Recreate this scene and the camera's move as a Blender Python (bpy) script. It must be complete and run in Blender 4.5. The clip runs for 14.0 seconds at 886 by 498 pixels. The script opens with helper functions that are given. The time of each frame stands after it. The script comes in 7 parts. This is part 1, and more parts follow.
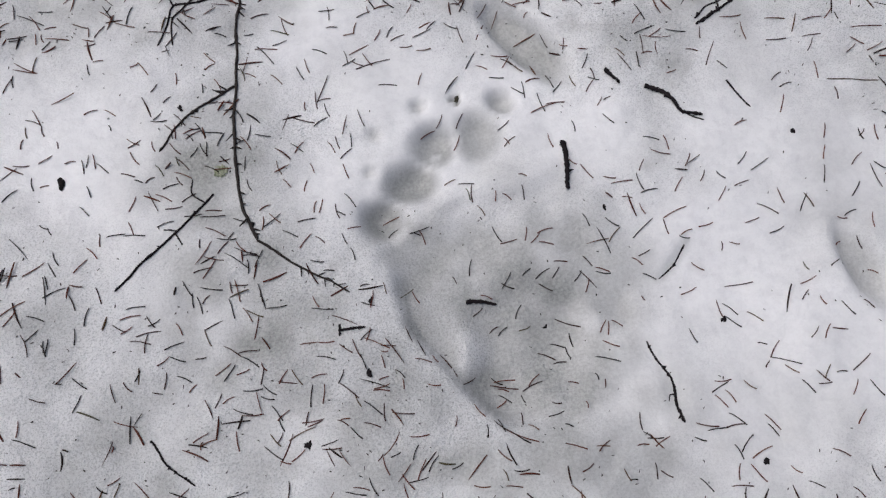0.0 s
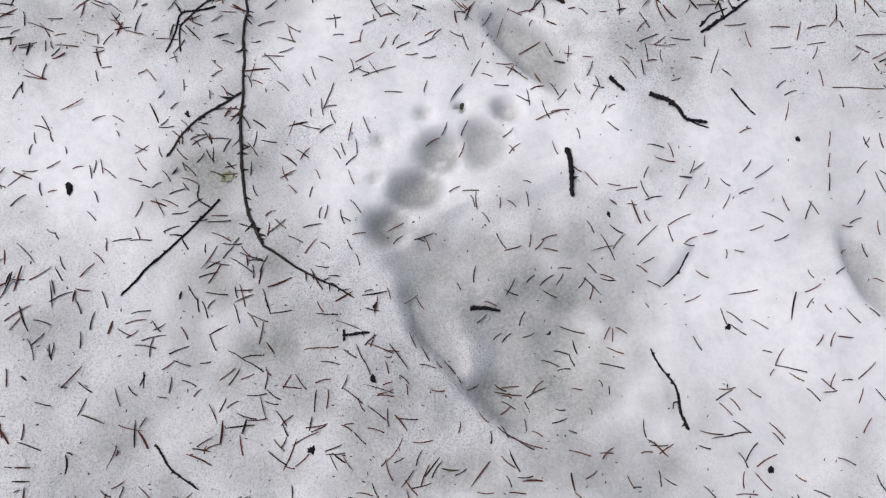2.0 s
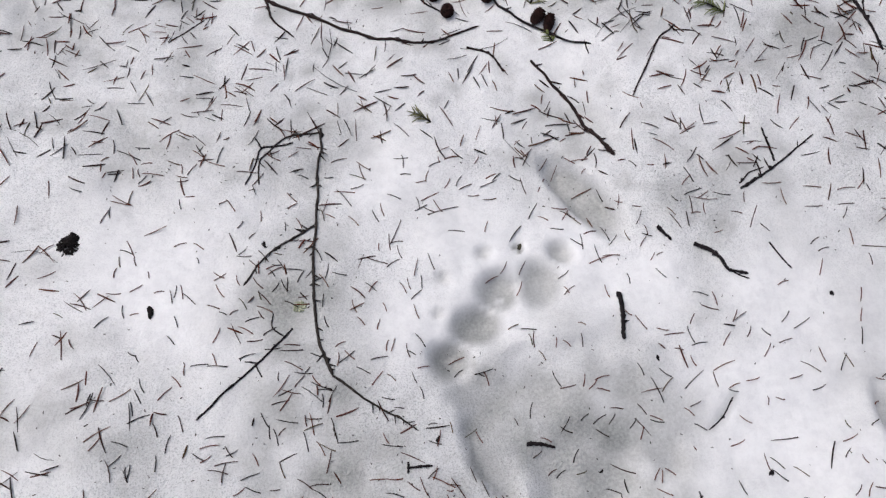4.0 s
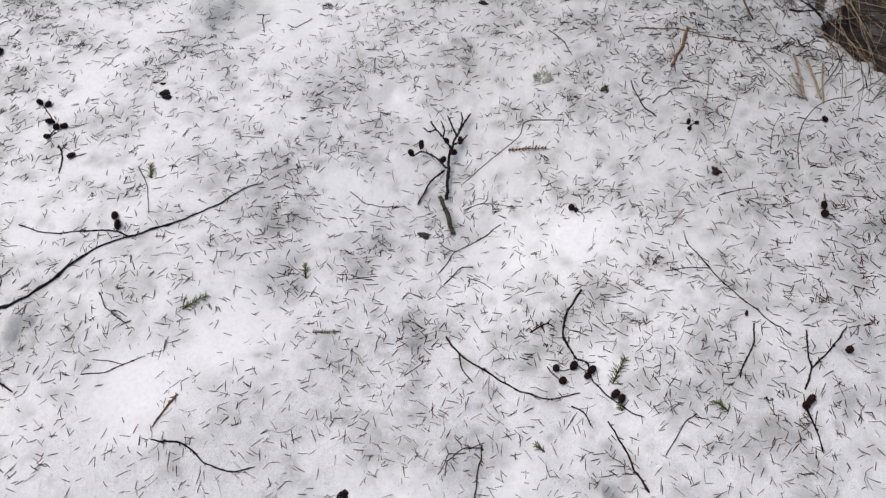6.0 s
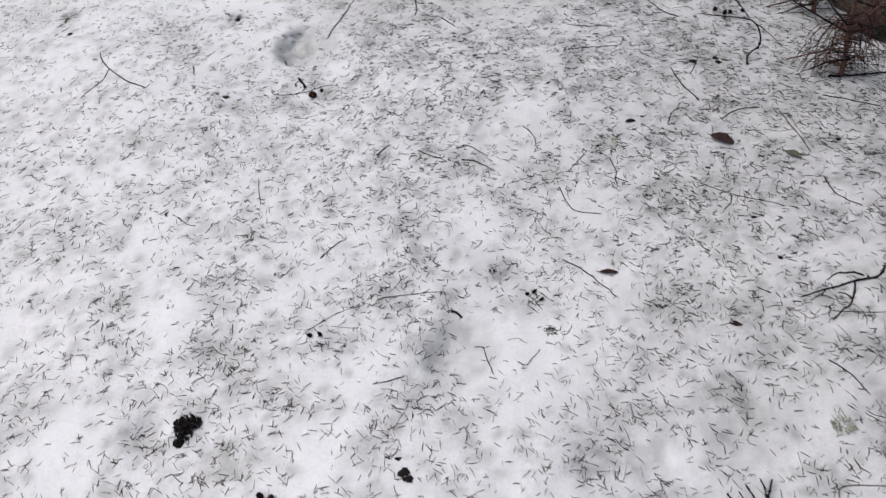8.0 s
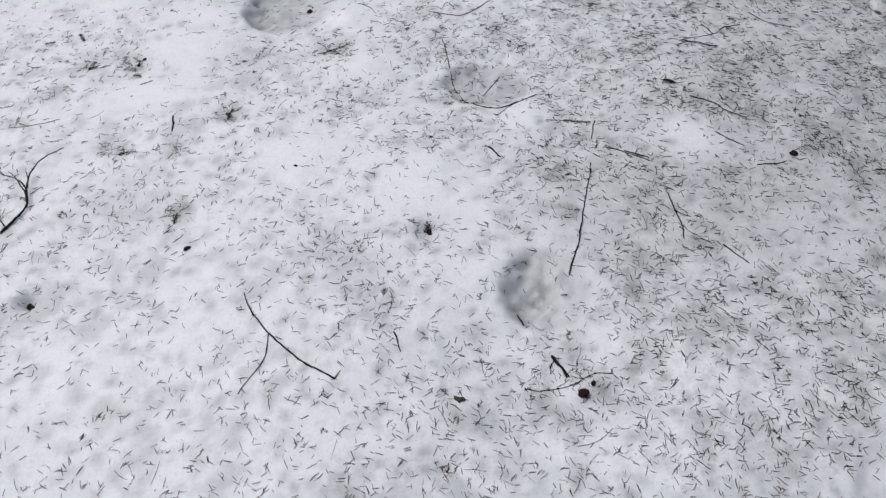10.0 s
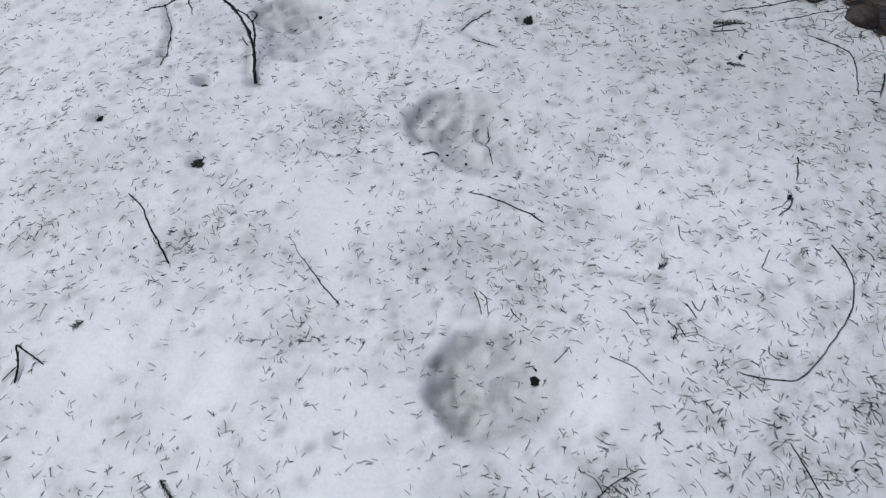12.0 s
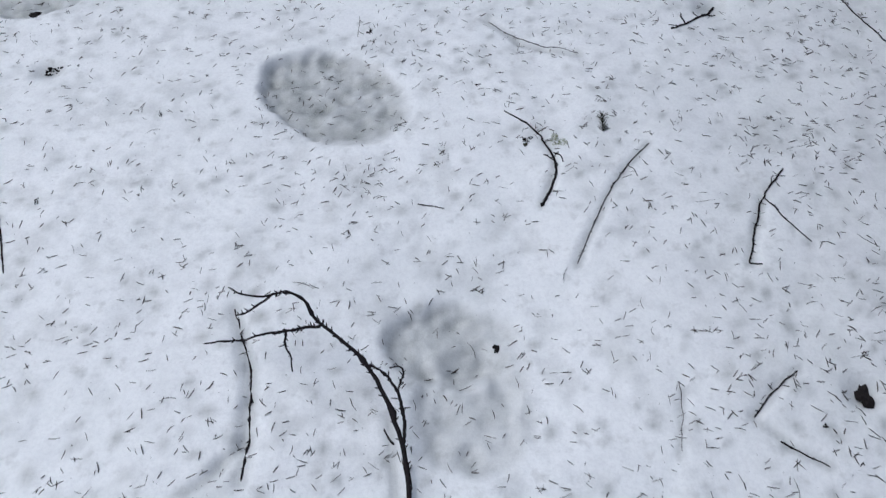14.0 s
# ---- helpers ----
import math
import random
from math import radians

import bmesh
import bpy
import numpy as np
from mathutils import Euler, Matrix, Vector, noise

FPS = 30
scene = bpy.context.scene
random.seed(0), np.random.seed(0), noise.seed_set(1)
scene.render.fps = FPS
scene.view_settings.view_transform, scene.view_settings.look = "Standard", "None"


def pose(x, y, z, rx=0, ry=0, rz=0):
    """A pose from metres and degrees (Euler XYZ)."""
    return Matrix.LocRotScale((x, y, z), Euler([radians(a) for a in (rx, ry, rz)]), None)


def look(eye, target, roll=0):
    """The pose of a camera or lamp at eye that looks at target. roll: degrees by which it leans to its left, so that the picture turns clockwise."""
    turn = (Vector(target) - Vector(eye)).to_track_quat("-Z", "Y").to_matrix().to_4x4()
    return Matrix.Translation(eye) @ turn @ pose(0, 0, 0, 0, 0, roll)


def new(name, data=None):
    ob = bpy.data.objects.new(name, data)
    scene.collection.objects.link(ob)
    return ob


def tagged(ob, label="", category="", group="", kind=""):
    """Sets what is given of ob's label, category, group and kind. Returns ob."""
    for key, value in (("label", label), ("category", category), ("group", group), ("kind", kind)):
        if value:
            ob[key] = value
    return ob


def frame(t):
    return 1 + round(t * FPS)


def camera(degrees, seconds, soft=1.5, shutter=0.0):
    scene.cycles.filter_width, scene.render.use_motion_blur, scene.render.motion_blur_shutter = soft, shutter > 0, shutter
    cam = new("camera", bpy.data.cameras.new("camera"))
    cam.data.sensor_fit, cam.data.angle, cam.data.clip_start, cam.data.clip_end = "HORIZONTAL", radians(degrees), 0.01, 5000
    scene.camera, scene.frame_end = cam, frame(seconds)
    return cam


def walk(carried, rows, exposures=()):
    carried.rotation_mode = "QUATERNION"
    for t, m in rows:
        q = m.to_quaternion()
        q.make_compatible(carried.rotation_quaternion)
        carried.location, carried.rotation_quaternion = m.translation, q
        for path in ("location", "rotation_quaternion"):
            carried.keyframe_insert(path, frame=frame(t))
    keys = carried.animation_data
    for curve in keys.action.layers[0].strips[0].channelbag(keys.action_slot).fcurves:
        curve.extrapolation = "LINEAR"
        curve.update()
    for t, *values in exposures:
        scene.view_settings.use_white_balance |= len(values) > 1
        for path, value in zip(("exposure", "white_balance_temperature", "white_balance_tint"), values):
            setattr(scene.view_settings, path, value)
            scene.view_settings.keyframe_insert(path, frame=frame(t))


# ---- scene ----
cam = camera(62.4, 14.0, soft=1.3, shutter=0.1)

PATH = [
    (0, (0.135, 0.326, 0.486), (0.216, 0.884, -1.433), -2.2),
    (0.5, (0.136, 0.328, 0.486), (0.221, 0.881, -1.435), -1.8),
    (1, (0.136, 0.327, 0.486), (0.216, 0.888, -1.432), -2.3),
    (1.5, (0.137, 0.324, 0.487), (0.214, 0.898, -1.428), -2.6),
    (2, (0.136, 0.324, 0.487), (0.204, 0.906, -1.425), -3.4),
    (2.2, (0.135, 0.326, 0.489), (0.204, 0.903, -1.425), -3.1),
    (4.3, (0.063, 0.387, 0.563), (0.194, 1.165, -1.275), 2.9),
    (4.5, (0.046, 0.403, 0.6), (0.163, 1.19, -1.234), 2.9),
    (5, (0.017, 0.434, 0.754), (0.07, 1.258, -1.067), 1.1),
    (5.5, (0.011, 0.417, 0.959), (-0.044, 1.363, -0.802), -2.5),
    (6, (0.026, 0.37, 1.096), (-0.079, 1.437, -0.592), -3.0),
    (6.5, (-0.014, 0.383, 1.158), (-0.124, 1.57, -0.448), -2.7),
    (7, (-0.198, 0.496, 1.188), (-0.301, 1.791, -0.333), -4.0),
    (7.5, (-0.355, 0.596, 1.232), (-0.444, 1.931, -0.255), -4.1),
    (8, (-0.479, 0.841, 1.212), (-0.593, 2.191, -0.258), -5.9),
    (8.2, (-0.546, 0.972, 1.216), (-0.709, 2.353, -0.222), -6.3),
    (10.3, (-1.338, 2.063, 1.284), (-1.293, 3.327, -0.265), -0.8),
    (10.5, (-1.41, 2.196, 1.275), (-1.329, 3.446, -0.284), -0.9),
    (11, (-1.619, 2.553, 1.276), (-1.455, 3.779, -0.296), -1.1),
    (11.5, (-1.734, 2.912, 1.241), (-1.595, 4.16, -0.316), -2.4),
    (12, (-1.81, 3.31, 1.243), (-1.761, 4.573, -0.307), -5.0),
    (12.5, (-1.954, 3.657, 1.211), (-1.873, 4.898, -0.355), -4.8),
    (13, (-2.061, 4.003, 1.214), (-1.958, 5.175, -0.404), -3.7),
    (13.5, (-2.098, 4.392, 1.172), (-2.019, 5.551, -0.456), -3.2),
    (14, (-2.179, 4.674, 1.175), (-2.105, 5.859, -0.434), -2.3),
]
EXPOSURE = [(0.0, -0.63, 6000, 8), (0.6, -0.47, 6000, 7.8), (2.2, -0.42, 6000, 7.8), (5.0, -0.36, 6050, 8.3), (8.2, -0.44, 6000, 7.7), (10.3, -0.56, 5800, 6.8), (11.5, -0.58, 5650, 5.7), (12.0, -0.70, 5590, 5.2), (12.5, -0.70, 5540, 4.8), (13.5, -0.74, 5460, 4.2), (14.0, -0.64, 5420, 3.9)]
walk(cam, [(t, look(eye, target, roll)) for t, eye, target, roll in PATH], EXPOSURE)

# ---- light ----
world = bpy.data.worlds.new("overcast_sky")
scene.world = world
world.use_nodes = True
wn = world.node_tree
sky = wn.nodes.new("ShaderNodeTexSky")
sky.sky_type = "NISHITA"
sky.sun_disc = False
sky.sun_elevation, sky.sun_rotation = radians(60), radians(-60)
sky.air_density, sky.dust_density, sky.ozone_density = 0.5, 7.0, 0.3
wn.links.new(sky.outputs[0], wn.nodes["Background"].inputs[0])
wn.nodes["Background"].inputs[1].default_value = 0.13
sun_data = bpy.data.lights.new("sun", "SUN")
sun_data.energy, sun_data.angle, sun_data.color = 0.9, radians(110), (1.0, 0.985, 0.96)
sun = new("sun", sun_data)
sun.matrix_world = look((-4.2, 2.6, 8.0), (0, 0, 0))


# ---- materials ----
def material(name, rough=0.7, spec=0.2):
    m = bpy.data.materials.new(name)
    m.use_nodes = True
    n, l = m.node_tree.nodes, m.node_tree.links
    b = n["Principled BSDF"]
    b.inputs["Roughness"].default_value = rough
    b.inputs["Specular IOR Level"].default_value = spec
    return m, n, l, b


def noise_node(n, l, scale, detail=4.0, rough=0.6, coords="Object"):
    c = n.new("ShaderNodeTexCoord")
    t = n.new("ShaderNodeTexNoise")
    t.inputs["Scale"].default_value, t.inputs["Detail"].default_value, t.inputs["Roughness"].default_value = scale, detail, rough
    l.new(c.outputs[coords], t.inputs["Vector"])
    return t.outputs["Fac"]


def ramp(n, l, fac, stops):
    r = n.new("ShaderNodeValToRGB")
    e = r.color_ramp.elements
    while len(e) < len(stops):
        e.new(0.5)
    for k, (p, c) in enumerate(stops):
        e[k].position, e[k].color = p, (*c, 1)
    l.new(fac, r.inputs[0])
    return r.outputs[0]


def mix(n, l, fac, a, b, how="MIX"):
    x = n.new("ShaderNodeMix")
    x.data_type, x.blend_type = "RGBA", how
    if isinstance(fac, float):
        x.inputs[0].default_value = fac
    else:
        l.new(fac, x.inputs[0])
    for s, v in ((6, a), (7, b)):
        if isinstance(v, tuple):
            x.inputs[s].default_value = (*v, 1)
        else:
            l.new(v, x.inputs[s])
    return x.outputs[2]


def math_node(n, l, how, a, b, clamp=False):
    x = n.new("ShaderNodeMath")
    x.operation, x.use_clamp = how, clamp
    for s, v in ((0, a), (1, b)):
        if isinstance(v, (int, float)):
            x.inputs[s].default_value = v
        else:
            l.new(v, x.inputs[s])
    return x.outputs[0]


def bump(n, l, b, height, strength, distance, before=None):
    x = n.new("ShaderNodeBump")
    x.inputs["Strength"].default_value, x.inputs["Distance"].default_value = strength, distance
    l.new(height, x.inputs["Height"])
    if before is not None:
        l.new(before, x.inputs["Normal"])
    l.new(x.outputs[0], b.inputs["Normal"])
    return x.outputs[0]


def snow_material():
    """Old coarse snow, greyer and icy by a mask of meltwater and painted shade, brown soil where it has melted
    ("bare").
    """
    m, n, l, b = material("old_snow", 0.55, 0.9)
    wet_shade_in, bare = n.new("ShaderNodeAttribute"), n.new("ShaderNodeAttribute")
    wet_shade_in.attribute_name, bare.attribute_name = "wet_and_shade", "bare"
    broad = ramp(n, l, noise_node(n, l, 7.0, 3.0), [(0.36, (0.905, 0.907, 0.91)), (0.58, (0.945, 0.945, 0.948))])
    clean = n.new("ShaderNodeAttribute")
    clean.attribute_name = "clean"
    broad = mix(n, l, clean.outputs["Fac"], broad, (0.955, 0.955, 0.96))
    grain = ramp(n, l, noise_node(n, l, 130.0, 7.0, 0.72), [(0.34, (0.91, 0.91, 0.915)), (0.56, (1, 1, 1))])
    coarse = ramp(n, l, noise_node(n, l, 900.0, 2.0), [(0.34, (0.58, 0.585, 0.59)), (0.50, (1, 1, 1))])
    # loose wet grains show where the snow is not clean
    loose = n.new("ShaderNodeAttribute")
    loose.attribute_name = "coarse"
    loose = loose.outputs["Fac"]
    grain = mix(n, l, loose, grain, mix(n, l, 1.0, grain, coarse, "MULTIPLY"))
    snow = mix(n, l, 1.0, broad, grain, "MULTIPLY")
    dust, dust_shade = n.new("ShaderNodeAttribute"), n.new("ShaderNodeAttribute")
    dust.attribute_name, dust_shade.attribute_name = "dust", "dust_shade"
    dirt = math_node(n, l, "ADD", noise_node(n, l, 30.0, 5.0, 0.6), math_node(n, l, "SUBTRACT", math_node(n, l, "MULTIPLY", dust.outputs["Fac"], 0.12), math_node(n, l, "MULTIPLY", clean.outputs["Fac"], 0.2)))
    dirt = ramp(n, l, dirt, [(0.57, (0, 0, 0)), (0.80, (0.60, 0.60, 0.60))])
    snow = mix(n, l, dirt, snow, (0.46, 0.455, 0.44))
    # fine brown and green dust near the bare bank, with that side's shade painted in
    dust_shade_fac = math_node(n, l, "MULTIPLY", dust_shade.outputs["Fac"], math_node(n, l, "ADD", math_node(n, l, "MULTIPLY", noise_node(n, l, 22.0, 5.0, 0.65), 0.5), 0.20), True)
    tone = ramp(n, l, noise_node(n, l, 5.0, 2.0), [(0.40, (0.405, 0.388, 0.385)), (0.60, (0.378, 0.383, 0.345))])
    snow = mix(n, l, dust_shade_fac, snow, tone)
    # dark grey for icy meltwater and for the shade inside the prints
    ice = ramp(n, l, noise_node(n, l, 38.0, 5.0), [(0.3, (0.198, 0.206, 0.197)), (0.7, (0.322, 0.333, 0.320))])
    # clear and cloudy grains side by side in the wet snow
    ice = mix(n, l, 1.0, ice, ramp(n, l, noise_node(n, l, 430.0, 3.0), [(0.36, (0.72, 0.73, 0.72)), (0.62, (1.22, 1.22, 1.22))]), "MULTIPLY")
    wet_shade = math_node(n, l, "MULTIPLY", wet_shade_in.outputs["Fac"], 1.0, True)
    snow = mix(n, l, wet_shade, snow, ice)
    soil = ramp(n, l, noise_node(n, l, 45.0, 6.0, 0.7), [(0.36, (0.006, 0.0045, 0.004)), (0.52, (0.022, 0.015, 0.011)), (0.68, (0.080, 0.054, 0.038))])
    edge = math_node(n, l, "ADD", bare.outputs["Fac"], math_node(n, l, "MULTIPLY", math_node(n, l, "SUBTRACT", noise_node(n, l, 60.0, 4.0), 0.5), 0.9))
    edge = ramp(n, l, edge, [(0.46, (0, 0, 0)), (0.56, (1, 1, 1))])
    l.new(mix(n, l, edge, snow, soil), b.inputs["Base Color"])
    l.new(ramp(n, l, wet_shade_in.outputs["Fac"], [(0.0, (0.55, 0.55, 0.55)), (1.0, (0.36, 0.36, 0.36))]), b.inputs["Roughness"])
    firm = math_node(n, l, "SUBTRACT", 1.0, math_node(n, l, "MULTIPLY", wet_shade_in.outputs["Fac"], 0.75), True)
    for scale, detail, strength, distance in ((75.0, 5.0, 0.24, 0.006), (260.0, 3.0, 0.0, 0.0020), (560.0, 3.0, 0.16, 0.0018)):
        x = n.new("ShaderNodeBump")
        x.inputs["Distance"].default_value = distance
        gritty = math_node(n, l, "ADD", math_node(n, l, "MULTIPLY", firm, strength), math_node(n, l, "MULTIPLY", loose, 0.48 if scale > 200 else 0.06))
        l.new(gritty, x.inputs["Strength"])
        l.new(noise_node(n, l, scale, detail, 0.65), x.inputs["Height"])
        if b.inputs["Normal"].links:
            l.new(b.inputs["Normal"].links[0].from_socket, x.inputs["Normal"])
        l.new(x.outputs[0], b.inputs["Normal"])
    return m


def grained(name, dark, light, scale=160.0, rough=0.75, per_island=False, island_colors=(), relief=0.5):
    m, n, l, b = material(name, rough)
    col = ramp(n, l, noise_node(n, l, scale, 5.0, 0.65), [(0.32, dark), (0.68, light)])
    if per_island:
        g = n.new("ShaderNodeNewGeometry")
        tint = ramp(n, l, g.outputs["Random Per Island"], island_colors)
        col = mix(n, l, 0.8, col, tint)
    l.new(col, b.inputs["Base Color"])
    bump(n, l, b, noise_node(n, l, scale * 2.0, 4.0), relief, 0.0008)
    return m


SNOW = snow_material()
bark = grained("dark_bark", (0.006, 0.0044, 0.0055), (0.021, 0.0155, 0.018), 220.0)
bark_lichen = grained("mossy_bark", (0.022, 0.019, 0.014), (0.11, 0.105, 0.075), 190.0)
bark_grey = grained("grey_brown_bark", (0.011, 0.009, 0.008), (0.060, 0.050, 0.045), 420.0)
bark_brown = grained("red_brown_bark", (0.009, 0.0056, 0.0055), (0.038, 0.022, 0.0205), 260.0)
bark_tan = grained("tan_bark", (0.10, 0.055, 0.03), (0.26, 0.16, 0.09), 180.0)
straw = grained("brown_straw", (0.06, 0.04, 0.03), (0.16, 0.11, 0.075), 120.0)
straw_grey = grained("weathered_straw", (0.05, 0.045, 0.035), (0.16, 0.145, 0.115), 120.0)
straw_tan = grained("tan_straw", (0.20, 0.145, 0.09), (0.42, 0.33, 0.22), 120.0)
cone_mat = grained("cone_scales", (0.010, 0.0055, 0.005), (0.052, 0.022, 0.019), 300.0)
cone_brown = grained("broken_cone", (0.020, 0.010, 0.007), (0.085, 0.042, 0.028), 260.0)
leaf_mat = grained("dead_leaf", (0.014, 0.0065, 0.006), (0.058, 0.026, 0.020), 120.0, 0.6)
leaf_grey = grained("grey_leaf", (0.06, 0.065, 0.045), (0.16, 0.17, 0.12), 120.0)
lichen_black = grained("black_lichen", (0.004, 0.0035, 0.0035), (0.018, 0.013, 0.013), 300.0)
lichen_pale = grained("pale_lichen", (0.24, 0.27, 0.17), (0.48, 0.50, 0.38), 200.0)
green = grained("green_needles", (0.08, 0.105, 0.034), (0.23, 0.26, 0.095), 260.0, 0.5)
faded = grained("faded_needles", (0.09, 0.095, 0.045), (0.24, 0.23, 0.12), 260.0, 0.6)
dead = grained("dead_needles", (0.07, 0.038, 0.022), (0.20, 0.11, 0.07), 260.0, 0.6)
dark = grained("dark_needles", (0.016, 0.018, 0.012), (0.055, 0.055, 0.035), 260.0, 0.6)
shrub_brown = grained("brown_shoots", (0.07, 0.036, 0.027), (0.20, 0.112, 0.085), 160.0)
stone_mat = grained("grey_stone", (0.025, 0.020, 0.017), (0.085, 0.070, 0.060), 60.0, 0.6)
lump_mat = grained("brown_lump", (0.03, 0.027, 0.023), (0.12, 0.108, 0.088), 120.0)
NEEDLE_TINTS = [(0.0, (0.007, 0.0040, 0.0035)), (0.30, (0.018, 0.0075, 0.0055)), (0.50, (0.060, 0.015, 0.009)), (0.75, (0.13, 0.030, 0.017)), (0.92, (0.14, 0.058, 0.030)), (1.0, (0.07, 0.07, 0.030))]
SHED_TINTS = [(0.0, (0.014, 0.012, 0.012)), (0.4, (0.026, 0.021, 0.019)), (0.65, (0.044, 0.032, 0.028)), (0.82, (0.066, 0.044, 0.036)), (0.92, (0.085, 0.062, 0.050)), (1.0, (0.055, 0.060, 0.042))]
needle_mat = grained("shed_needles", (0.012, 0.009, 0.008), (0.05, 0.034, 0.026), 300.0, 0.55, True, SHED_TINTS, 0.2)
needle_brown = grained("brown_shed_needles", (0.02, 0.014, 0.011), (0.08, 0.046, 0.032), 300.0, 0.55, True, NEEDLE_TINTS, 0.2)
needle_single, nn, nl, nb = material("single_needle", 0.55)
nl.new(ramp(nn, nl, nn.new("ShaderNodeObjectInfo").outputs["Random"], NEEDLE_TINTS), nb.inputs["Base Color"])
crumb_mat = grained("bark_crumbs", (0.01, 0.008, 0.007), (0.06, 0.045, 0.035), 300.0)
STRAW_TINTS = [(0.0, (0.008, 0.005, 0.004)), (0.45, (0.030, 0.018, 0.012)), (0.75, (0.12, 0.078, 0.048)), (0.9, (0.24, 0.17, 0.105)), (1.0, (0.42, 0.34, 0.22))]
grass_mat = grained("dead_grass", (0.03, 0.02, 0.014), (0.09, 0.06, 0.04), 140.0, 0.6, True, STRAW_TINTS, 0.2)


# ---- the lie of the snow ----


def lattice(x, y, size, seed):
    """Smooth value noise, -1 to 1, with features of about that size."""
    table = np.random.default_rng(seed).uniform(-1, 1, (256, 256))
    u, v = np.asarray(x, float) / size + 64.3, np.asarray(y, float) / size + 31.7
    i, j = np.floor(u).astype(int), np.floor(v).astype(int)
    a, b = u - i, v - j
    a, b = a * a * (3 - 2 * a), b * b * (3 - 2 * b)
    g = lambda p, q: table[p % 256, q % 256]
    return (g(i, j) * (1 - a) + g(i + 1, j) * a) * (1 - b) + (g(i, j + 1) * (1 - a) + g(i + 1, j + 1) * a) * b


def ease(t):
    t = np.clip(t, 0, 1)
    return t * t * (3 - 2 * t)


# broad swells: x, y, spread, height
SWELLS = [
    (-0.03, 1.13, 0.2, -0.0442), (0.55, 1.86, 0.3, 0.0441), (-0.37, 1.83, 0.2, -0.0358), (-0.8, 1.06, 0.3, 0.0252), (-2.05, 5.35, 0.2, -0.0309), (0.52, 0.9, 0.2, 0.0188), (-2.61, 4.87, 0.2, 0.0304), (-1.46, 2.61, 0.2, 0.0233), (0.26, 0.55, 0.2, -0.0132), (-1.54, 4.39, 0.3, -0.0212), (-1.66, 5.76, 0.3, 0.019), (-1.3, 1.76, 0.2, 0.0241), (-0.6, 3.51, 0.2, 0.0212), (-0.96, 4.18, 0.2, 0.0212), (-0.96, 2.6, 0.2, -0.0193), (-0.96, 3.53, 0.2, -0.019), (-0.05, 1.3, 0.2, -0.0152), (-0.35, 0.66, 0.2, 0.0135),
]
SWELLS += [(-1.490, 3.920, 0.05, 0.014), (-1.448, 3.662, 0.05, 0.010), (-0.430, 1.660, 0.06, 0.010), (-0.356, 2.426, 0.06, 0.010), (-0.996, 3.432, 0.05, 0.008), (-1.265, 3.233, 0.06, 0.008)]
# the deep paw print: x, y, half-axes, heading of the first, depth (ridges rise), softness of the rim, how far wetness
# and painted shade darken it (for ridges: how much of that is taken off)
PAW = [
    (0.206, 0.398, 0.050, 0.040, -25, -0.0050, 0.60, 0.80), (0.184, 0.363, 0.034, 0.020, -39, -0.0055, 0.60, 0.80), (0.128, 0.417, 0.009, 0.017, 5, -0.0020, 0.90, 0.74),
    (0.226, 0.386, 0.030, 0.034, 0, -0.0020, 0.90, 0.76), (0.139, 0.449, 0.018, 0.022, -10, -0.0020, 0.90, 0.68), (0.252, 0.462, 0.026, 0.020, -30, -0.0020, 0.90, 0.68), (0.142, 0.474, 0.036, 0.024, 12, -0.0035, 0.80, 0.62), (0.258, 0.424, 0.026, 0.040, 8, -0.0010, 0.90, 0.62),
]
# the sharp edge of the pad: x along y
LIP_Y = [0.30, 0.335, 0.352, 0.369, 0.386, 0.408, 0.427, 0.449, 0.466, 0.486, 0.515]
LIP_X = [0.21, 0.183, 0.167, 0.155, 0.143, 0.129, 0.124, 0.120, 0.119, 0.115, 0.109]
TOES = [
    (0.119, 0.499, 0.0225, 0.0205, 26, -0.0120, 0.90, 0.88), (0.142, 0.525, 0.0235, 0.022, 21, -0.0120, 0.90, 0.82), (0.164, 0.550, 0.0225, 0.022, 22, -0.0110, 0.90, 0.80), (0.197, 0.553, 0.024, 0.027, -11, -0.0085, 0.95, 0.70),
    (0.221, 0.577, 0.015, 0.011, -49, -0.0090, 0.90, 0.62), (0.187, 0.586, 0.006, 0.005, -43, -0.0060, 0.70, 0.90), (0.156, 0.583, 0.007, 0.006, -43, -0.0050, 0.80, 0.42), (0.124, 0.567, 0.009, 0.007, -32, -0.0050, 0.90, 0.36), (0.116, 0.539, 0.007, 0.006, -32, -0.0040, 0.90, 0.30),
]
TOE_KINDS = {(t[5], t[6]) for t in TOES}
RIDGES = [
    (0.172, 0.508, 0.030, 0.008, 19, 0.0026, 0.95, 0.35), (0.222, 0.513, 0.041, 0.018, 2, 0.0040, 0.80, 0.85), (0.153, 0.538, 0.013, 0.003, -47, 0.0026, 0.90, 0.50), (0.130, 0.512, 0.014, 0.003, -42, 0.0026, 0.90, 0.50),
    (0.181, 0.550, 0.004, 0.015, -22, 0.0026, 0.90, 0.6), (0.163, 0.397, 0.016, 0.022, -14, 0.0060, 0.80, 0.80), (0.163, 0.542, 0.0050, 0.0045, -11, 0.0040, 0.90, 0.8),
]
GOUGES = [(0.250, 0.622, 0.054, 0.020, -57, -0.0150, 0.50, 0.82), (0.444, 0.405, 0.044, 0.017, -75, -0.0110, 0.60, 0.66)]
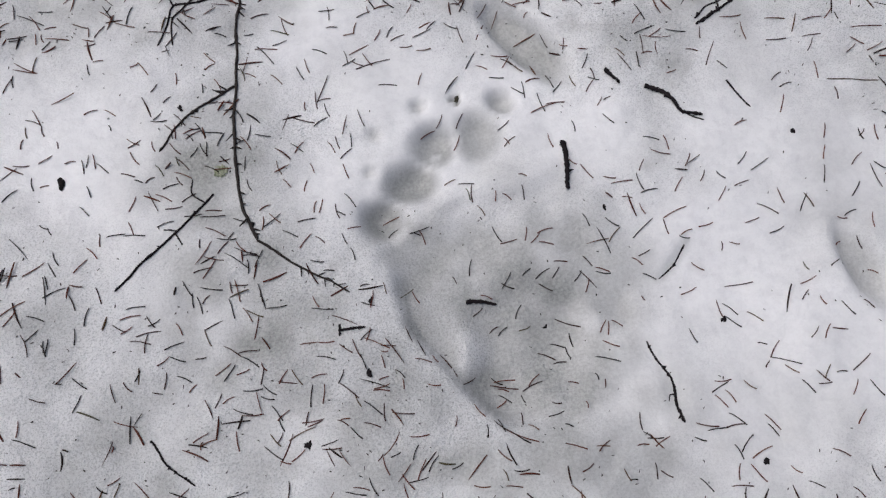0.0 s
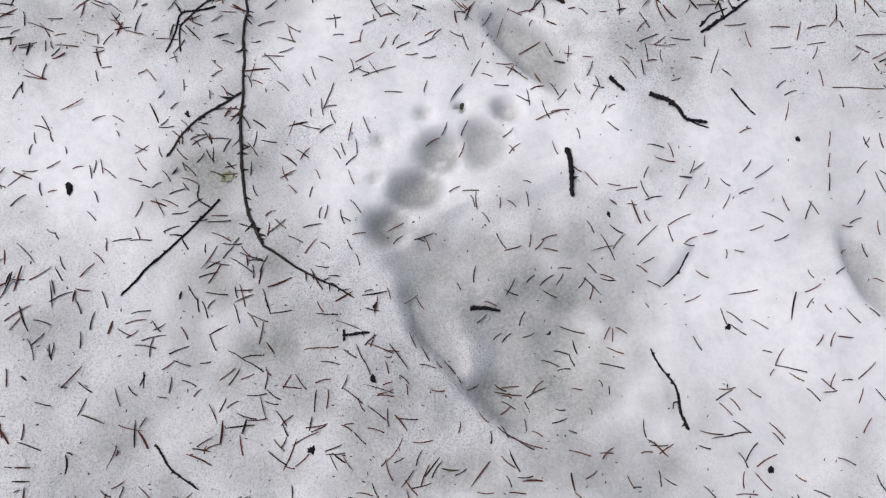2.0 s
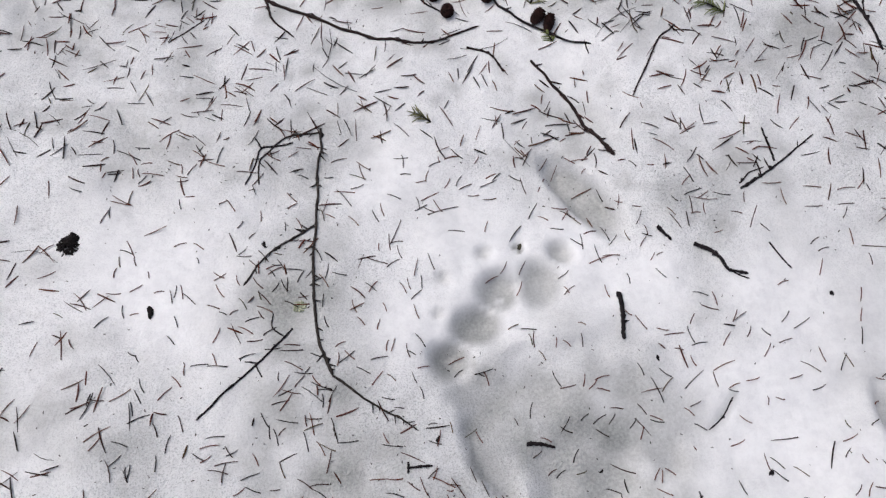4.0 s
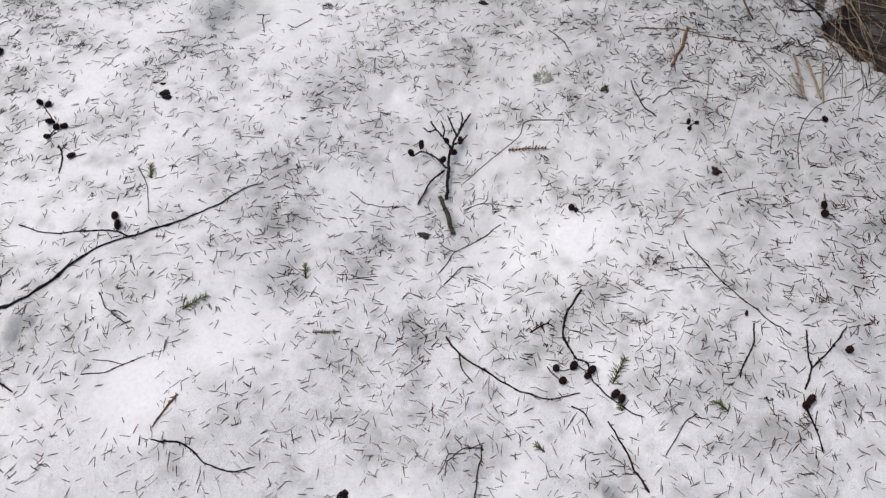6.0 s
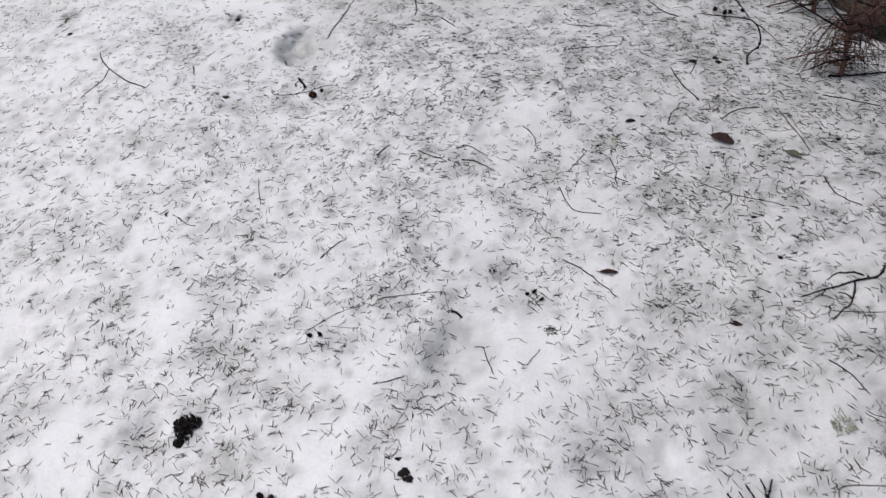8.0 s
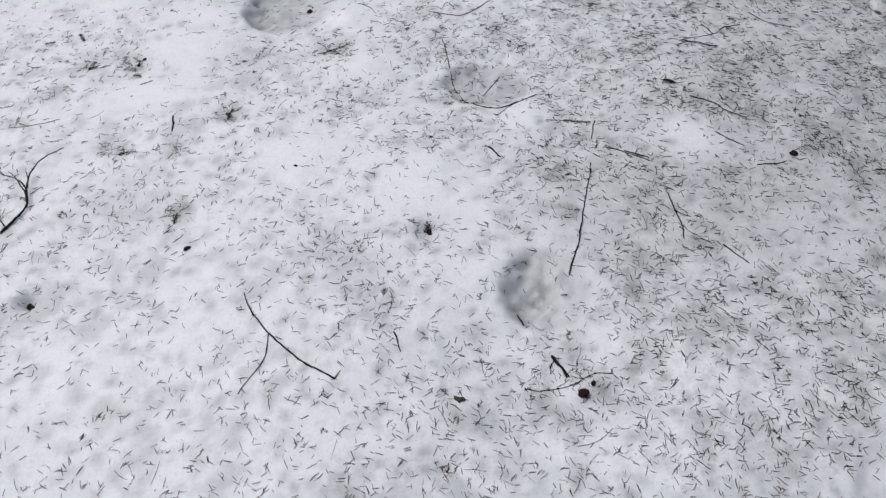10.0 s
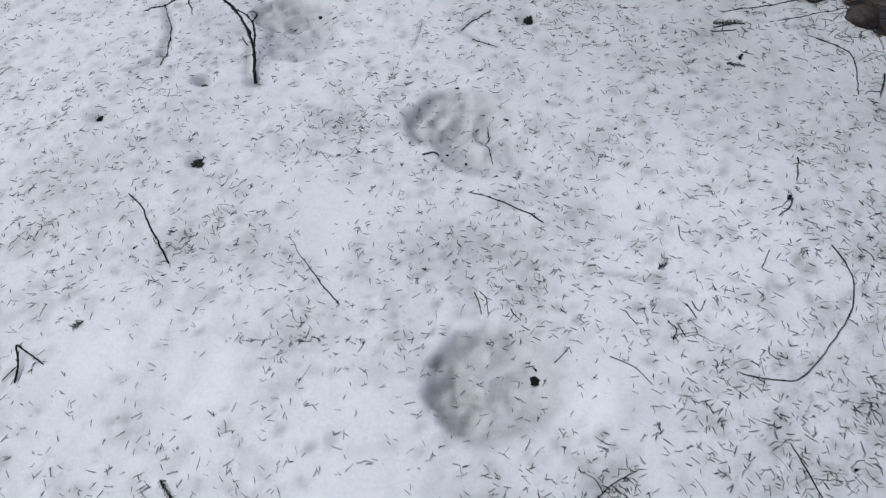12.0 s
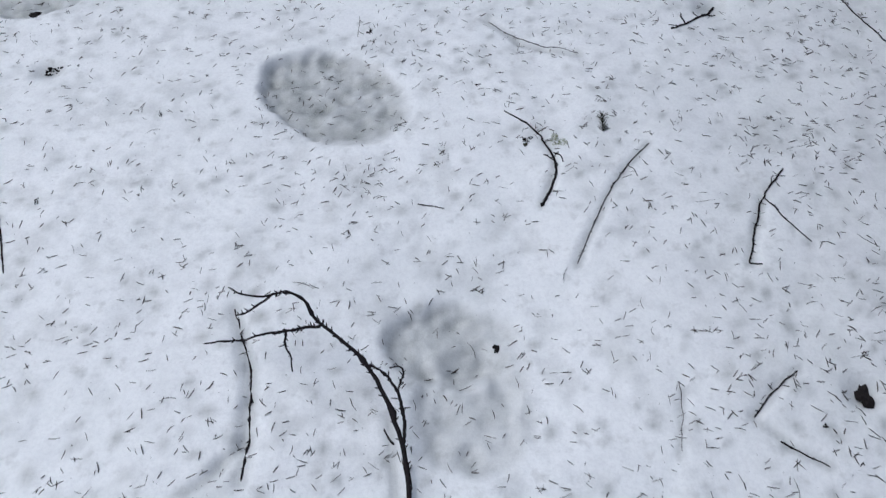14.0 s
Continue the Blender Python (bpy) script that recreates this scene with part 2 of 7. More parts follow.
# further prints along the trail; the last value darkens their wet, shaded hollows
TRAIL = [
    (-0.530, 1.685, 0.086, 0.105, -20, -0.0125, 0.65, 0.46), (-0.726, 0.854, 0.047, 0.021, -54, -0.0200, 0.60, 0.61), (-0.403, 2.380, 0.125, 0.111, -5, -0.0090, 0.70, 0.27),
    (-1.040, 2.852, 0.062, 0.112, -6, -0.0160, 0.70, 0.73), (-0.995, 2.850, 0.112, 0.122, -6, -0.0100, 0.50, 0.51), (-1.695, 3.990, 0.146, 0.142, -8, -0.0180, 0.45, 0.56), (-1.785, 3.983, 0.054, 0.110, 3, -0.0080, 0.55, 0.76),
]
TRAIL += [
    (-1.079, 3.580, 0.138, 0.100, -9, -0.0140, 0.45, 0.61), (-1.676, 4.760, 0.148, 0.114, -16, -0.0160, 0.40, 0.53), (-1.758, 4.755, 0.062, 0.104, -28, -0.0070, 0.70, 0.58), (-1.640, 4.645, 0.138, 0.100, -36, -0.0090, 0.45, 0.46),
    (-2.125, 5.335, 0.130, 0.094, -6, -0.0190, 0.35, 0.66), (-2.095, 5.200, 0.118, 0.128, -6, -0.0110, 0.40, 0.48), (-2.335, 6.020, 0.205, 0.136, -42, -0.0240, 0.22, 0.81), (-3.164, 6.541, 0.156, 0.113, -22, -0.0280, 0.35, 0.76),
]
# melt dimples under dark flakes
DIMPLES = [
    (-3.045, 6.203, 0.05),
    (-2.141, 2.846, 0.03),
    (-0.968, 5.250, 0.03),
    (-1.365, 6.235, 0.05),
    (-2.616, 4.878, 0.031),
    (-2.365, 5.010, 0.032),
    (-1.431, 5.150, 0.045),
    (-2.134, 2.839, 0.025),
    (-2.346, 4.685, 0.032),
    (-2.220, 5.000, 0.040),
    (-1.130, 1.500, 0.050),
    (-2.365, 5.015, 0.030),
]
# melt grooves along sunken twigs: from x, y to x, y, width
GROOVES = [
    (-1.943, 6.250, -1.873, 6.159, 0.02), (-1.873, 6.159, -1.815, 6.123, 0.02), (-1.815, 6.123, -1.738, 6.084, 0.02), (-2.533, 5.446, -2.511, 5.370, 0.022), (-2.511, 5.370, -2.496, 5.316, 0.022), (-2.496, 5.316, -2.491, 5.249, 0.022),
    (-2.491, 5.249, -2.491, 5.175, 0.022), (-2.491, 5.175, -2.495, 5.106, 0.022), (-1.652, 5.764, -1.722, 5.697, 0.014), (-1.722, 5.697, -1.774, 5.625, 0.014), (-1.774, 5.625, -1.833, 5.538, 0.014), (-1.833, 5.538, -1.866, 5.479, 0.014),
    (-1.911, 5.625, -1.883, 5.671, 0.014), (-1.883, 5.671, -1.861, 5.730, 0.014), (-1.861, 5.730, -1.875, 5.803, 0.014), (-1.532, 5.205, -1.582, 5.176, 0.014), (-1.582, 5.176, -1.632, 5.132, 0.014), (-1.632, 5.132, -1.593, 5.074, 0.014),
]
GROOVES += [
    (-1.593, 5.074, -1.541, 5.035, 0.014), (-1.457, 5.590, -1.499, 5.518, 0.015), (-1.499, 5.518, -1.536, 5.434, 0.015), (-1.740, 5.193, -1.774, 5.079, 0.01), (-2.252, 5.205, -2.245, 5.040, 0.015), (-1.720, 4.230, -1.713, 4.173, 0.012),
    (-1.479, 4.227, -1.386, 4.198, 0.01), (-1.386, 4.198, -1.326, 4.170, 0.01), (-1.326, 4.170, -1.274, 4.132, 0.01), (0.325, 0.443, 0.313, 0.430, 0.006), (0.313, 0.430, 0.301, 0.422, 0.006), (0.284, 0.368, 0.289, 0.351, 0.005),
    (0.289, 0.351, 0.288, 0.336, 0.005),
]
GROOVES += [(-2.562, 5.102, -2.529, 5.134, 0.02), (-2.529, 5.134, -2.499, 5.171, 0.02), (-1.302, 5.416, -1.192, 5.376, 0.018), (-1.192, 5.376, -1.110, 5.345, 0.020), (-1.425, 4.765, -1.445, 4.780, 0.014)]
# patches of greyer snow near the start: x, y, spread, how grey
GREY = [
    (0.239, 0.473, 0.029, 0.65),
    (0.211, 0.509, 0.020, 0.45),
    (0.269, 0.429, 0.027, 0.65),
    (0.001, 0.563, 0.034, 1.10),
    (0.004, 0.514, 0.027, 0.78),
    (-0.060, 0.369, 0.063, 0.59),
    (0.245, 0.313, 0.049, 0.72),
    (0.352, 0.294, 0.054, 0.33),
    (0.072, 0.452, 0.027, 0.52),
    (0.152, 0.316, 0.040, 0.59),
    (0.075, 0.366, 0.036, 0.52),
    (0.013, 0.483, 0.040, 0.81),
    (0.029, 0.420, 0.049, 0.86),
    (-0.027, 0.419, 0.045, 0.45),
    (0.092, 0.401, 0.031, 0.59),
    (0.419, 0.569, 0.049, 0.22),
    (0.459, 0.518, 0.045, 0.22),
    (-0.094, 0.703, 0.040, 0.52),
    (0.189, 0.316, 0.040, 0.52),
    (-0.124, 0.471, 0.040, 0.52),
    (0.108, 0.338, 0.040, 0.45),
    (0.444, 0.450, 0.031, 0.45),
    (0.299, 0.609, 0.027, 0.20),
    (0.122, 0.633, 0.027, 0.20),
]
GREY += [(0.100, 0.352, 0.045, 0.80), (0.060, 0.385, 0.035, 0.68), (0.205, 0.330, 0.040, 0.66), (0.130, 0.318, 0.035, 0.70), (0.010, 0.345, 0.040, 0.45), (0.260, 0.325, 0.035, 0.50)]
# clean bright patches: x, y, spread
CLEAN = [
    (0.433, 0.478, 0.045),
    (0.384, 0.507, 0.04),
    (0.412, 0.357, 0.05),
    (0.343, 0.325, 0.035),
    (0.139, 0.600, 0.03),
    (0.227, 0.585, 0.02),
    (0.285, 0.536, 0.025),
    (0.356, 0.429, 0.055),
    (0.282, 0.366, 0.03),
    (0.373, 0.357, 0.05),
    (0.164, 0.572, 0.035),
    (0.090, 0.530, 0.025),
    (-0.086, 0.590, 0.045),
    (0.244, 0.544, 0.025),
    (0.091, 0.658, 0.03),
    (-0.430, 1.662, 0.085),
    (-0.421, 1.707, 0.075),
    (0.205, 1.109, 0.05),
    (0.070, 1.092, 0.05),
    (-0.994, 2.831, 0.06),
    (-0.582, 3.317, 0.06),
    (-1.230, 3.148, 0.08),
    (-1.627, 3.277, 0.07),
    (-0.389, 0.868, 0.05),
    (-0.487, 2.039, 0.05),
    (-1.150, 1.776, 0.05),
    (-1.994, 4.491, 0.06),
    (-1.369, 4.415, 0.05),
]
CLEAN += [
    (-0.436, 1.654, 0.055), (-0.472, 1.724, 0.040), (-0.356, 2.426, 0.050), (-0.463, 2.374, 0.042), (-0.930, 2.876, 0.033), (-0.892, 2.717, 0.031), (-1.284, 1.484, 0.045), (-0.798, 1.438, 0.045), (-0.172, 1.454, 0.041), (-1.485, 3.925, 0.055),
    (-1.964, 3.960, 0.060), (-2.272, 4.063, 0.063), (-2.489, 4.157, 0.058), (-1.448, 3.662, 0.055), (-0.996, 3.432, 0.034), (-1.998, 3.777, 0.085), (-2.085, 3.558, 0.060), (-1.149, 3.092, 0.037), (-1.265, 3.233, 0.047), (-0.598, 3.293, 0.029), (0.223, 0.848, 0.025), (-0.523, 0.771, 0.051),
]
# clumps of fallen needles that have sunk in: x, y, spread
CLUMPS = [
    (-0.473, 4.373, 0.07), (-0.529, 4.489, 0.04), (-0.773, 4.007, 0.03), (-0.621, 4.580, 0.05), (-0.472, 4.225, 0.05), (-0.876, 4.167, 0.04),
    (-2.111, 3.725, 0.022), (-2.257, 3.706, 0.024), (-1.801, 3.473, 0.022), (-2.110, 3.712, 0.024), (-2.244, 3.717, 0.026), (-1.798, 3.476, 0.02),
    (-1.855, 3.105, 0.024), (-1.266, 3.044, 0.024), (-2.063, 3.320, 0.02), (-1.516, 3.748, 0.03), (-1.542, 3.767, 0.03), (-2.304, 3.582, 0.025),
    (-2.346, 4.446, 0.03), (-2.699, 4.508, 0.04), (-0.731, 2.156, 0.022), (-0.316, 1.434, 0.025), (-0.343, 1.257, 0.022), (-0.755, 1.332, 0.022),
    (0.037, 1.721, 0.03), (-1.276, 1.817, 0.03), (-0.301, 1.032, 0.022), (-0.629, 1.164, 0.02), (-0.465, 0.884, 0.02), (-0.074, 0.916, 0.03),
    (-0.116, 0.707, 0.03), (0.058, 0.697, 0.03),
]
CLUMPS += [
    (0.253, 0.684, 0.03), (-0.199, 0.841, 0.02), (-1.664, 4.317, 0.06), (-1.593, 4.199, 0.05), (-2.347, 4.416, 0.06), (-2.667, 4.677, 0.08),
    (-1.456, 4.386, 0.05), (-2.208, 4.395, 0.05), (-0.222, 1.464, 0.05), (-1.018, 1.691, 0.04), (-0.034, 1.810, 0.05), (-0.306, 0.985, 0.03),
    (-0.372, 1.126, 0.05), (-0.524, 2.246, 0.05), (-0.328, 2.213, 0.05), (-0.114, 1.753, 0.06), (-0.037, 1.519, 0.06), (-1.410, 2.386, 0.03),
    (-2.154, 3.740, 0.035), (-2.102, 3.698, 0.035), (-2.093, 3.359, 0.03), (-1.913, 3.327, 0.03), (-1.804, 3.467, 0.025), (-1.861, 3.098, 0.03),
    (-1.481, 2.992, 0.05), (-1.422, 2.907, 0.05), (-1.980, 3.120, 0.07), (-1.263, 3.031, 0.03), (-0.771, 4.020, 0.05), (-1.035, 3.832, 0.04),
    (-1.762, 3.741, 0.05), (-1.755, 4.322, 0.06),
]
CLUMPS += [
    (-1.588, 4.270, 0.07), (-2.085, 4.151, 0.035), (-0.945, 4.974, 0.05), (-1.980, 4.792, 0.04), (-0.342, 1.135, 0.035), (-0.191, 0.841, 0.05),
    (0.010, 1.122, 0.05), (-0.173, 1.065, 0.05), (-0.218, 1.520, 0.06), (-0.612, 2.427, 0.06), (-0.453, 1.911, 0.03), (-0.383, 1.826, 0.04),
    (-1.394, 5.768, 0.05), (-2.282, 5.741, 0.035), (-1.887, 5.827, 0.03),
]
BARE_EDGE_Y = [-60, 1.0, 1.42, 1.50, 1.57, 1.64, 1.70, 1.80, 1.90, 1.97, 2.02, 2.10, 2.24, 2.36, 2.40, 2.44, 2.56, 2.62, 2.74, 2.9, 3.2, 4.2, 4.9, 5.1, 5.45, 6.5, 8.0, 60]
BARE_EDGE_X = [1.6, 1.3, 0.92, 0.84, 0.765, 0.735, 0.755, 0.76, 0.785, 0.775, 0.72, 0.705, 0.678, 0.668, 0.704, 0.756, 0.760, 0.722, 0.645, 0.59, 0.50, 0.10, -0.52, -0.56, -0.64, -0.43, 0.1, 0.5]


def cleanness(x, y):
    c = np.zeros_like(np.asarray(x, float))
    for cx, cy, r in CLEAN:
        c = np.maximum(c, np.exp(-((x - cx) ** 2 + (y - cy) ** 2) / (2 * r * r)))
    return np.clip(1.25 * c + 0.25 * c * lattice(x, y, 0.04, 59), 0, 1)


def swell(x, y):
    z = np.zeros_like(np.asarray(x, float))
    for cx, cy, s, a in SWELLS:
        z = z + a * np.exp(-((x - cx) ** 2 + (y - cy) ** 2) / (2 * s * s))
    return z


def bareness(x, y):
    d = x - np.interp(y, BARE_EDGE_Y, BARE_EDGE_X) + (0.015 + 0.045 * ease((y - 2.7) / 0.4)) * lattice(x, y, 0.16, 3) + 0.03 * lattice(x, y, 0.05, 4) + 0.02 * lattice(x, y, 0.02, 6)
    far = ease((0.9 - d + 0.35 * lattice(x, y, 0.35, 5)) / 0.25) * ease((y - 0.7 + 0.4 * lattice(x, y, 0.3, 7)) / 0.3) * ease((6.6 - y + 0.4 * lattice(x, y, 0.3, 8)) / 0.3)
    return ease(d / 0.08 + 0.5) * far


def surface(x, y):
    """Height of the snow, its mask of meltwater and painted shade, and its bareness, at arrays of places."""
    x, y = np.asarray(x, float), np.asarray(y, float)
    z = swell(x, y) + 0.0035 * lattice(x, y, 0.12, 11) + 0.0022 * lattice(x, y, 0.045, 12) + 0.0011 * lattice(x, y, 0.016, 13) + 0.0005 * lattice(x, y, 0.007, 14)
    wet_shade = np.zeros_like(z)
    wob_x, wob_y = 0.010 * lattice(x, y, 0.035, 21) + 0.004 * lattice(x, y, 0.013, 23), 0.010 * lattice(x, y, 0.035, 22) + 0.004 * lattice(x, y, 0.013, 24)
    lumps = 0.6 * lattice(x, y, 0.034, 31) + 0.4 * lattice(x, y, 0.014, 32)
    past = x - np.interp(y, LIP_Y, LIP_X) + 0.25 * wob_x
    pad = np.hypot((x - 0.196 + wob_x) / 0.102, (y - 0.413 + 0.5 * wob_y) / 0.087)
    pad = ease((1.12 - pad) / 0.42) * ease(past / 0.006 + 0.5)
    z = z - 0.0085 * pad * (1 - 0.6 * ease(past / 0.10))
    # the pad's colour darkens for packed snow and for shade in the hollow
    wet_shade = pad * (0.63 + 0.22 * lattice(x, y, 0.030, 61) + 0.16 * lattice(x, y, 0.012, 62))
    near = GOUGES + PAW + TOES + RIDGES
    for k, (cx, cy, a, b, deg, depth, soft, greyed) in enumerate(near + TRAIL):
        c, s = math.cos(radians(deg)), math.sin(radians(deg))
        w = 0.3 if k < len(near) else 0.9
        dx, dy = x - cx + w * wob_x, y - cy + w * wob_y
        q = np.hypot((c * dx + s * dy) / a, (c * dy - s * dx) / b)
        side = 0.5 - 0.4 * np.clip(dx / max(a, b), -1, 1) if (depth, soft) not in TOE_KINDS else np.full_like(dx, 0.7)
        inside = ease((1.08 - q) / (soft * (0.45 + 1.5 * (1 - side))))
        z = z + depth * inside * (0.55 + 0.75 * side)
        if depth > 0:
            wet_shade = wet_shade * (1 - greyed * inside)
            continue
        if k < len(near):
            greying = ease((1.08 - q) / (0.2 + 0.5 * (1 - side) + 0.35 * soft))
            wet_shade = np.maximum(wet_shade, greyed * greying * (0.95 + 0.12 * lattice(x, y, 0.018, 57)))
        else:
            # darker towards the left wall, where the print lies in shade
            greying = ease((1.06 - q) / (0.10 + 0.7 * soft * (1.1 - side))) * (0.8 + 0.35 * side)
            wet_shade = np.maximum(wet_shade, greying * greyed * (0.92 - 0.4 * lumps))
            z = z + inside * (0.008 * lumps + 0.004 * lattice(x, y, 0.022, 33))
    wet_shade = np.maximum(wet_shade, 0.48 * np.clip(1.25 - y / 6.5, 0.5, 1) * (1 - cleanness(x, y)) * ease(0.2 * lattice(x, y, 0.17, 51) + 0.5 * lattice(x, y, 0.06, 52) + 0.5 * lattice(x, y, 0.03, 55) + 0.3 * lattice(x, y, 0.016, 58) + 0.2))
    for cx, cy, r, a in GREY:
        wet_shade = np.maximum(wet_shade, a * np.exp(-((x - cx) ** 2 + (y - cy) ** 2) / (2 * r * r)) * (0.8 + 0.45 * lattice(x, y, 0.02, 54)))
    for cx, cy, r in CLUMPS:
        hollow = np.exp(-((x - cx + 2 * wob_x) ** 2 + (y - cy + 2 * wob_y) ** 2) / (2 * r * r))
        wet_shade, z = np.maximum(wet_shade, 0.38 * hollow * (1 + 0.6 * lattice(x, y, 0.02, 54))), z - 0.004 * hollow
    for cx, cy, r in DIMPLES:
        q = np.hypot(x - cx + 0.4 * wob_x, y - cy + 0.4 * wob_y) / r
        z = z - min(0.014, 0.4 * r) * ease(1.15 - q)
        wet_shade = np.maximum(wet_shade, 0.5 * ease(1.15 - q))
    # shade in the grooves under twigs is put into the mask too
    for ax, ay, bx, by, r in GROOVES:
        t = np.clip(((x - ax) * (bx - ax) + (y - ay) * (by - ay)) / ((bx - ax) ** 2 + (by - ay) ** 2), 0, 1)
        q = np.hypot(x - ax - t * (bx - ax) + 0.3 * wob_x, y - ay - t * (by - ay) + 0.3 * wob_y) / r
        z = z - 0.3 * r * ease(1.1 - q)
        wet_shade = np.maximum(wet_shade, 0.45 * ease(1.1 - q))
    core = ease((x + 4.6) / 0.6) * ease((2.0 - x) / 0.5) * ease((y + 0.5) / 0.5) * ease((8.4 - y) / 0.8)
    z, wet_shade = swell(x, y) * (1 - core) + z * core, 0.08 * (1 - core) + wet_shade * core
    bare = bareness(x, y) * core
    z = z - 0.02 * bare + bare * 0.014 * lattice(x, y, 0.06, 41)
    return z, wet_shade, bare


# needles to the square metre: x, y, number
STREWN = [
    (0.2, 0.5, 2100), (0.0, 1.0, 2800), (0.5, 1.1, 4200), (-0.5, 1.0, 2000), (-0.4, 1.6, 2400), (-0.72, 1.65, 3600), (-0.85, 2.05, 2900), (-0.2, 1.62, 3600), (0.1, 1.35, 3800), (0.1, 2.2, 4300), (0.4, 1.7, 5600), (0.33, 2.03, 6800), (-1.2, 2.0, 1700), (-1.8, 2.8, 800), (-1.17, 3.77, 3000), (-0.4, 2.6, 3700), (0.2, 2.9, 5000), (-1.1, 3.2, 1800), (-0.75, 3.0, 4600), (-0.88, 3.12, 4400), (-0.8, 3.35, 3200),
    (-2.0, 3.6, 850), (-0.6, 3.6, 4300), (-0.2, 4.2, 4200), (-1.6, 4.2, 850), (-1.0, 4.6, 1500), (-0.9, 4.1, 2200), (-1.2, 5.0, 1300), (-2.4, 4.6, 750), (-2.0, 5.5, 520), (-1.2, 5.6, 800), (-2.8, 6.0, 420), (-1.5, 6.5, 600)]


def in_print(x, y):
    inside = np.zeros_like(np.asarray(x, float))
    for cx, cy, a, b, deg, depth, soft, greyed in TRAIL:
        c, s = math.cos(radians(deg)), math.sin(radians(deg))
        q = np.hypot((c * (x - cx) + s * (y - cy)) / a, (c * (y - cy) - s * (x - cx)) / b)
        inside = np.maximum(inside, ease((1.05 - q) / 0.3))
    return inside


def strewn_at(x, y):
    w = [1 / ((x - a) ** 2 + (y - b) ** 2 + 0.02) ** 1.5 for a, b, _ in STREWN]
    base = sum(q * c for q, (_, _, c) in zip(w, STREWN)) / sum(w)
    patchy = 1 + np.interp(y, [1.6, 3.6], [1.0, 0.7]) * (0.5 * lattice(x, y, 0.17, 51) + 0.7 * lattice(x, y, 0.06, 52) + 0.5 * lattice(x, y, 0.03, 55))
    extra = sum(min(3600, 4.6 / (r * r)) * np.exp(-((x - a) ** 2 + (y - b) ** 2) / (2 * r * r)) for a, b, r in CLUMPS)
    return (base * np.clip(patchy, 0.12, 3) + extra) * (1 - 0.25 * in_print(x, y)) * (1 - 0.85 * cleanness(x, y))


def dust_shade_at(x, y):
    """Dust on the snow, thickest beside the bare bank, and the shade of that side put into the same colour."""
    away = np.interp(y, BARE_EDGE_Y, BARE_EDGE_X) - x - 0.45 * np.exp(-(((y - 3.1) / 0.45) ** 2)) + 0.4 * np.exp(-(((y - 4.2) / 0.45) ** 2))
    g = ease((1.55 - away) / 1.35) * ease((y - 0.7) / 0.6) * (1 - 0.35 * ease((y - 4.4) / 0.5)) * (1 - 0.6 * np.exp(-(((x + 0.15) / 0.35) ** 2 + ((y - 2.8) / 0.22) ** 2))) * (1 - 0.7 * cleanness(x, y))
    g = g + 0.30 * np.exp(-(((x + 0.80) / 0.16) ** 2 + ((y - 3.06) / 0.2) ** 2))
    return np.clip(g * (1.2 + 0.25 * lattice(x, y, 0.21, 71) + 0.18 * lattice(x, y, 0.07, 72)), 0, 1)


def coarseness(x, y):
    """Loose sodden grains: most round the first print, fewer further on."""
    c = 0.15 + 0.85 * ease((1.15 - y) / 0.5) * np.clip(0.75 + 0.5 * lattice(x, y, 0.09, 81) + 0.3 * lattice(x, y, 0.03, 82), 0, 1)
    return c * (1 - cleanness(x, y))


def graded(stops):
    """Grid lines between stops of (place, spacing up to the next)."""
    out = []
    for (a, step), (b, _) in zip(stops, stops[1:]):
        out += list(np.linspace(a, b, max(1, round((b - a) / step)), endpoint=False))
    return np.array(out + [stops[-1][0]])


gx = graded([(-60, 8), (-12, 1), (-5, 0.1), (-3.9, 0.009), (-0.25, 0.0042), (0.62, 0.012), (1.5, 0.1), (3, 1), (12, 8), (60, 8)])
gy = graded([(-60, 8), (-8, 1), (-1, 0.1), (0.15, 0.0042), (0.80, 0.0085), (7.2, 0.1), (10, 1), (20, 8), (60, 8)])


def smudges():
    """Small grey melt spots over needles that have sunk below the surface."""
    g = np.random.default_rng(77)
    n = 15000
    x, y = g.uniform(-4.0, 1.0, n), g.uniform(0.72, 7.0, n)
    keep = g.uniform(0, 400, n) < np.clip(0.2 * strewn_at(x, y), 12, 400) * (1 - cleanness(x, y))
    x, y = x[keep], y[keep]
    r, a, turn = g.uniform(0.006, 0.013, len(x)), g.uniform(0.15, 0.65, len(x)), g.uniform(0, np.pi, len(x))
    i, j = np.searchsorted(gx, x), np.searchsorted(gy, y)
    out = np.zeros((len(gy), len(gx)))
    for di in range(-5, 6):
        for dj in range(-4, 5):
            p, q = np.clip(i + di, 0, len(gx) - 1), np.clip(j + dj, 0, len(gy) - 1)
            dx, dy = gx[p] - x, gy[q] - y
            u, v = np.cos(turn) * dx + np.sin(turn) * dy, np.cos(turn) * dy - np.sin(turn) * dx
            np.maximum.at(out, (q, p), a * np.exp(-((u / (1.5 * r)) ** 2 + (v / r) ** 2)))
    return out.ravel()


mx, my = np.meshgrid(gx, gy)
mz, mw, mb = surface(mx.ravel(), my.ravel())
nx, ny = len(gx), len(gy)
idx = np.arange(nx * ny).reshape(ny, nx)
quads = np.stack([idx[:-1, :-1], idx[:-1, 1:], idx[1:, 1:], idx[1:, :-1]], -1).reshape(-1, 4)
me = bpy.data.meshes.new("ground")
me.vertices.add(nx * ny)
me.vertices.foreach_set("co", np.stack([mx.ravel(), my.ravel(), mz], -1).ravel().astype(np.float32))
me.loops.add(quads.size)
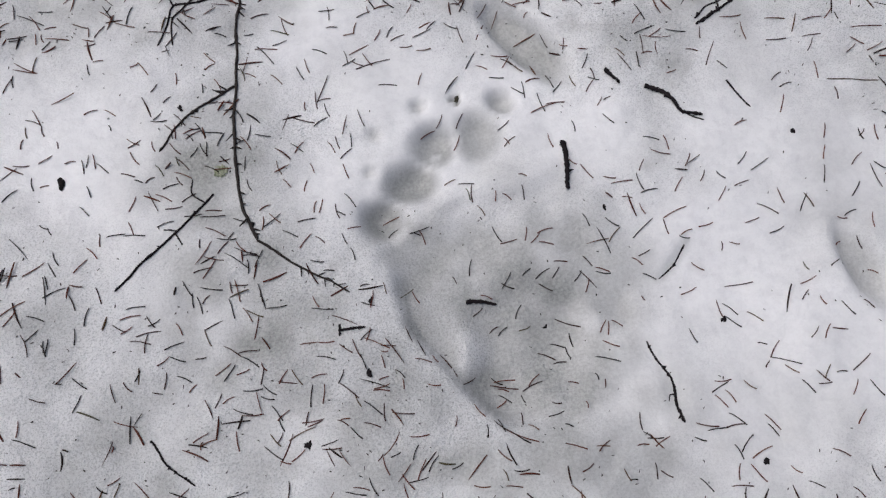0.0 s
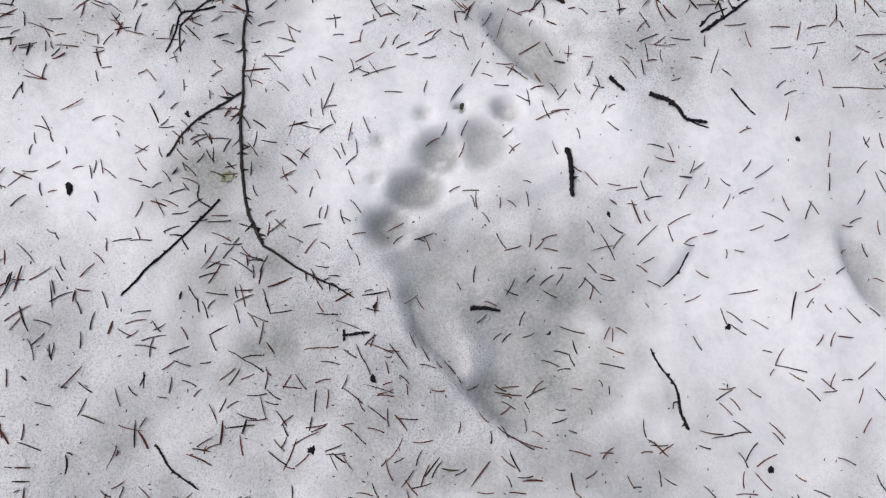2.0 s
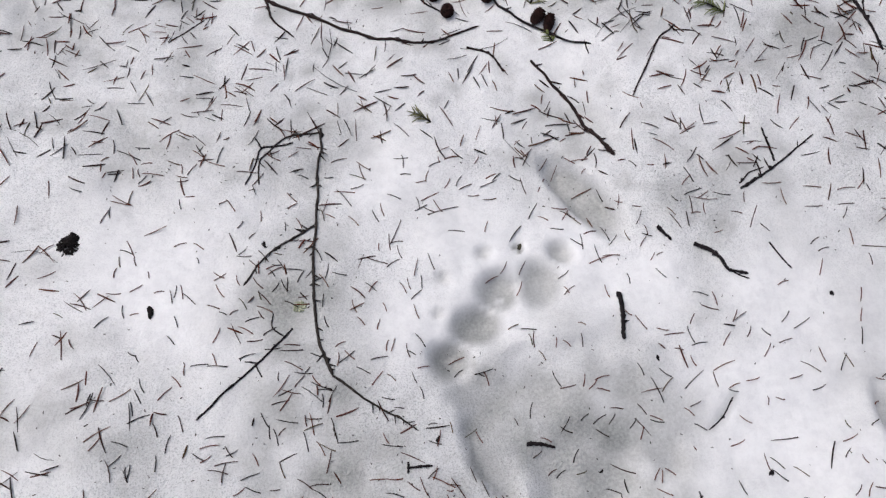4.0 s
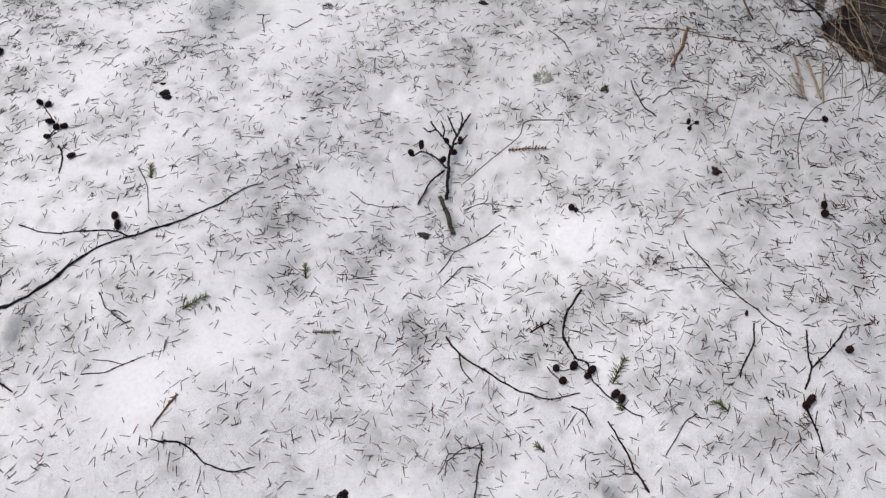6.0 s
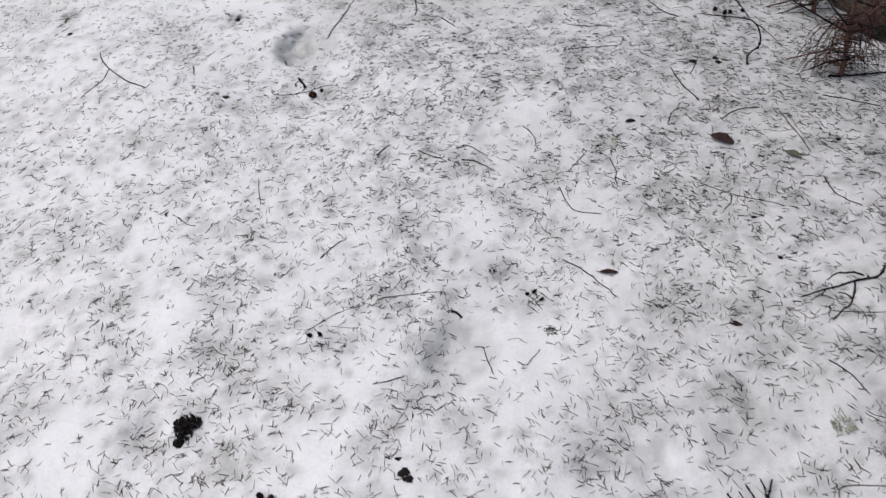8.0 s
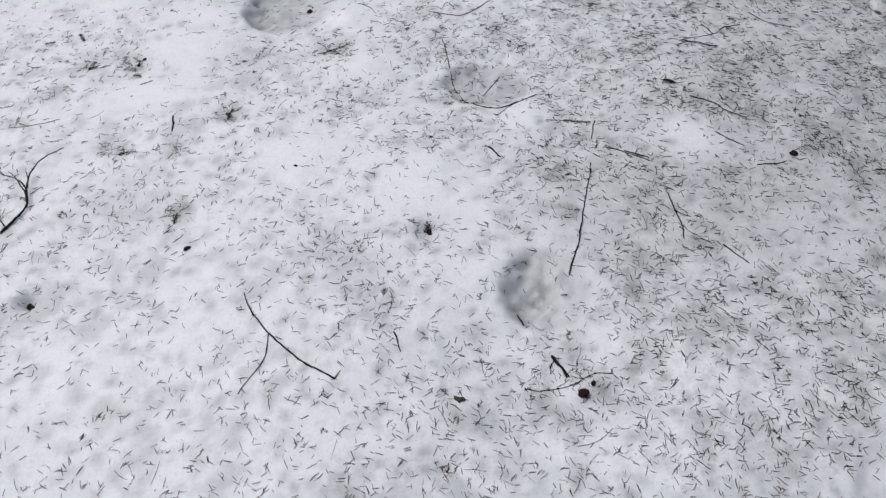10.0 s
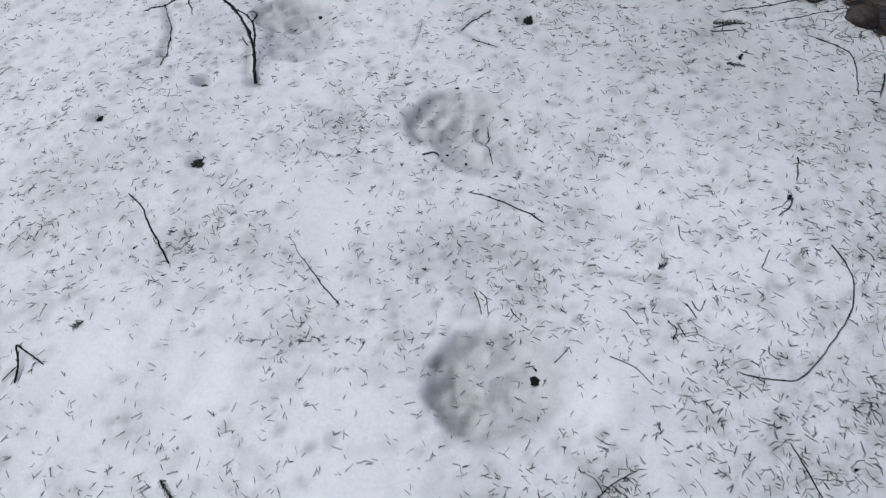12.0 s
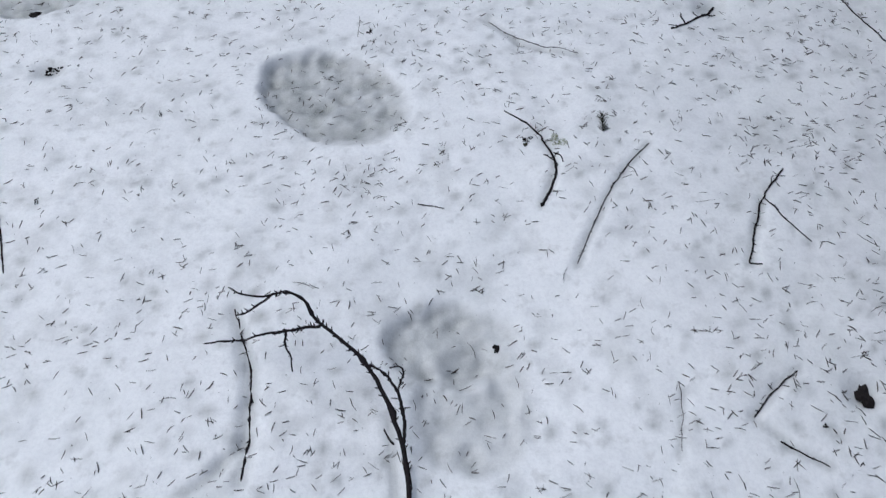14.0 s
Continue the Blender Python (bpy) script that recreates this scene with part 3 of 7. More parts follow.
me.loops.foreach_set("vertex_index", quads.ravel().astype(np.int32))
me.polygons.add(len(quads))
me.polygons.foreach_set("loop_start", (np.arange(len(quads)) * 4).astype(np.int32))
me.polygons.foreach_set("use_smooth", np.ones(len(quads), bool))
me.update(calc_edges=True)
core = ease((mx.ravel() + 4.6) / 0.6) * ease((2.0 - mx.ravel()) / 0.5) * ease((my.ravel() + 0.5) / 0.5) * ease((8.4 - my.ravel()) / 0.8)
dust_shade_here = core * dust_shade_at(mx.ravel(), my.ravel())
dust_here = core * np.clip((strewn_at(mx.ravel(), my.ravel()) - 1500) / 4500, 0, 1)
fine = 0.6 + 0.5 * lattice(mx.ravel(), my.ravel(), 0.035, 55) + 0.4 * lattice(mx.ravel(), my.ravel(), 0.016, 58)
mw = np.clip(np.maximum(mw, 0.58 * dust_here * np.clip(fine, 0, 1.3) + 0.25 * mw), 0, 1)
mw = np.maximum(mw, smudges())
for key, values in (("wet_and_shade", mw), ("bare", mb), ("dust", dust_here), ("dust_shade", dust_shade_here), ("coarse", core * coarseness(mx.ravel(), my.ravel())), ("clean", cleanness(mx.ravel(), my.ravel()))):
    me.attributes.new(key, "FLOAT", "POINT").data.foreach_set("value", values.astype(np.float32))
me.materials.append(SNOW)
tagged(new("ground", me), "old grainy snow with melted paw prints, bare soil at one side", "snow", kind="structure")


def on_ground(x, y):
    """Height of the ground sheet itself at arrays of places."""
    x, y = np.asarray(x, float), np.asarray(y, float)
    i, j = np.clip(np.searchsorted(gx, x) - 1, 0, nx - 2), np.clip(np.searchsorted(gy, y) - 1, 0, ny - 2)
    a, b = (x - gx[i]) / (gx[i + 1] - gx[i]), (y - gy[j]) / (gy[j + 1] - gy[j])
    z = mz.reshape(ny, nx)
    return (z[j, i] * (1 - a) + z[j, i + 1] * a) * (1 - b) + (z[j + 1, i] * (1 - a) + z[j + 1, i + 1] * a) * b


def ground_z(x, y):
    return float(on_ground([x], [y])[0])


# ---- helpers for things ----
def mesh_ob(name, verts, faces, mat, parent=None, label=""):
    d = bpy.data.meshes.new(name)
    d.from_pydata([tuple(v) for v in verts], [], faces)
    d.polygons.foreach_set("use_smooth", np.ones(len(d.polygons), bool))
    d.materials.append(mat)
    ob = new(name, d)
    if parent:
        ob.parent = parent
    if label:
        ob["label"] = label
    return ob


def spline(points, per=6):
    """Catmull-Rom through the points."""
    p = [Vector(q) for q in points]
    p = [2 * p[0] - p[1]] + p + [2 * p[-1] - p[-2]]
    out = []
    for k in range(1, len(p) - 2):
        a, b, c, d = p[k - 1 : k + 3]
        for s in range(per):
            t = s / per
            out.append(0.5 * (2 * b + (c - a) * t + (2 * a - 5 * b + 4 * c - d) * t * t + (3 * b - a - 3 * c + d) * t ** 3))
    return out + [p[-2]]


def tube(points, r0, r1, sides=7, knots=0.0, seed=0, pointed=True):
    """Verts and faces of a tapered, slightly uneven rod along the points."""
    r = random.Random(seed)
    verts, faces, n = [], [], len(points)
    up = Vector((0, 0, 1))
    swell_at = {k: r.uniform(1.15, 1.0 + knots) for k in range(2, n - 1) if knots and r.random() < 0.16}
    if knots:
        points = [p + Vector((r.gauss(0, 0.14), r.gauss(0, 0.14), 0)) * (r0 + (r1 - r0) * k / (n - 1)) if 0 < k < n - 1 else p for k, p in enumerate(points)]
    for k, p in enumerate(points):
        way = (points[min(k + 1, n - 1)] - points[max(k - 1, 0)]).normalized()
        side = way.cross(up)
        side = side.normalized() if side.length > 1e-4 else Vector((1, 0, 0))
        over = side.cross(way)
        rad = (r0 + (r1 - r0) * k / (n - 1)) * swell_at.get(k, r.uniform(0.92, 1.08))
        if pointed and k == n - 1:
            rad *= 0.55
        for s in range(sides):
            ang = 2 * math.pi * s / sides
            wob = rad * r.uniform(0.87, 1.14)
            verts.append(p + side * math.cos(ang) * wob + over * math.sin(ang) * wob)
    for k in range(n - 1):
        for s in range(sides):
            a, b = k * sides + s, k * sides + (s + 1) % sides
            faces.append((a, b, b + sides, a + sides))
    faces.append(tuple(range(sides))[::-1])
    faces.append(tuple((n - 1) * sides + s for s in range(sides)))
    for k in swell_at:
        # a bud that stands out at some knots
        if n > 14 and r.random() < 0.5:
            v = k * sides + r.randrange(sides)
            verts[v] = verts[v] + (verts[v] - points[k]).normalized() * min(0.0022, (r0 + (r1 - r0) * k / (n - 1)) * r.uniform(1.0, 2.4))
    return verts, faces


def rested(points, radius, sink=0.0, kink=0.0, seed=0):
    """Lays ground-plan points (with an optional lift) on the snow."""
    per = max(4, min(14, 60 // max(1, len(points) - 1)))
    flat = spline([(p[0], p[1], p[2] if len(p) > 2 else 0.0) for p in points], per)
    if kink and len(flat) > 6:
        r = random.Random(seed)
        gone = np.r_[0, np.cumsum([(b - a).length for a, b in zip(flat, flat[1:])])]
        bends = np.arange(0, gone[-1] + 0.02, 0.016)
        sway = np.interp(gone, bends + np.array([r.uniform(-0.005, 0.005) for _ in bends]), [r.gauss(0, kink) for _ in bends]) * np.clip(np.minimum(gone, gone[-1] - gone) / 0.02, 0, 1)
        flat = [q + Vector((-(b - a).y, (b - a).x, 0)).normalized() * float(w) for q, w, a, b in zip(flat, sway, [flat[0]] + flat[:-1], flat[1:] + [flat[-1]])]
    z = on_ground([q.x for q in flat], [q.y for q in flat])
    z = z if len(z) < 5 else np.convolve(np.r_[z[0], z[0], z, z[-1], z[-1]], [0.15, 0.2, 0.3, 0.2, 0.15], "valid")
    return [Vector((q.x, q.y, float(h) + q.z + radius * (0.55 - sink))) for q, h in zip(flat, z)]


def spurred(line, r0, r1, sides, knots, seed, spurs=1.0):
    """A rod with short bud spurs along it."""
    v, f = tube(line, r0, r1, sides, knots, seed)
    r = random.Random(seed + 5)
    long = sum((b - a).length for a, b in zip(line, line[1:]))
    if knots and len(line) > 8 and long > 0.06:
        for _ in range(int(spurs * long / 0.028 * r.uniform(0.5, 1.2))):
            k = r.randrange(2, len(line) - 2)
            way = (line[k + 1] - line[k - 1]).normalized()
            side = Vector((-way.y, way.x, r.uniform(-0.2, 0.8))).normalized() * r.choice((-1, 1))
            side.z = abs(side.z)
            rad = r0 + (r1 - r0) * k / (len(line) - 1)
            ln = rad + r.uniform(0.0015, 0.006) * (0.6 + 0.4 * spurs)
            d = (way * r.uniform(0.4, 1.2) + side).normalized() * ln
            a, b = tube([line[k], line[k] + d * 0.6, line[k] + d + Vector((0, 0, 0.0005))], min(rad, 0.0022) * 0.65, min(rad, 0.0022) * 0.5, 5)
            n = len(v)
            v = v + a
            f = f + [tuple(q + n for q in face) for face in b]
    return v, f


def cone_geometry(length, width, seed):
    """An alder cone: a dark body set with rows of thick scales."""
    r = random.Random(seed)
    verts, faces = [], []
    rows, around = 7, 9
    for k in range(rows):
        f = (k + 0.5) / rows
        rad = width * 0.5 * math.sin(math.pi * (0.12 + 0.78 * f)) ** 0.6
        for s in range(around):
            ang = 2 * math.pi * (s + 0.5 * (k % 2)) / around
            out = Vector((math.cos(ang), math.sin(ang), 0))
            tang = Vector((-math.sin(ang), math.cos(ang), 0))
            c = out * rad * r.uniform(0.9, 1.06) + Vector((0, 0, length * (f - 0.5)))
            h, w = length / rows * 0.75, rad * math.pi / around * 1.1
            base = len(verts)
            verts += [c - out * rad * 0.4 - tang * w * 0.6 + Vector((0, 0, -h)), c - out * rad * 0.4 + tang * w * 0.6 + Vector((0, 0, -h)), c + tang * w + Vector((0, 0, h * 0.3)),
                      c - tang * w + Vector((0, 0, h * 0.3)), c + out * rad * 0.12 + Vector((0, 0, h * 0.75)), c - out * rad * 0.5 + Vector((0, 0, h * 0.6))]
            faces += [(base, base + 1, base + 2, base + 3), (base + 3, base + 2, base + 4), (base + 2, base + 5, base + 4), (base + 3, base + 4, base + 5), (base + 1, base + 5, base + 2), (base, base + 3, base + 5), (base, base + 5, base + 1)]
    base = len(verts)
    for k in range(7):
        f = k / 6
        rad = width * 0.42 * max(0.05, math.sin(math.pi * f)) ** 0.6
        verts += [Vector((rad * math.cos(2 * math.pi * s / 8), rad * math.sin(2 * math.pi * s / 8), length * (f - 0.5))) for s in range(8)]
    for k in range(6):
        faces += [(base + k * 8 + s, base + k * 8 + (s + 1) % 8, base + k * 8 + 8 + (s + 1) % 8, base + k * 8 + 8 + s) for s in range(8)]
    return verts, faces


CONE_MESHES = []
for k in range(3):
    v, f = cone_geometry(0.0125 + 0.0015 * k, 0.0105 + 0.0008 * (k % 2), k)
    d = bpy.data.meshes.new("cone")
    d.from_pydata([tuple(q) for q in v], [], f)
    d.materials.append(cone_mat)
    CONE_MESHES.append(d)

count = 0


def twig(points, r0, r1, label, branches=(), cones=(), name="fallen_twig", mat=None, sink=0.0):
    """A twig or stem along ground-plan points, radii in millimetres, with side shoots and small cones."""
    global count
    count += 1
    mat = mat or bark
    r0, r1 = r0 / 820, r1 / 820
    kink = 0.0003 if "straw" in name else 0.0011
    line = rested(points, r0, sink, kink, count)
    category = "straw" if "straw" in name else "twig" if "twig" in name else "branch"
    knots = 0.0 if "straw" in name else 0.7 if "arched" in name else 0.55
    if not branches and not cones:
        ob = mesh_ob(name, *spurred(line, r0, r1, 7, knots, count), mat)
        return tagged(ob, label, category)
    root = new(name)
    root.location = line[0]
    root.empty_display_size = 0.02
    tagged(root, label, category)
    local = lambda vs: [v - line[0] for v in vs]
    spurs = 2.4 if "arched" in name or "forked twig lying along" in label else 1.0
    v, f = spurred(line, r0, r1, 8, knots, count, spurs)
    mesh_ob("stem", local(v), f, mat, root)
    wood = local(line)
    for k, (pts, a, b) in enumerate(branches):
        shoot = rested(pts, a / 820, sink, kink, count * 7 + k)
        wood = wood + local(shoot)
        v, f = spurred(shoot, a / 820, b / 820, 6, knots, count * 31 + k, spurs)
        mesh_ob("side_shoot", local(v), f, mat, root)
    r = random.Random(count)
    for k, p in enumerate(cones):
        ob = new("cone", CONE_MESHES[(count + k) % 3])
        ob.parent = root
        size = r.uniform(0.9, 1.12) * (0.7 if "small alder" in label or "tiny" in label or "thin stem" in label else 1.0)
        where = Vector((p[0], p[1], ground_z(p[0], p[1]) + 0.0045 * size + (0.012 if name == "alder_sapling" else 0.0))) - line[0]
        near = min(wood, key=lambda q: (q - where).length)
        gap = where - near
        turn = gap.to_track_quat("Z", "Y") if gap.length > 0.004 else Euler((radians(r.uniform(65, 100)), 0, r.uniform(0, 6.28))).to_quaternion()
        ob.matrix_local = Matrix.LocRotScale(where, turn, (size,) * 3)
        if 0.004 < gap.length < 0.03:
            side = Vector((-gap.y, gap.x, 0)) * r.uniform(-0.2, 0.2)
            v, f = tube(spline([tuple(near), tuple(near + gap * 0.5 + side), tuple(where)], 4), 0.0008, 0.0007, 5, 0.0, k)
            mesh_ob("stalk", v, f, mat, root)
    return root


def sprig(points, width, label, mat):
    """A shed spruce tip: a thin stem with needles on both sides; width is a needle's length in millimetres."""
    global count
    count += 1
    r = random.Random(count)
    line = rested(points, 0.001)
    full = spline([tuple(line[0]), tuple(line[len(line) // 2] + Vector((0, 0, 0.002))), tuple(line[-1] + Vector((0, 0, 0.001)))], 6)
    root = new("spruce_tip")
    root.location = full[0]
    tagged(root, label, "spruce sprig")
    v, f = tube([p - full[0] for p in full], 0.0010, 0.0006, 5, 0.0, count)
    mesh_ob("stem", v, f, bark_tan if mat is dead else bark, root)
    verts, faces = [], []
    long = (full[-1] - full[0]).length
    total = max(18, int(long / 0.0011))
    for k in range(total):
        t = k / (total - 1)
        at = full[min(int(t * (len(full) - 1)), len(full) - 1)] - full[0]
        way = (full[-1] - full[0]).normalized()
        sign = 1 if k % 2 else -1
        lean = r.uniform(18, 72)
        if r.random() < 0.16:
            continue
        side = Vector((-way.y, way.x, 0)).normalized() * sign
        d = way * math.cos(radians(lean)) + side * math.sin(radians(lean)) + Vector((0, 0, r.uniform(-0.1, 0.5)))
        ln = width / 1000 * 1.45 * r.uniform(0.5, 1.15) * (1.0 - 0.35 * t)
        v, f = tube([at, at + d * ln * 0.5, at + d * ln + Vector((0, 0, -ln * 0.1))], 0.00072, 0.0005, 4)
        b = len(verts)
        verts += v
        faces += [tuple(q + b for q in face) for face in f]
    tagged(mesh_ob("needles", verts, faces, mat, root), kind="stuff")
    return root


def flake_shape(size, seed, thick=0.4, points=11):
    """A jagged, crusty flake with thickness."""
    r = random.Random(seed)
    big = size > 0.008
    points = 17 if big else points
    lobes = [r.uniform(0, 6.28) for _ in range(3)]
    ring = []
    for k in range(points):
        a = 2 * math.pi * k / points
        reach = size * (1 + 0.22 * math.sin(2 * a + lobes[0]) + 0.16 * math.sin(3 * a + lobes[1]) + 0.1 * math.sin(5 * a + lobes[2])) * r.uniform(0.78, 1.15)
        ring.append((math.cos(a) * reach, math.sin(a) * reach * (0.8 if big else 0.6)))
    verts, faces = [], []
    levels = ((0.0, 0.8), (0.35, 1.0), (0.7, 0.8), (0.9, 0.45))
    for level, grow in levels:
        verts += [Vector((x * grow + r.uniform(-0.08, 0.08) * size, y * grow + r.uniform(-0.08, 0.08) * size, size * thick * (level + r.uniform(-0.16, 0.2)))) for x, y in ring]
    top = len(verts)
    verts.append(Vector((0, 0, size * thick * 0.9)))
    for k in range(points):
        j = (k + 1) % points
        for m in range(len(levels) - 1):
            faces.append((m * points + k, m * points + j, (m + 1) * points + j, (m + 1) * points + k))
        faces.append(((len(levels) - 1) * points + k, (len(levels) - 1) * points + j, top))
    faces.append(tuple(range(points))[::-1])
    return verts, faces


def bark_flake(x, y, size, deg, label):
    global count
    count += 1
    v, f = flake_shape(size / 1000, count, 0.55)
    ob = mesh_ob("bark_flake", v, f, cone_mat if "cone" in label else bark_lichen if "mossy" in label or "grey" in label else lichen_black if "black" in label else bark)
    ob.data.polygons.foreach_set("use_smooth", np.zeros(len(ob.data.polygons), bool))
    ob.matrix_world = Matrix.LocRotScale((x, y, ground_z(x, y) - 0.0006), Euler((random.Random(count).uniform(-0.2, 0.2), random.Random(count + 1).uniform(-0.2, 0.2), radians(deg))), None)
    return tagged(ob, label, "cone" if "cone" in label else "bark flake")


def leaf(x, y, size, deg, label):
    """A curled dead leaf with a raised midrib and some thickness; size is its half length in millimetres."""
    global count
    count += 1
    r = random.Random(count)
    half, n, m = size / 1000, 14, 9
    top, faces = [], []
    for i in range(n):
        t = i / (n - 1)
        w = half * (0.28 if "narrow" in label or "strip" in label else 0.5) * math.sin(math.pi * (0.03 + 0.94 * t)) ** 0.7
        for j in range(m):
            s = 2 * j / (m - 1) - 1
            jag = 1 + (0.08 * r.uniform(-1, 1) if abs(s) == 1 else 0)
            z = 0.35 * w * s * s + 0.12 * half * math.sin(2.5 * t) + 0.03 * half * math.sin(9 * t + 4 * s) - 0.04 * half * math.exp(-40 * s * s)
            top.append(Vector((half * (2 * t - 1), w * s * jag, z + 0.002)))
    verts = top + [v - Vector((0, 0, 0.0007)) for v in top]
    k = n * m
    for i in range(n - 1):
        for j in range(m - 1):
            a = i * m + j
            faces += [(a, a + 1, a + m + 1, a + m), (k + a, k + a + m, k + a + m + 1, k + a + 1)]
    rim = [j for j in range(m)] + [i * m + m - 1 for i in range(1, n)] + [(n - 1) * m + j for j in range(m - 2, -1, -1)] + [i * m for i in range(n - 2, 0, -1)]
    faces += [(rim[q], k + rim[q], k + rim[(q + 1) % len(rim)], rim[(q + 1) % len(rim)]) for q in range(len(rim))]
    blade_mat = leaf_grey if "grey" in label else leaf_mat
    root = new("leaf")
    root.matrix_world = Matrix.LocRotScale((x, y, ground_z(x, y) + 0.001), Euler((r.uniform(-0.15, 0.15), r.uniform(-0.1, 0.1), radians(deg))), None)
    tagged(root, label, "leaf")
    mesh_ob("blade", verts, faces, blade_mat, root)
    v, f = tube([Vector((-half * 1.35, 0.002, 0.002)), Vector((-half * 1.1, 0, 0.0025)), Vector((-half * 0.9, 0, 0.003))], 0.0006, 0.0008, 5)
    mesh_ob("stalk", v, f, bark, root)
    return root


def cone_piece(x, y, size, deg, label):
    """Broken end of a brown cone: stubby, with overlapping scales, cut flat."""
    v, f = cone_geometry(size / 1000 * 1.5, size / 1000 * 1.9, int(size))
    ob = mesh_ob("broken_cone", v, f, cone_brown)
    ob.matrix_world = Matrix.LocRotScale((x, y, ground_z(x, y) + size / 1000 * 0.45), Euler((radians(70), 0, radians(deg + 15))), (1.2, 1.0, 1.0))
    return tagged(ob, label, "cone")


def tuft(x, y, size, label, mat, blades, flat, name, thick=0.0007):
    """A frilly clump of short lobes that grow from one place."""
    global count
    count += 1
    r = random.Random(count)
    verts, faces = [], []
    for k in range(blades):
        ang, rad = r.uniform(0, 2 * math.pi), size / 1000 * math.sqrt(r.random()) * 0.75
        p = Vector((rad * math.cos(ang), rad * math.sin(ang) * 0.85, 0))
        d = Vector((math.cos(ang + r.uniform(-1, 1)), math.sin(ang + r.uniform(-1, 1)), r.uniform(0, flat))).normalized() * size / 1000 * r.uniform(0.2, 0.5)
        bend = Vector((r.uniform(-1, 1), r.uniform(-1, 1), r.uniform(0, flat))) * size / 1000 * 0.15
        z = Vector((0, 0, size / 1000 * flat * r.uniform(0.0, 0.5)))
        v, f = tube([p + z, p + z + d * 0.5 + bend, p + z + d], thick * r.uniform(0.8, 2.0), thick * 0.6, 4)
        b = len(verts)
        verts += v
        faces += [tuple(q + b for q in face) for face in f]
    ob = mesh_ob(name, verts, faces, mat)
    ob.location = (x, y, ground_z(x, y))
    return tagged(ob, label, "lichen")


def crumbled(x, y, size, label, mat, name, category, lobes, seed, per=26):
    """An uneven heap of crusty crumbs and lobes; each lobe is an offset and a radius, in sizes."""
    r = random.Random(seed)
    verts, faces = [], []
    for lx, ly, rad in lobes:
        for k in range(per):
            a, q = r.uniform(0, 2 * math.pi), math.sqrt(r.random()) * rad
            ln = size / 1000 * r.uniform(0.10, 0.26)
            p = Vector(((lx + q * math.cos(a)) * size / 1000, (ly + q * math.sin(a)) * size / 1000, size / 1000 * 0.35 * (1 - (q / rad) ** 2) * rad * r.uniform(0.4, 1.6)))
            d = Vector((r.gauss(0, 1), r.gauss(0, 1), r.uniform(0, 0.8))).normalized() * ln
            v, f = tube([p - d * 0.5, p + d * 0.1, p + d * 0.6], ln * 0.5, ln * 0.2, 5, 0.0, k)
            b = len(verts)
            verts += v
            faces += [tuple(w + b for w in face) for face in f]
    ob = mesh_ob(name, verts, faces, mat)
    ob.location = (x, y, ground_z(x, y))
    return tagged(ob, label, category)


def lichen(x, y, size, deg, label):
    return crumbled(x, y, size, label, lichen_black, "lichen_clump", "lichen", [(0.0, 0.2, 0.8), (0.4, 0.35, 0.5), (-0.35, 0.3, 0.5), (0.05, -0.5, 0.5), (-0.2, -0.95, 0.3)], 5, 52)


def bud_cluster(x, y, size, deg, label):
    a = radians(deg)
    return crumbled(x, y, size, label, lichen_black, "bud_cluster", "bud cluster", [(0, 0, 0.6), (0.8 * math.cos(a), 0.8 * math.sin(a), 0.4), (-0.7 * math.sin(a), 0.7 * math.cos(a), 0.3)], int(deg) + 3, 14)


def pale_lichen(x, y, size, deg, label):
    return tuft(x, y, size * 1.2, label, lichen_pale, 90, 0.08, "beard_lichen", 0.0005)


# ---- needles and crumbs strewn over the snow ----
def scatter(limit, density, seed, bundled=0.0):
    """Random places in the strip that the trail runs through, thinned by the density."""
    g = np.random.default_rng(seed)
    x0, x1, y0, y1 = -4.0, 1.3, 0.1, 7.4
    n = int((x1 - x0) * (y1 - y0) * limit)
    x, y = g.uniform(x0, x1, n), g.uniform(y0, y1, n)
    mid = np.interp(y, [0.1, 1.0, 2.0, 3.0, 5.0, 7.4], [0.1, -0.1, -0.6, -1.0, -1.8, -2.3])
    half = np.interp(y, [0.1, 1.0, 2.5, 7.4], [0.6, 1.1, 2.0, 1.9])
    keep = (np.abs(x - mid) < half) & (g.uniform(0, limit, n) < density(x, y))
    x, y = x[keep], y[keep]
    pick = g.uniform(0, 1, len(x)) < bundled
    near = g.integers(0, len(x), len(x))
    x = np.where(pick, x[near] + g.normal(0, 0.005, len(x)), x)
    y = np.where(pick, y[near] + g.normal(0, 0.005, len(y)), y)
    return x, y, g


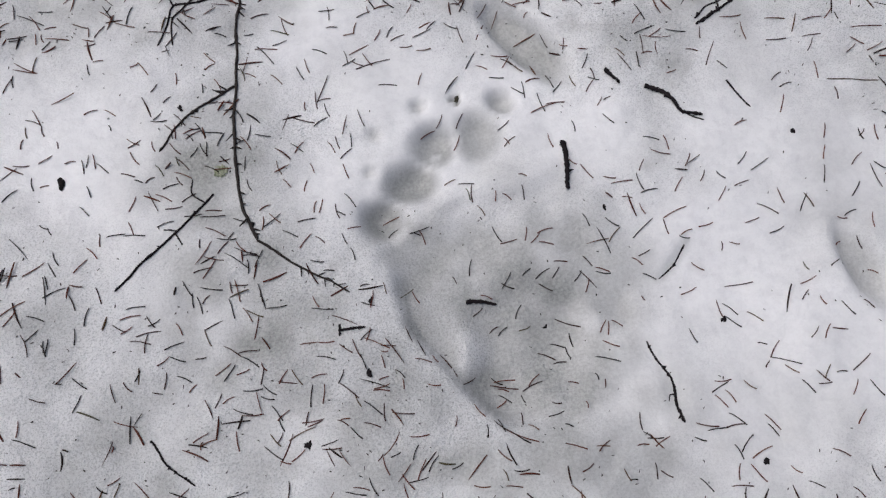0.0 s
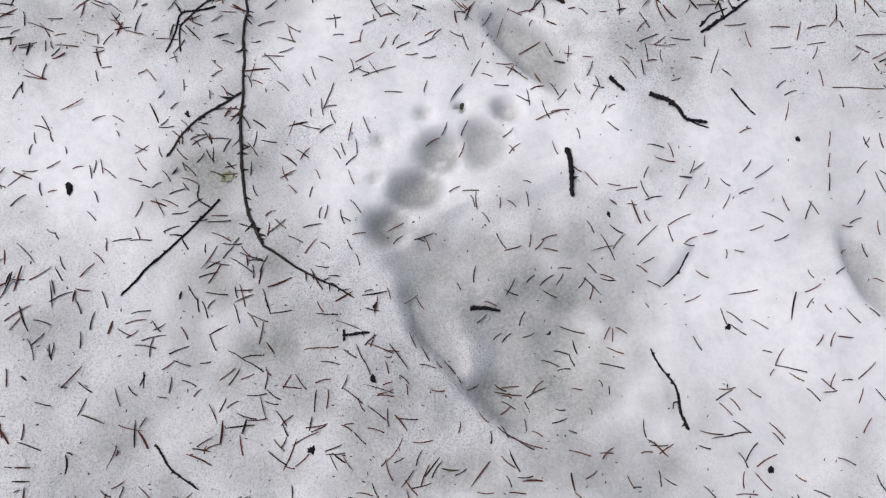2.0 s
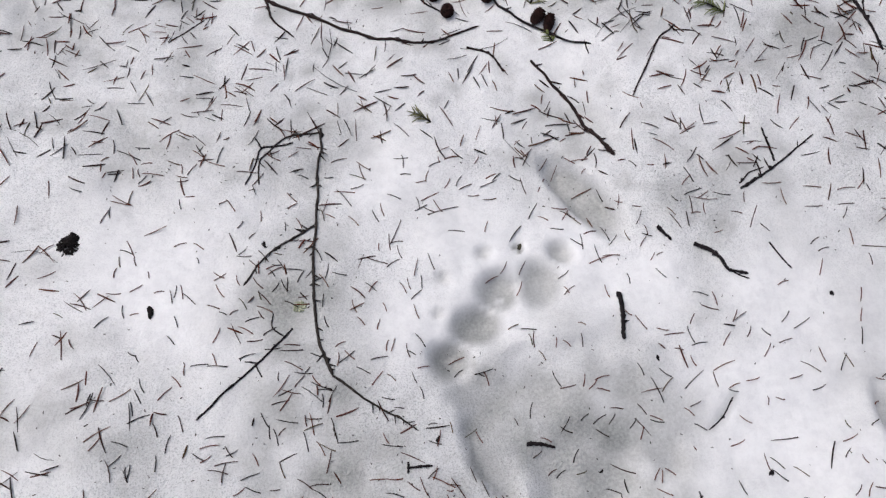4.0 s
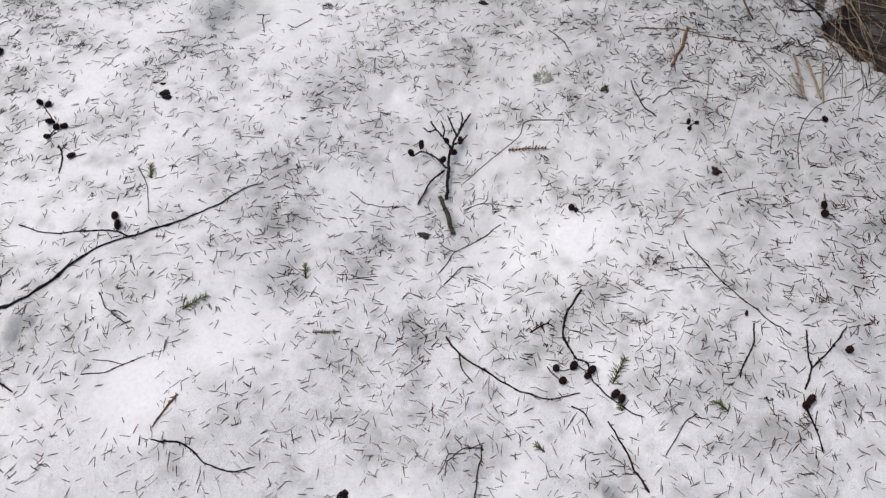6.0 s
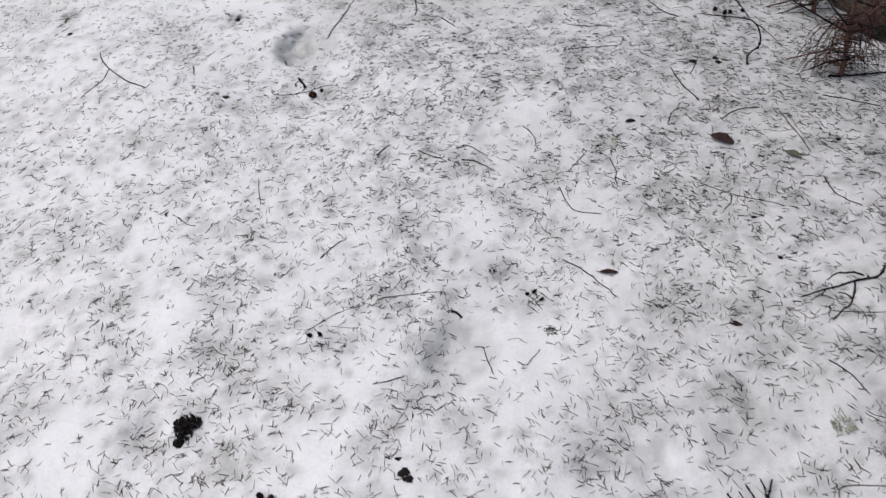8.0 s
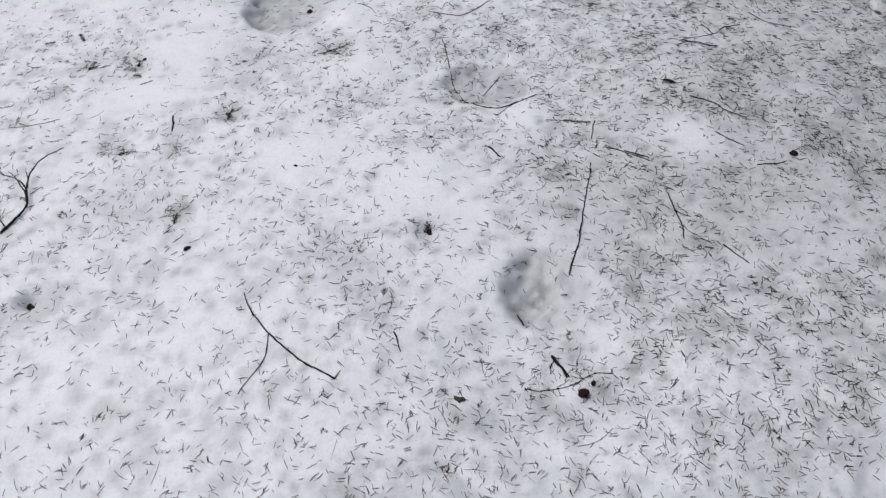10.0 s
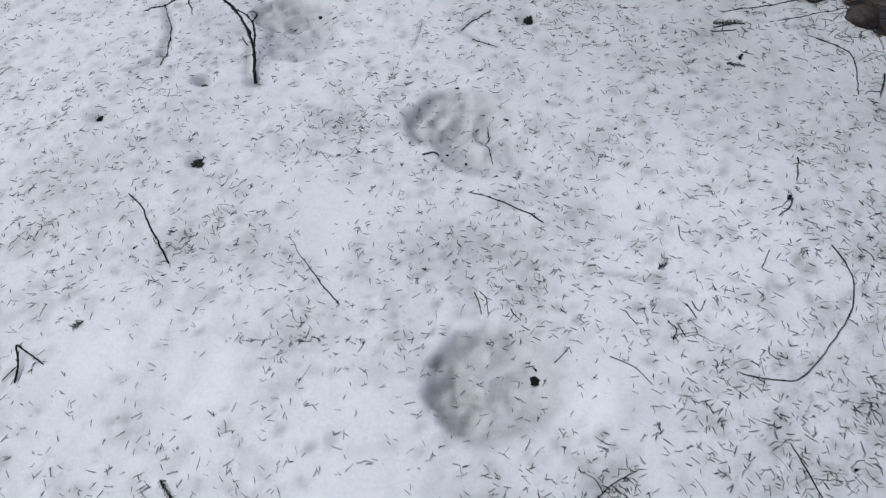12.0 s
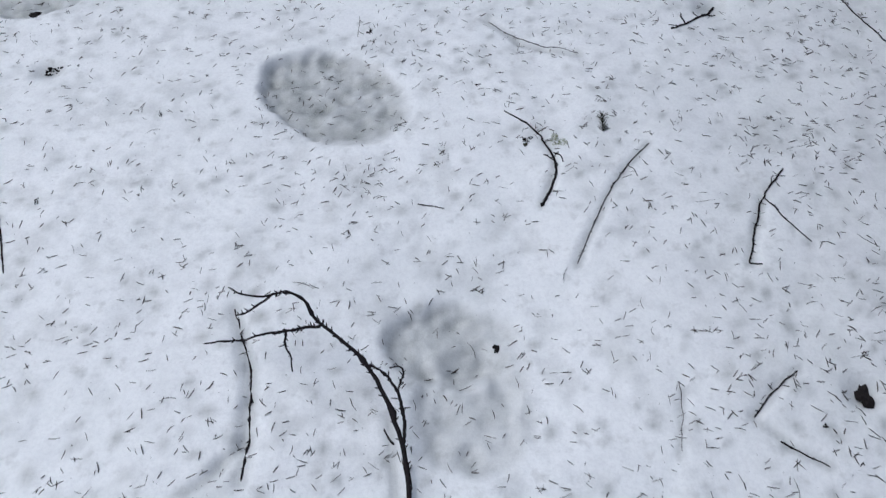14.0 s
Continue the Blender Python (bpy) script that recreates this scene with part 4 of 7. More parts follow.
def rods(name, x, y, g, length, width, curl, lift, mat, label):
    """Many short, slightly bent rods lying on the snow, joined in one mesh."""
    n = len(x)
    ang = g.uniform(0, 2 * np.pi, n)
    ln = np.clip(g.normal(length, length * 0.32, n), length * 0.3, length * 1.6)
    wd = width * g.uniform(0.6, 1.3, n) * np.interp(y, [0.9, 2.2, 4.0, 5.0], [0.75, 0.84, 0.87, 0.98])
    bow = g.normal(0, curl, n) * ln
    stations = np.array([-0.5, -0.17, 0.17, 0.5])
    thick = np.array([0.75, 1.0, 1.0, 0.45])
    cx, cy = np.cos(ang), np.sin(ang)
    px = x[:, None] + stations * (ln * cx)[:, None] - (1 - 4 * stations ** 2) * (bow * cy)[:, None]
    py = y[:, None] + stations * (ln * cy)[:, None] + (1 - 4 * stations ** 2) * (bow * cx)[:, None]
    z = on_ground(px.ravel(), py.ravel()).reshape(n, 4)
    flat = z.mean(1, keepdims=True)
    z = 0.5 * z + 0.5 * flat + (lift * g.uniform(0.0, 1.6, n))[:, None] + g.normal(0, 0.0006, (n, 1)) * stations * 2
    sides = 4
    verts = np.zeros((n, 4, sides, 3), np.float32)
    for s in range(sides):
        a = 2 * np.pi * s / sides + 0.6
        off, up = math.cos(a) * 0.5, math.sin(a) * 0.42
        verts[:, :, s, 0] = px - (cy * wd)[:, None] * off * thick
        verts[:, :, s, 1] = py + (cx * wd)[:, None] * off * thick
        verts[:, :, s, 2] = z + wd[:, None] * up * thick
    face = []
    for k in range(3):
        for s in range(sides):
            face.append((k * sides + s, k * sides + (s + 1) % sides, (k + 1) * sides + (s + 1) % sides, (k + 1) * sides + s))
    face += [(3, 2, 1, 0), (12, 13, 14, 15)]
    faces = (np.array(face)[None] + (np.arange(n) * 16)[:, None, None]).reshape(-1, 4)
    d = bpy.data.meshes.new(name)
    d.vertices.add(n * 16)
    d.vertices.foreach_set("co", verts.ravel())
    d.loops.add(faces.size)
    d.loops.foreach_set("vertex_index", faces.ravel().astype(np.int32))
    d.polygons.add(len(faces))
    d.polygons.foreach_set("loop_start", (np.arange(len(faces)) * 4).astype(np.int32))
    d.update(calc_edges=True)
    d.materials.append(mat)
    return tagged(new(name, d), label, "needles" if "needle" in name else "litter", kind="stuff")


FIRST_VIEW = [(-0.146, 0.728), (0.524, 0.6), (0.399, 0.257), (-0.15, 0.357)]


def clear_of_first(x, y):
    """False where the needles are laid one by one."""
    out = np.zeros(np.shape(x), bool)
    for (ax, ay), (bx, by) in zip(FIRST_VIEW, FIRST_VIEW[1:] + FIRST_VIEW[:1]):
        out |= (bx - ax) * (y - ay) - (by - ay) * (x - ax) > 0
    return out


nx_, ny_, ng = scatter(14000, lambda x, y: 1.5 * strewn_at(x, y) * (1 - ease((y - 0.9) / 1.0)) * np.where(clear_of_first(x, y), 1.0, 0.12 + 0.22 * ease((0.12 - x) / 0.12)), 60, 0.12)
rods("brown_shed_needles", nx_, ny_, ng, 0.0142, 0.0016, 0.035, 0.0009, needle_brown, "brown shed spruce needles strewn over the snow")
nx_, ny_, ng = scatter(14000, lambda x, y: 1.42 * strewn_at(x, y) * ease((y - 0.9) / 1.0), 61, 0.27)
rods("shed_needles", nx_, ny_, ng, 0.0136, 0.0016, 0.035, 0.0009, needle_mat, "dark brown shed spruce needles strewn over the snow")
tx_, ty_, tg = scatter(500, lambda x, y: strewn_at(x, y) * 0.035 * clear_of_first(x, y), 63)
rods("fine_twiglets", tx_, ty_, tg, 0.032, 0.0011, 0.10, 0.0012, crumb_mat, "short fine broken twiglets strewn among the needles")
cx_, cy_, cg = scatter(4200, lambda x, y: np.clip(strewn_at(x, y) * 0.5, 0, 2000) * np.interp(y, [1.0, 4.0], [1.0, 0.5]) * np.where(clear_of_first(x, y), 1.0, 2.2), 62)
rods("bark_crumbs", cx_, cy_, cg, 0.0016, 0.0010, 0.0, 0.0003, crumb_mat, "tiny dark crumbs of bark and bud scales")

NEEDLE_MESHES = []
for k in range(8):
    v, f = tube(spline([(-0.5, 0, 0), (-0.15, (0.09, -0.07, 0.05, -0.03)[k % 4], 0.02), (0.2, (0.08, -0.08, 0.03, -0.05)[k % 4], 0.02), (0.5, 0, 0)], 3), 0.055, 0.040, 5, 0.0, k)
    d = bpy.data.meshes.new("needle")
    d.from_pydata([tuple(q) for q in v], [], f)
    d.materials.append(needle_single)
    NEEDLE_MESHES.append(d)
litter = tagged(new("needle_litter"), "single shed spruce needles lying around the paw print", "needles", kind="stuff")
laid = 0


def lay_needles(rows):
    """Single needles, each lying on the slope of the snow."""
    global laid
    for x, y, deg, long in rows:
        laid += 1
        x, y, ln, c, s = x / 1000, y / 1000, long / 1000, math.cos(radians(deg)), math.sin(radians(deg))
        h = on_ground([x - c * ln * 0.4, x, x + c * ln * 0.4], [y - s * ln * 0.4, y, y + s * ln * 0.4])
        ob = new("needle", NEEDLE_MESHES[laid % 8])
        ob.parent = litter
        turn = Euler((0, -math.atan2(float(h[2] - h[0]), 0.8 * ln), radians(deg)))
        ob.matrix_local = Matrix.LocRotScale((x, y, float(max(h[1], (h[0] + h[2]) / 2)) + 0.0005), turn, (ln, 0.0076, 0.0080))


# needles round the first print, strip by strip: x and y in millimetres, heading in degrees, length in millimetres
lay_needles([(-135, 714, 93, 12.7), (-112, 711, 167, 12.4), (-123, 705, 150, 22.4), (-141, 702, 35, 7.4), (-120, 702, 119, 15.4), (-64, 701, 119, 9.2), (-66, 699, 136, 12.5), (-48, 696, 69, 15.9), (-108, 695, 178, 9.5), (-86, 693, 156, 11.3), (-132, 690, 7, 13.6), (-5, 689, 146, 14.8), (-133, 688, 6, 10.2), (-52, 688, 156, 15.8), (-119, 687, 94, 10.3), (-114, 687, 104, 8.2), (-80, 687, 94, 9.3), (-71, 685, 52, 12.8), (-103, 684, 168, 17.6), (49, 683, 12, 14.2), (-111, 680, 47, 9.7), (101, 678, 175, 12.3), (-27, 677, 168, 17.1), (-79, 675, 177, 9.5)])
lay_needles([(102, 675, 90, 12.9), (133, 673, 97, 6.4), (-18, 670, 47, 13.4), (67, 670, 102, 17.4), (18, 669, 155, 9.1), (129, 669, 21, 11.7), (165, 669, 55, 8.3), (39, 667, 178, 7.8), (201, 666, 165, 7.5), (-120, 665, 72, 11.9), (63, 665, 155, 14.6), (-127, 663, 146, 18), (103, 662, 174, 8.7), (-127, 660, 165, 17.1), (-73, 659, 175, 8.2), (121, 658, 69, 10.2), (62, 655, 16, 11.7), (-81, 654, 100, 10.2), (115, 654, 5, 8), (-135, 652, 90, 10.1), (-47, 652, 25, 7), (8, 651, 130, 12), (51, 651, 171, 17.1), (147, 651, 55, 11)])
lay_needles([(137, 650, 57, 10.8), (-139, 649, 59, 13.3), (-41, 648, 120, 13.7), (194, 648, 144, 11.6), (50, 646, 123, 20.1), (152, 645, 19, 12.3), (171, 645, 18, 15.8), (8, 643, 30, 9.2), (91, 642, 151, 12), (200, 640, 99, 15.6), (-18, 637, 91, 9.8), (157, 636, 176, 9.6), (110, 635, 99, 10.3), (80, 632, 100, 11.8), (37, 631, 147, 9.5), (170, 631, 177, 11), (-34, 630, 55, 7.9), (126, 630, 116, 13.7), (112, 630, 23, 11.6), (118, 628, 143, 10.7), (12, 627, 114, 10.3), (74, 627, 112, 12.4), (1, 625, 91, 8.2), (130, 625, 11, 27.4)])
lay_needles([(56, 624, 130, 11.7), (-25, 619, 45, 7.5), (-119, 619, 113, 14.5), (-81, 618, 12, 10.4), (-122, 616, 153, 11.4), (204, 616, 54, 17.1), (-67, 615, 141, 10), (226, 615, 169, 13), (6, 612, 4, 10.5), (338, 612, 13, 16.8), (89, 611, 61, 23.3), (405, 611, 174, 16.3), (17, 610, 169, 12.5), (-127, 609, 96, 9.3), (230, 609, 52, 11.8), (-115, 608, 99, 8.6), (211, 608, 145, 9.4), (321, 608, 127, 7.2), (345, 608, 27, 11.3), (361, 607, 161, 14.9), (-33, 606, 38, 7.6), (163, 606, 66, 10.8), (138, 605, 170, 13.7), (236, 605, 128, 16.8)])
lay_needles([(-68, 603, 110, 5.2), (83, 603, 89, 14.3), (438, 603, 168, 15.6), (-32, 602, 171, 12.2), (89, 602, 179, 9.8), (379, 602, 80, 9.5), (333, 601, 87, 15.9), (-130, 600, 75, 8.1), (-17, 600, 125, 12.8), (74, 600, 86, 6.6), (478, 599, 44, 10.3), (412, 598, 94, 14.8), (26, 597, 111, 9.1), (220, 597, 165, 11.6), (315, 597, 127, 9.4), (465, 597, 0, 15.3), (288, 596, 59, 13.6), (484, 596, 101, 6.2), (-105, 595, 100, 5.7), (90, 593, 102, 12.5), (335, 593, 178, 8.3), (-11, 590, 21, 9), (-3, 590, 119, 14.5), (-52, 589, 142, 11.2)])
lay_needles([(369, 589, 162, 9.3), (71, 588, 156, 18.3), (-51, 587, 29, 10.9), (-8, 587, 25, 13.1), (5, 586, 171, 15.1), (434, 586, 175, 15.7), (-114, 585, 29, 10.8), (84, 584, 25, 12.4), (291, 584, 97, 9.9), (382, 584, 59, 21.4), (461, 584, 176, 13.6), (-131, 583, 171, 11.7), (31, 583, 75, 12.9), (234, 583, 139, 12.2), (238, 583, 88, 14.3), (276, 583, 99, 11.5), (502, 582, 170, 23), (114, 581, 103, 15), (264, 581, 46, 14), (-97, 580, 4, 7.9), (-85, 579, 81, 10.2), (41, 579, 162, 11.8), (-80, 578, 100, 13), (-22, 578, 125, 12.6)])
lay_needles([(458, 577, 56, 11.6), (24, 576, 25, 8.1), (-88, 575, 101, 12.1), (-51, 575, 118, 13.8), (28, 575, 119, 14.4), (287, 575, 49, 10.8), (350, 575, 12, 8), (-2, 574, 114, 12.4), (-9, 573, 53, 9.1), (493, 573, 136, 11.5), (-74, 571, 132, 14), (249, 570, 100, 16.5), (171, 569, 53, 11.4), (-21, 568, 103, 8.1), (487, 568, 33, 9.8), (-123, 567, 97, 10.7), (259, 567, 173, 14), (186, 567, 56, 12.7), (64, 566, 135, 11.5), (66, 566, 49, 11.7), (-18, 565, 129, 14.6), (94, 565, 100, 10.6), (104, 565, 88, 11.5), (250, 565, 13, 21)])
lay_needles([(503, 565, 17, 12.6), (-115, 564, 7, 6.2), (-56, 562, 156, 10.5), (161, 562, 23, 12.6), (89, 562, 114, 10.9), (297, 562, 17, 5.9), (291, 561, 54, 7.7), (-138, 560, 42, 13.1), (2, 558, 148, 11.6), (10, 557, 175, 12.1), (-49, 556, 155, 6.3), (-41, 556, 25, 7.7), (-18, 556, 151, 13.1), (498, 556, 102, 6.6), (456, 556, 86, 14), (425, 556, 29, 9.9), (217, 556, 26, 10.7), (99, 555, 36, 11.4), (-84, 554, 106, 9.5), (50, 551, 103, 12), (181, 551, 61, 13), (-27, 549, 11, 12.3), (73, 548, 106, 8.4), (430, 548, 12, 10.3)])
lay_needles([(268, 546, 92, 9.4), (294, 546, 125, 11.2), (217, 543, 114, 7.2), (219, 542, 32, 11.5), (-33, 541, 146, 13.5), (97, 541, 102, 13.3), (-88, 540, 127, 9.7), (28, 540, 104, 9.5), (-54, 539, 64, 12.4), (-15, 538, 29, 11.8), (54, 538, 126, 8.8), (249, 538, 99, 11.5), (465, 535, 88, 10.2), (67, 534, 70, 8.9), (423, 534, 64, 15), (-116, 533, 145, 6.8), (-26, 532, 1, 11.8), (-112, 529, 113, 6.4), (1, 525, 171, 11.9), (389, 525, 14, 10.4), (321, 525, 158, 12.4), (0, 521, 175, 17.7), (-56, 521, 108, 10.4), (37, 521, 19, 8.8)])
lay_needles([(331, 520, 95, 12.2), (170, 519, 18, 9.4), (-67, 518, 179, 13.5), (261, 518, 133, 7.5), (97, 517, 120, 13), (-78, 516, 87, 8.3), (76, 516, 70, 11), (72, 516, 72, 8.7), (-54, 515, 170, 15.5), (19, 515, 155, 11.3), (181, 515, 166, 12.3), (325, 513, 156, 14.5), (222, 513, 157, 6.3), (43, 512, 131, 10.7), (41, 511, 31, 15), (87, 510, 97, 11.2), (1, 509, 147, 15.5), (269, 509, 117, 14.6), (89, 508, 147, 7.5), (-108, 508, 108, 11), (-84, 508, 128, 11.6), (65, 507, 5, 13.1), (446, 507, 68, 12.3), (184, 507, 83, 13.1)])
lay_needles([(181, 507, 100, 9.3), (309, 506, 56, 9.7), (343, 504, 57, 11), (8, 503, 170, 13.7), (-123, 503, 25, 16.8), (-10, 502, 85, 6.7), (200, 502, 81, 7.9), (-140, 502, 166, 11.4), (473, 501, 44, 7), (284, 501, 161, 9.4), (220, 501, 91, 11.2), (472, 500, 96, 9.4), (208, 500, 137, 8.1), (-92, 500, 41, 13), (52, 499, 146, 12.4), (483, 499, 86, 12.1), (382, 498, 43, 11.9), (97, 496, 9, 10.5), (292, 496, 179, 15.8), (305, 494, 102, 13.4), (188, 494, 119, 9.5), (62, 492, 46, 13.2), (-115, 492, 98, 10.4), (20, 492, 154, 16.6)])
lay_needles([(72, 491, 134, 8.6), (441, 491, 68, 11.2), (393, 491, 25, 16.2), (123, 490, 33, 9.3), (350, 490, 57, 9.5), (89, 489, 107, 9.4), (142, 488, 10, 15), (363, 488, 127, 8.5), (23, 488, 170, 11.7), (332, 487, 50, 12.5), (139, 486, 156, 7), (310, 486, 3, 12.7), (13, 486, 138, 19.3), (28, 485, 58, 13.3), (293, 484, 162, 7.3), (-110, 484, 15, 16.8), (143, 483, 105, 11.6), (-10, 483, 8, 13.1), (-6, 483, 51, 15.3), (463, 482, 38, 12.8), (20, 481, 88, 10.3), (376, 479, 11, 11.3), (-81, 477, 104, 12.9), (-138, 477, 26, 19.9)])
lay_needles([(93, 477, 102, 9.4), (68, 476, 163, 10), (436, 475, 72, 14), (196, 475, 110, 13.8), (-99, 475, 107, 11), (477, 474, 132, 8.9), (360, 474, 51, 12.3), (302, 474, 108, 8.9), (260, 473, 108, 10.7), (-22, 472, 114, 12), (216, 471, 73, 9.8), (230, 471, 10, 12.2), (-139, 471, 51, 13.2), (-6, 469, 164, 15.6), (203, 468, 5, 12.6), (278, 468, 137, 11.4), (-123, 468, 155, 12), (7, 468, 95, 8.3), (75, 468, 170, 7.8), (324, 467, 16, 18.7), (222, 467, 40, 9.9), (401, 465, 96, 12.6), (11, 465, 98, 16.8), (-90, 464, 71, 13)])
lay_needles([(-57, 464, 179, 13.2), (-19, 463, 90, 10), (229, 462, 161, 10.9), (-10, 462, 41, 7.7), (26, 461, 98, 13.9), (299, 460, 34, 21.1), (455, 460, 46, 13.8), (278, 459, 41, 14), (-15, 459, 102, 12.8), (315, 458, 94, 11.9), (419, 458, 107, 12.2), (-61, 458, 3, 14.3), (389, 457, 140, 16.1), (415, 457, 55, 14.9), (-126, 457, 40, 11.4), (173, 455, 72, 12.5), (343, 454, 7, 11.1), (-48, 453, 120, 10.1), (6, 453, 100, 14.6), (98, 453, 0, 6.7), (-99, 452, 87, 11.5), (-69, 452, 143, 11.1), (376, 451, 11, 11.1), (328, 451, 16, 9.3)])
lay_needles([(-64, 450, 28, 8.7), (36, 449, 178, 14.6), (111, 449, 97, 8.5), (326, 448, 157, 7.9), (-117, 448, 82, 11.3), (63, 448, 112, 9.4), (160, 448, 110, 6.2), (-118, 447, 101, 11.7), (16, 447, 116, 12.2), (21, 447, 148, 12.7), (236, 447, 169, 9.9), (-50, 445, 3, 16.9), (-30, 445, 113, 9.7), (211, 444, 31, 8.1), (255, 444, 121, 10.1), (444, 443, 16, 9.4), (101, 443, 72, 12.1), (67, 442, 166, 15.5), (295, 442, 18, 9.4), (438, 441, 158, 6.9), (391, 441, 15, 11.5), (131, 441, 112, 10.5), (196, 441, 51, 13), (222, 441, 26, 12.6)])
lay_needles([(-56, 440, 162, 14.5), (98, 440, 158, 10), (231, 440, 48, 9.7), (-52, 439, 75, 13.4), (350, 437, 80, 6.7), (359, 437, 155, 7.1), (21, 437, 73, 15.7), (196, 437, 146, 10.2), (289, 437, 133, 9.2), (-12, 436, 106, 12.8), (264, 436, 150, 10.2), (458, 435, 76, 11.3), (246, 435, 47, 9.7), (-34, 434, 14, 13.8), (-145, 434, 93, 12.9), (264, 434, 160, 10.7), (180, 432, 151, 9), (222, 431, 141, 11), (251, 427, 65, 10.5), (330, 426, 139, 10.7), (-42, 425, 31, 9.1), (-33, 425, 152, 12.2), (295, 425, 146, 10.3), (432, 424, 22, 7.6)])
lay_needles([(3, 424, 140, 13.7), (-18, 423, 179, 7.5), (172, 423, 31, 9), (446, 422, 104, 10.5), (13, 422, 178, 13.2), (-97, 420, 136, 13.1), (54, 420, 176, 11.4), (66, 419, 172, 12.2), (95, 419, 66, 10), (94, 419, 36, 10.8), (-59, 418, 59, 8), (200, 418, 57, 10.8), (14, 415, 140, 15), (-123, 413, 156, 10.5), (-4, 413, 31, 13), (-66, 412, 125, 8.8), (-42, 412, 76, 11.1), (79, 412, 137, 10.7), (100, 412, 149, 18.6), (403, 412, 105, 6.8), (-30, 411, 149, 10.7), (86, 411, 106, 13.7), (0, 410, 50, 13), (23, 410, 116, 7)])
lay_needles([(319, 410, 15, 12.1), (422, 410, 26, 8.1), (9, 409, 15, 9.6), (181, 409, 27, 8.4), (65, 408, 160, 13.5), (354, 408, 178, 19.9), (-99, 407, 61, 12.3), (187, 407, 33, 9.2), (202, 406, 11, 8.4), (-25, 404, 40, 7.2), (21, 404, 74, 11.3), (232, 404, 151, 18.8), (401, 402, 17, 13), (35, 401, 50, 10.8), (89, 401, 105, 11.4), (-148, 400, 95, 9.2), (450, 400, 142, 7.1), (44, 399, 118, 12.9), (102, 399, 98, 9.2), (59, 397, 3, 11.4), (-135, 397, 85, 10.7), (255, 397, 53, 10.1), (265, 397, 137, 8.8), (14, 396, 176, 13)])
lay_needles([(129, 395, 157, 11.7), (137, 395, 120, 6), (258, 395, 76, 9.8), (25, 394, 135, 11.8), (73, 394, 60, 10), (336, 394, 95, 12.3), (-9, 393, 60, 10.5), (-2, 392, 21, 9.1), (343, 392, 130, 12.6), (395, 392, 41, 9.1), (222, 390, 155, 10.6), (23, 389, 157, 9.7), (112, 389, 130, 8.9), (101, 388, 11, 7.2), (-131, 387, 151, 16.1), (405, 386, 111, 7), (60, 385, 78, 12.9), (52, 385, 77, 14.8), (77, 384, 133, 16.8), (228, 384, 101, 9.1), (213, 384, 149, 13.2), (257, 384, 147, 12.1), (358, 384, 137, 12.5), (6, 383, 154, 13.7)])
lay_needles([(99, 383, 9, 11.1), (343, 383, 134, 12.1), (113, 382, 89, 7.6), (12, 380, 174, 14.7), (98, 380, 168, 11.3), (313, 379, 107, 11), (28, 378, 119, 12.7), (133, 378, 165, 9.4), (221, 378, 177, 8.9), (420, 378, 118, 12.6), (435, 378, 127, 8.8), (82, 377, 107, 10.4), (157, 377, 20, 11), (32, 376, 33, 10.5), (252, 374, 157, 17.2), (176, 374, 139, 9.5), (181, 373, 177, 15.3), (-22, 371, 22, 11.3), (91, 370, 134, 15.5), (201, 370, 36, 11.4), (51, 369, 1, 14.9), (180, 369, 162, 19.7), (52, 367, 15, 10.8), (-17, 367, 12, 11.3)])
lay_needles([(179, 367, 156, 7.7), (98, 366, 85, 12.1), (72, 366, 179, 6.7), (199, 366, 16, 15), (392, 366, 42, 9.8), (1, 365, 95, 13.6), (357, 365, 159, 6.3), (401, 365, 52, 11.3), (242, 364, 107, 5.1), (110, 363, 167, 14.9), (226, 363, 161, 7.5), (43, 362, 17, 19.3), (28, 362, 56, 7.8), (25, 361, 125, 11.1), (179, 361, 139, 10.8), (364, 360, 49, 13.3), (89, 359, 155, 11.5), (191, 359, 106, 6.2), (176, 358, 28, 8.8), (160, 356, 121, 11.1), (-78, 354, 25, 8.8), (23, 353, 136, 16), (60, 353, 11, 11.6), (212, 352, 163, 6.7)])
lay_needles([(143, 352, 73, 7.3), (356, 351, 44, 5.5), (368, 351, 155, 20.4), (-86, 350, 137, 8.3), (39, 349, 33, 11.8), (61, 349, 174, 12.8), (-77, 348, 62, 8.6), (118, 347, 176, 13), (231, 347, 95, 4.6), (30, 346, 156, 7.6), (187, 346, 84, 9.8), (323, 346, 175, 11.3), (210, 345, 9, 11.2), (370, 345, 136, 10.2), (172, 344, 110, 10.5), (173, 343, 137, 14.2), (162, 342, 83, 9), (320, 342, 21, 14.1), (416, 341, 31, 17.1), (340, 340, 133, 10.1), (193, 339, 143, 8.1), (392, 339, 54, 10.3), (101, 338, 18, 7.4), (114, 337, 59, 10.2)])
lay_needles([(401, 337, 175, 7.5), (388, 337, 127, 11), (216, 336, 151, 5.7), (184, 335, 150, 23.2), (325, 335, 118, 10.3), (183, 334, 139, 14.7), (318, 333, 125, 11.6), (94, 332, 102, 12.1), (-3, 332, 7, 11.7), (388, 332, 176, 9), (377, 332, 122, 11.6), (263, 330, 84, 11.6), (30, 329, 83, 11), (116, 326, 58, 14.3), (406, 326, 55, 11.3), (170, 325, 131, 11.4), (139, 324, 19, 8.4), (420, 323, 115, 12.7), (217, 322, 155, 14.2), (84, 321, 109, 13), (76, 321, 161, 11), (106, 320, 121, 12.8), (113, 320, 5, 13.1), (304, 320, 161, 15.3)])
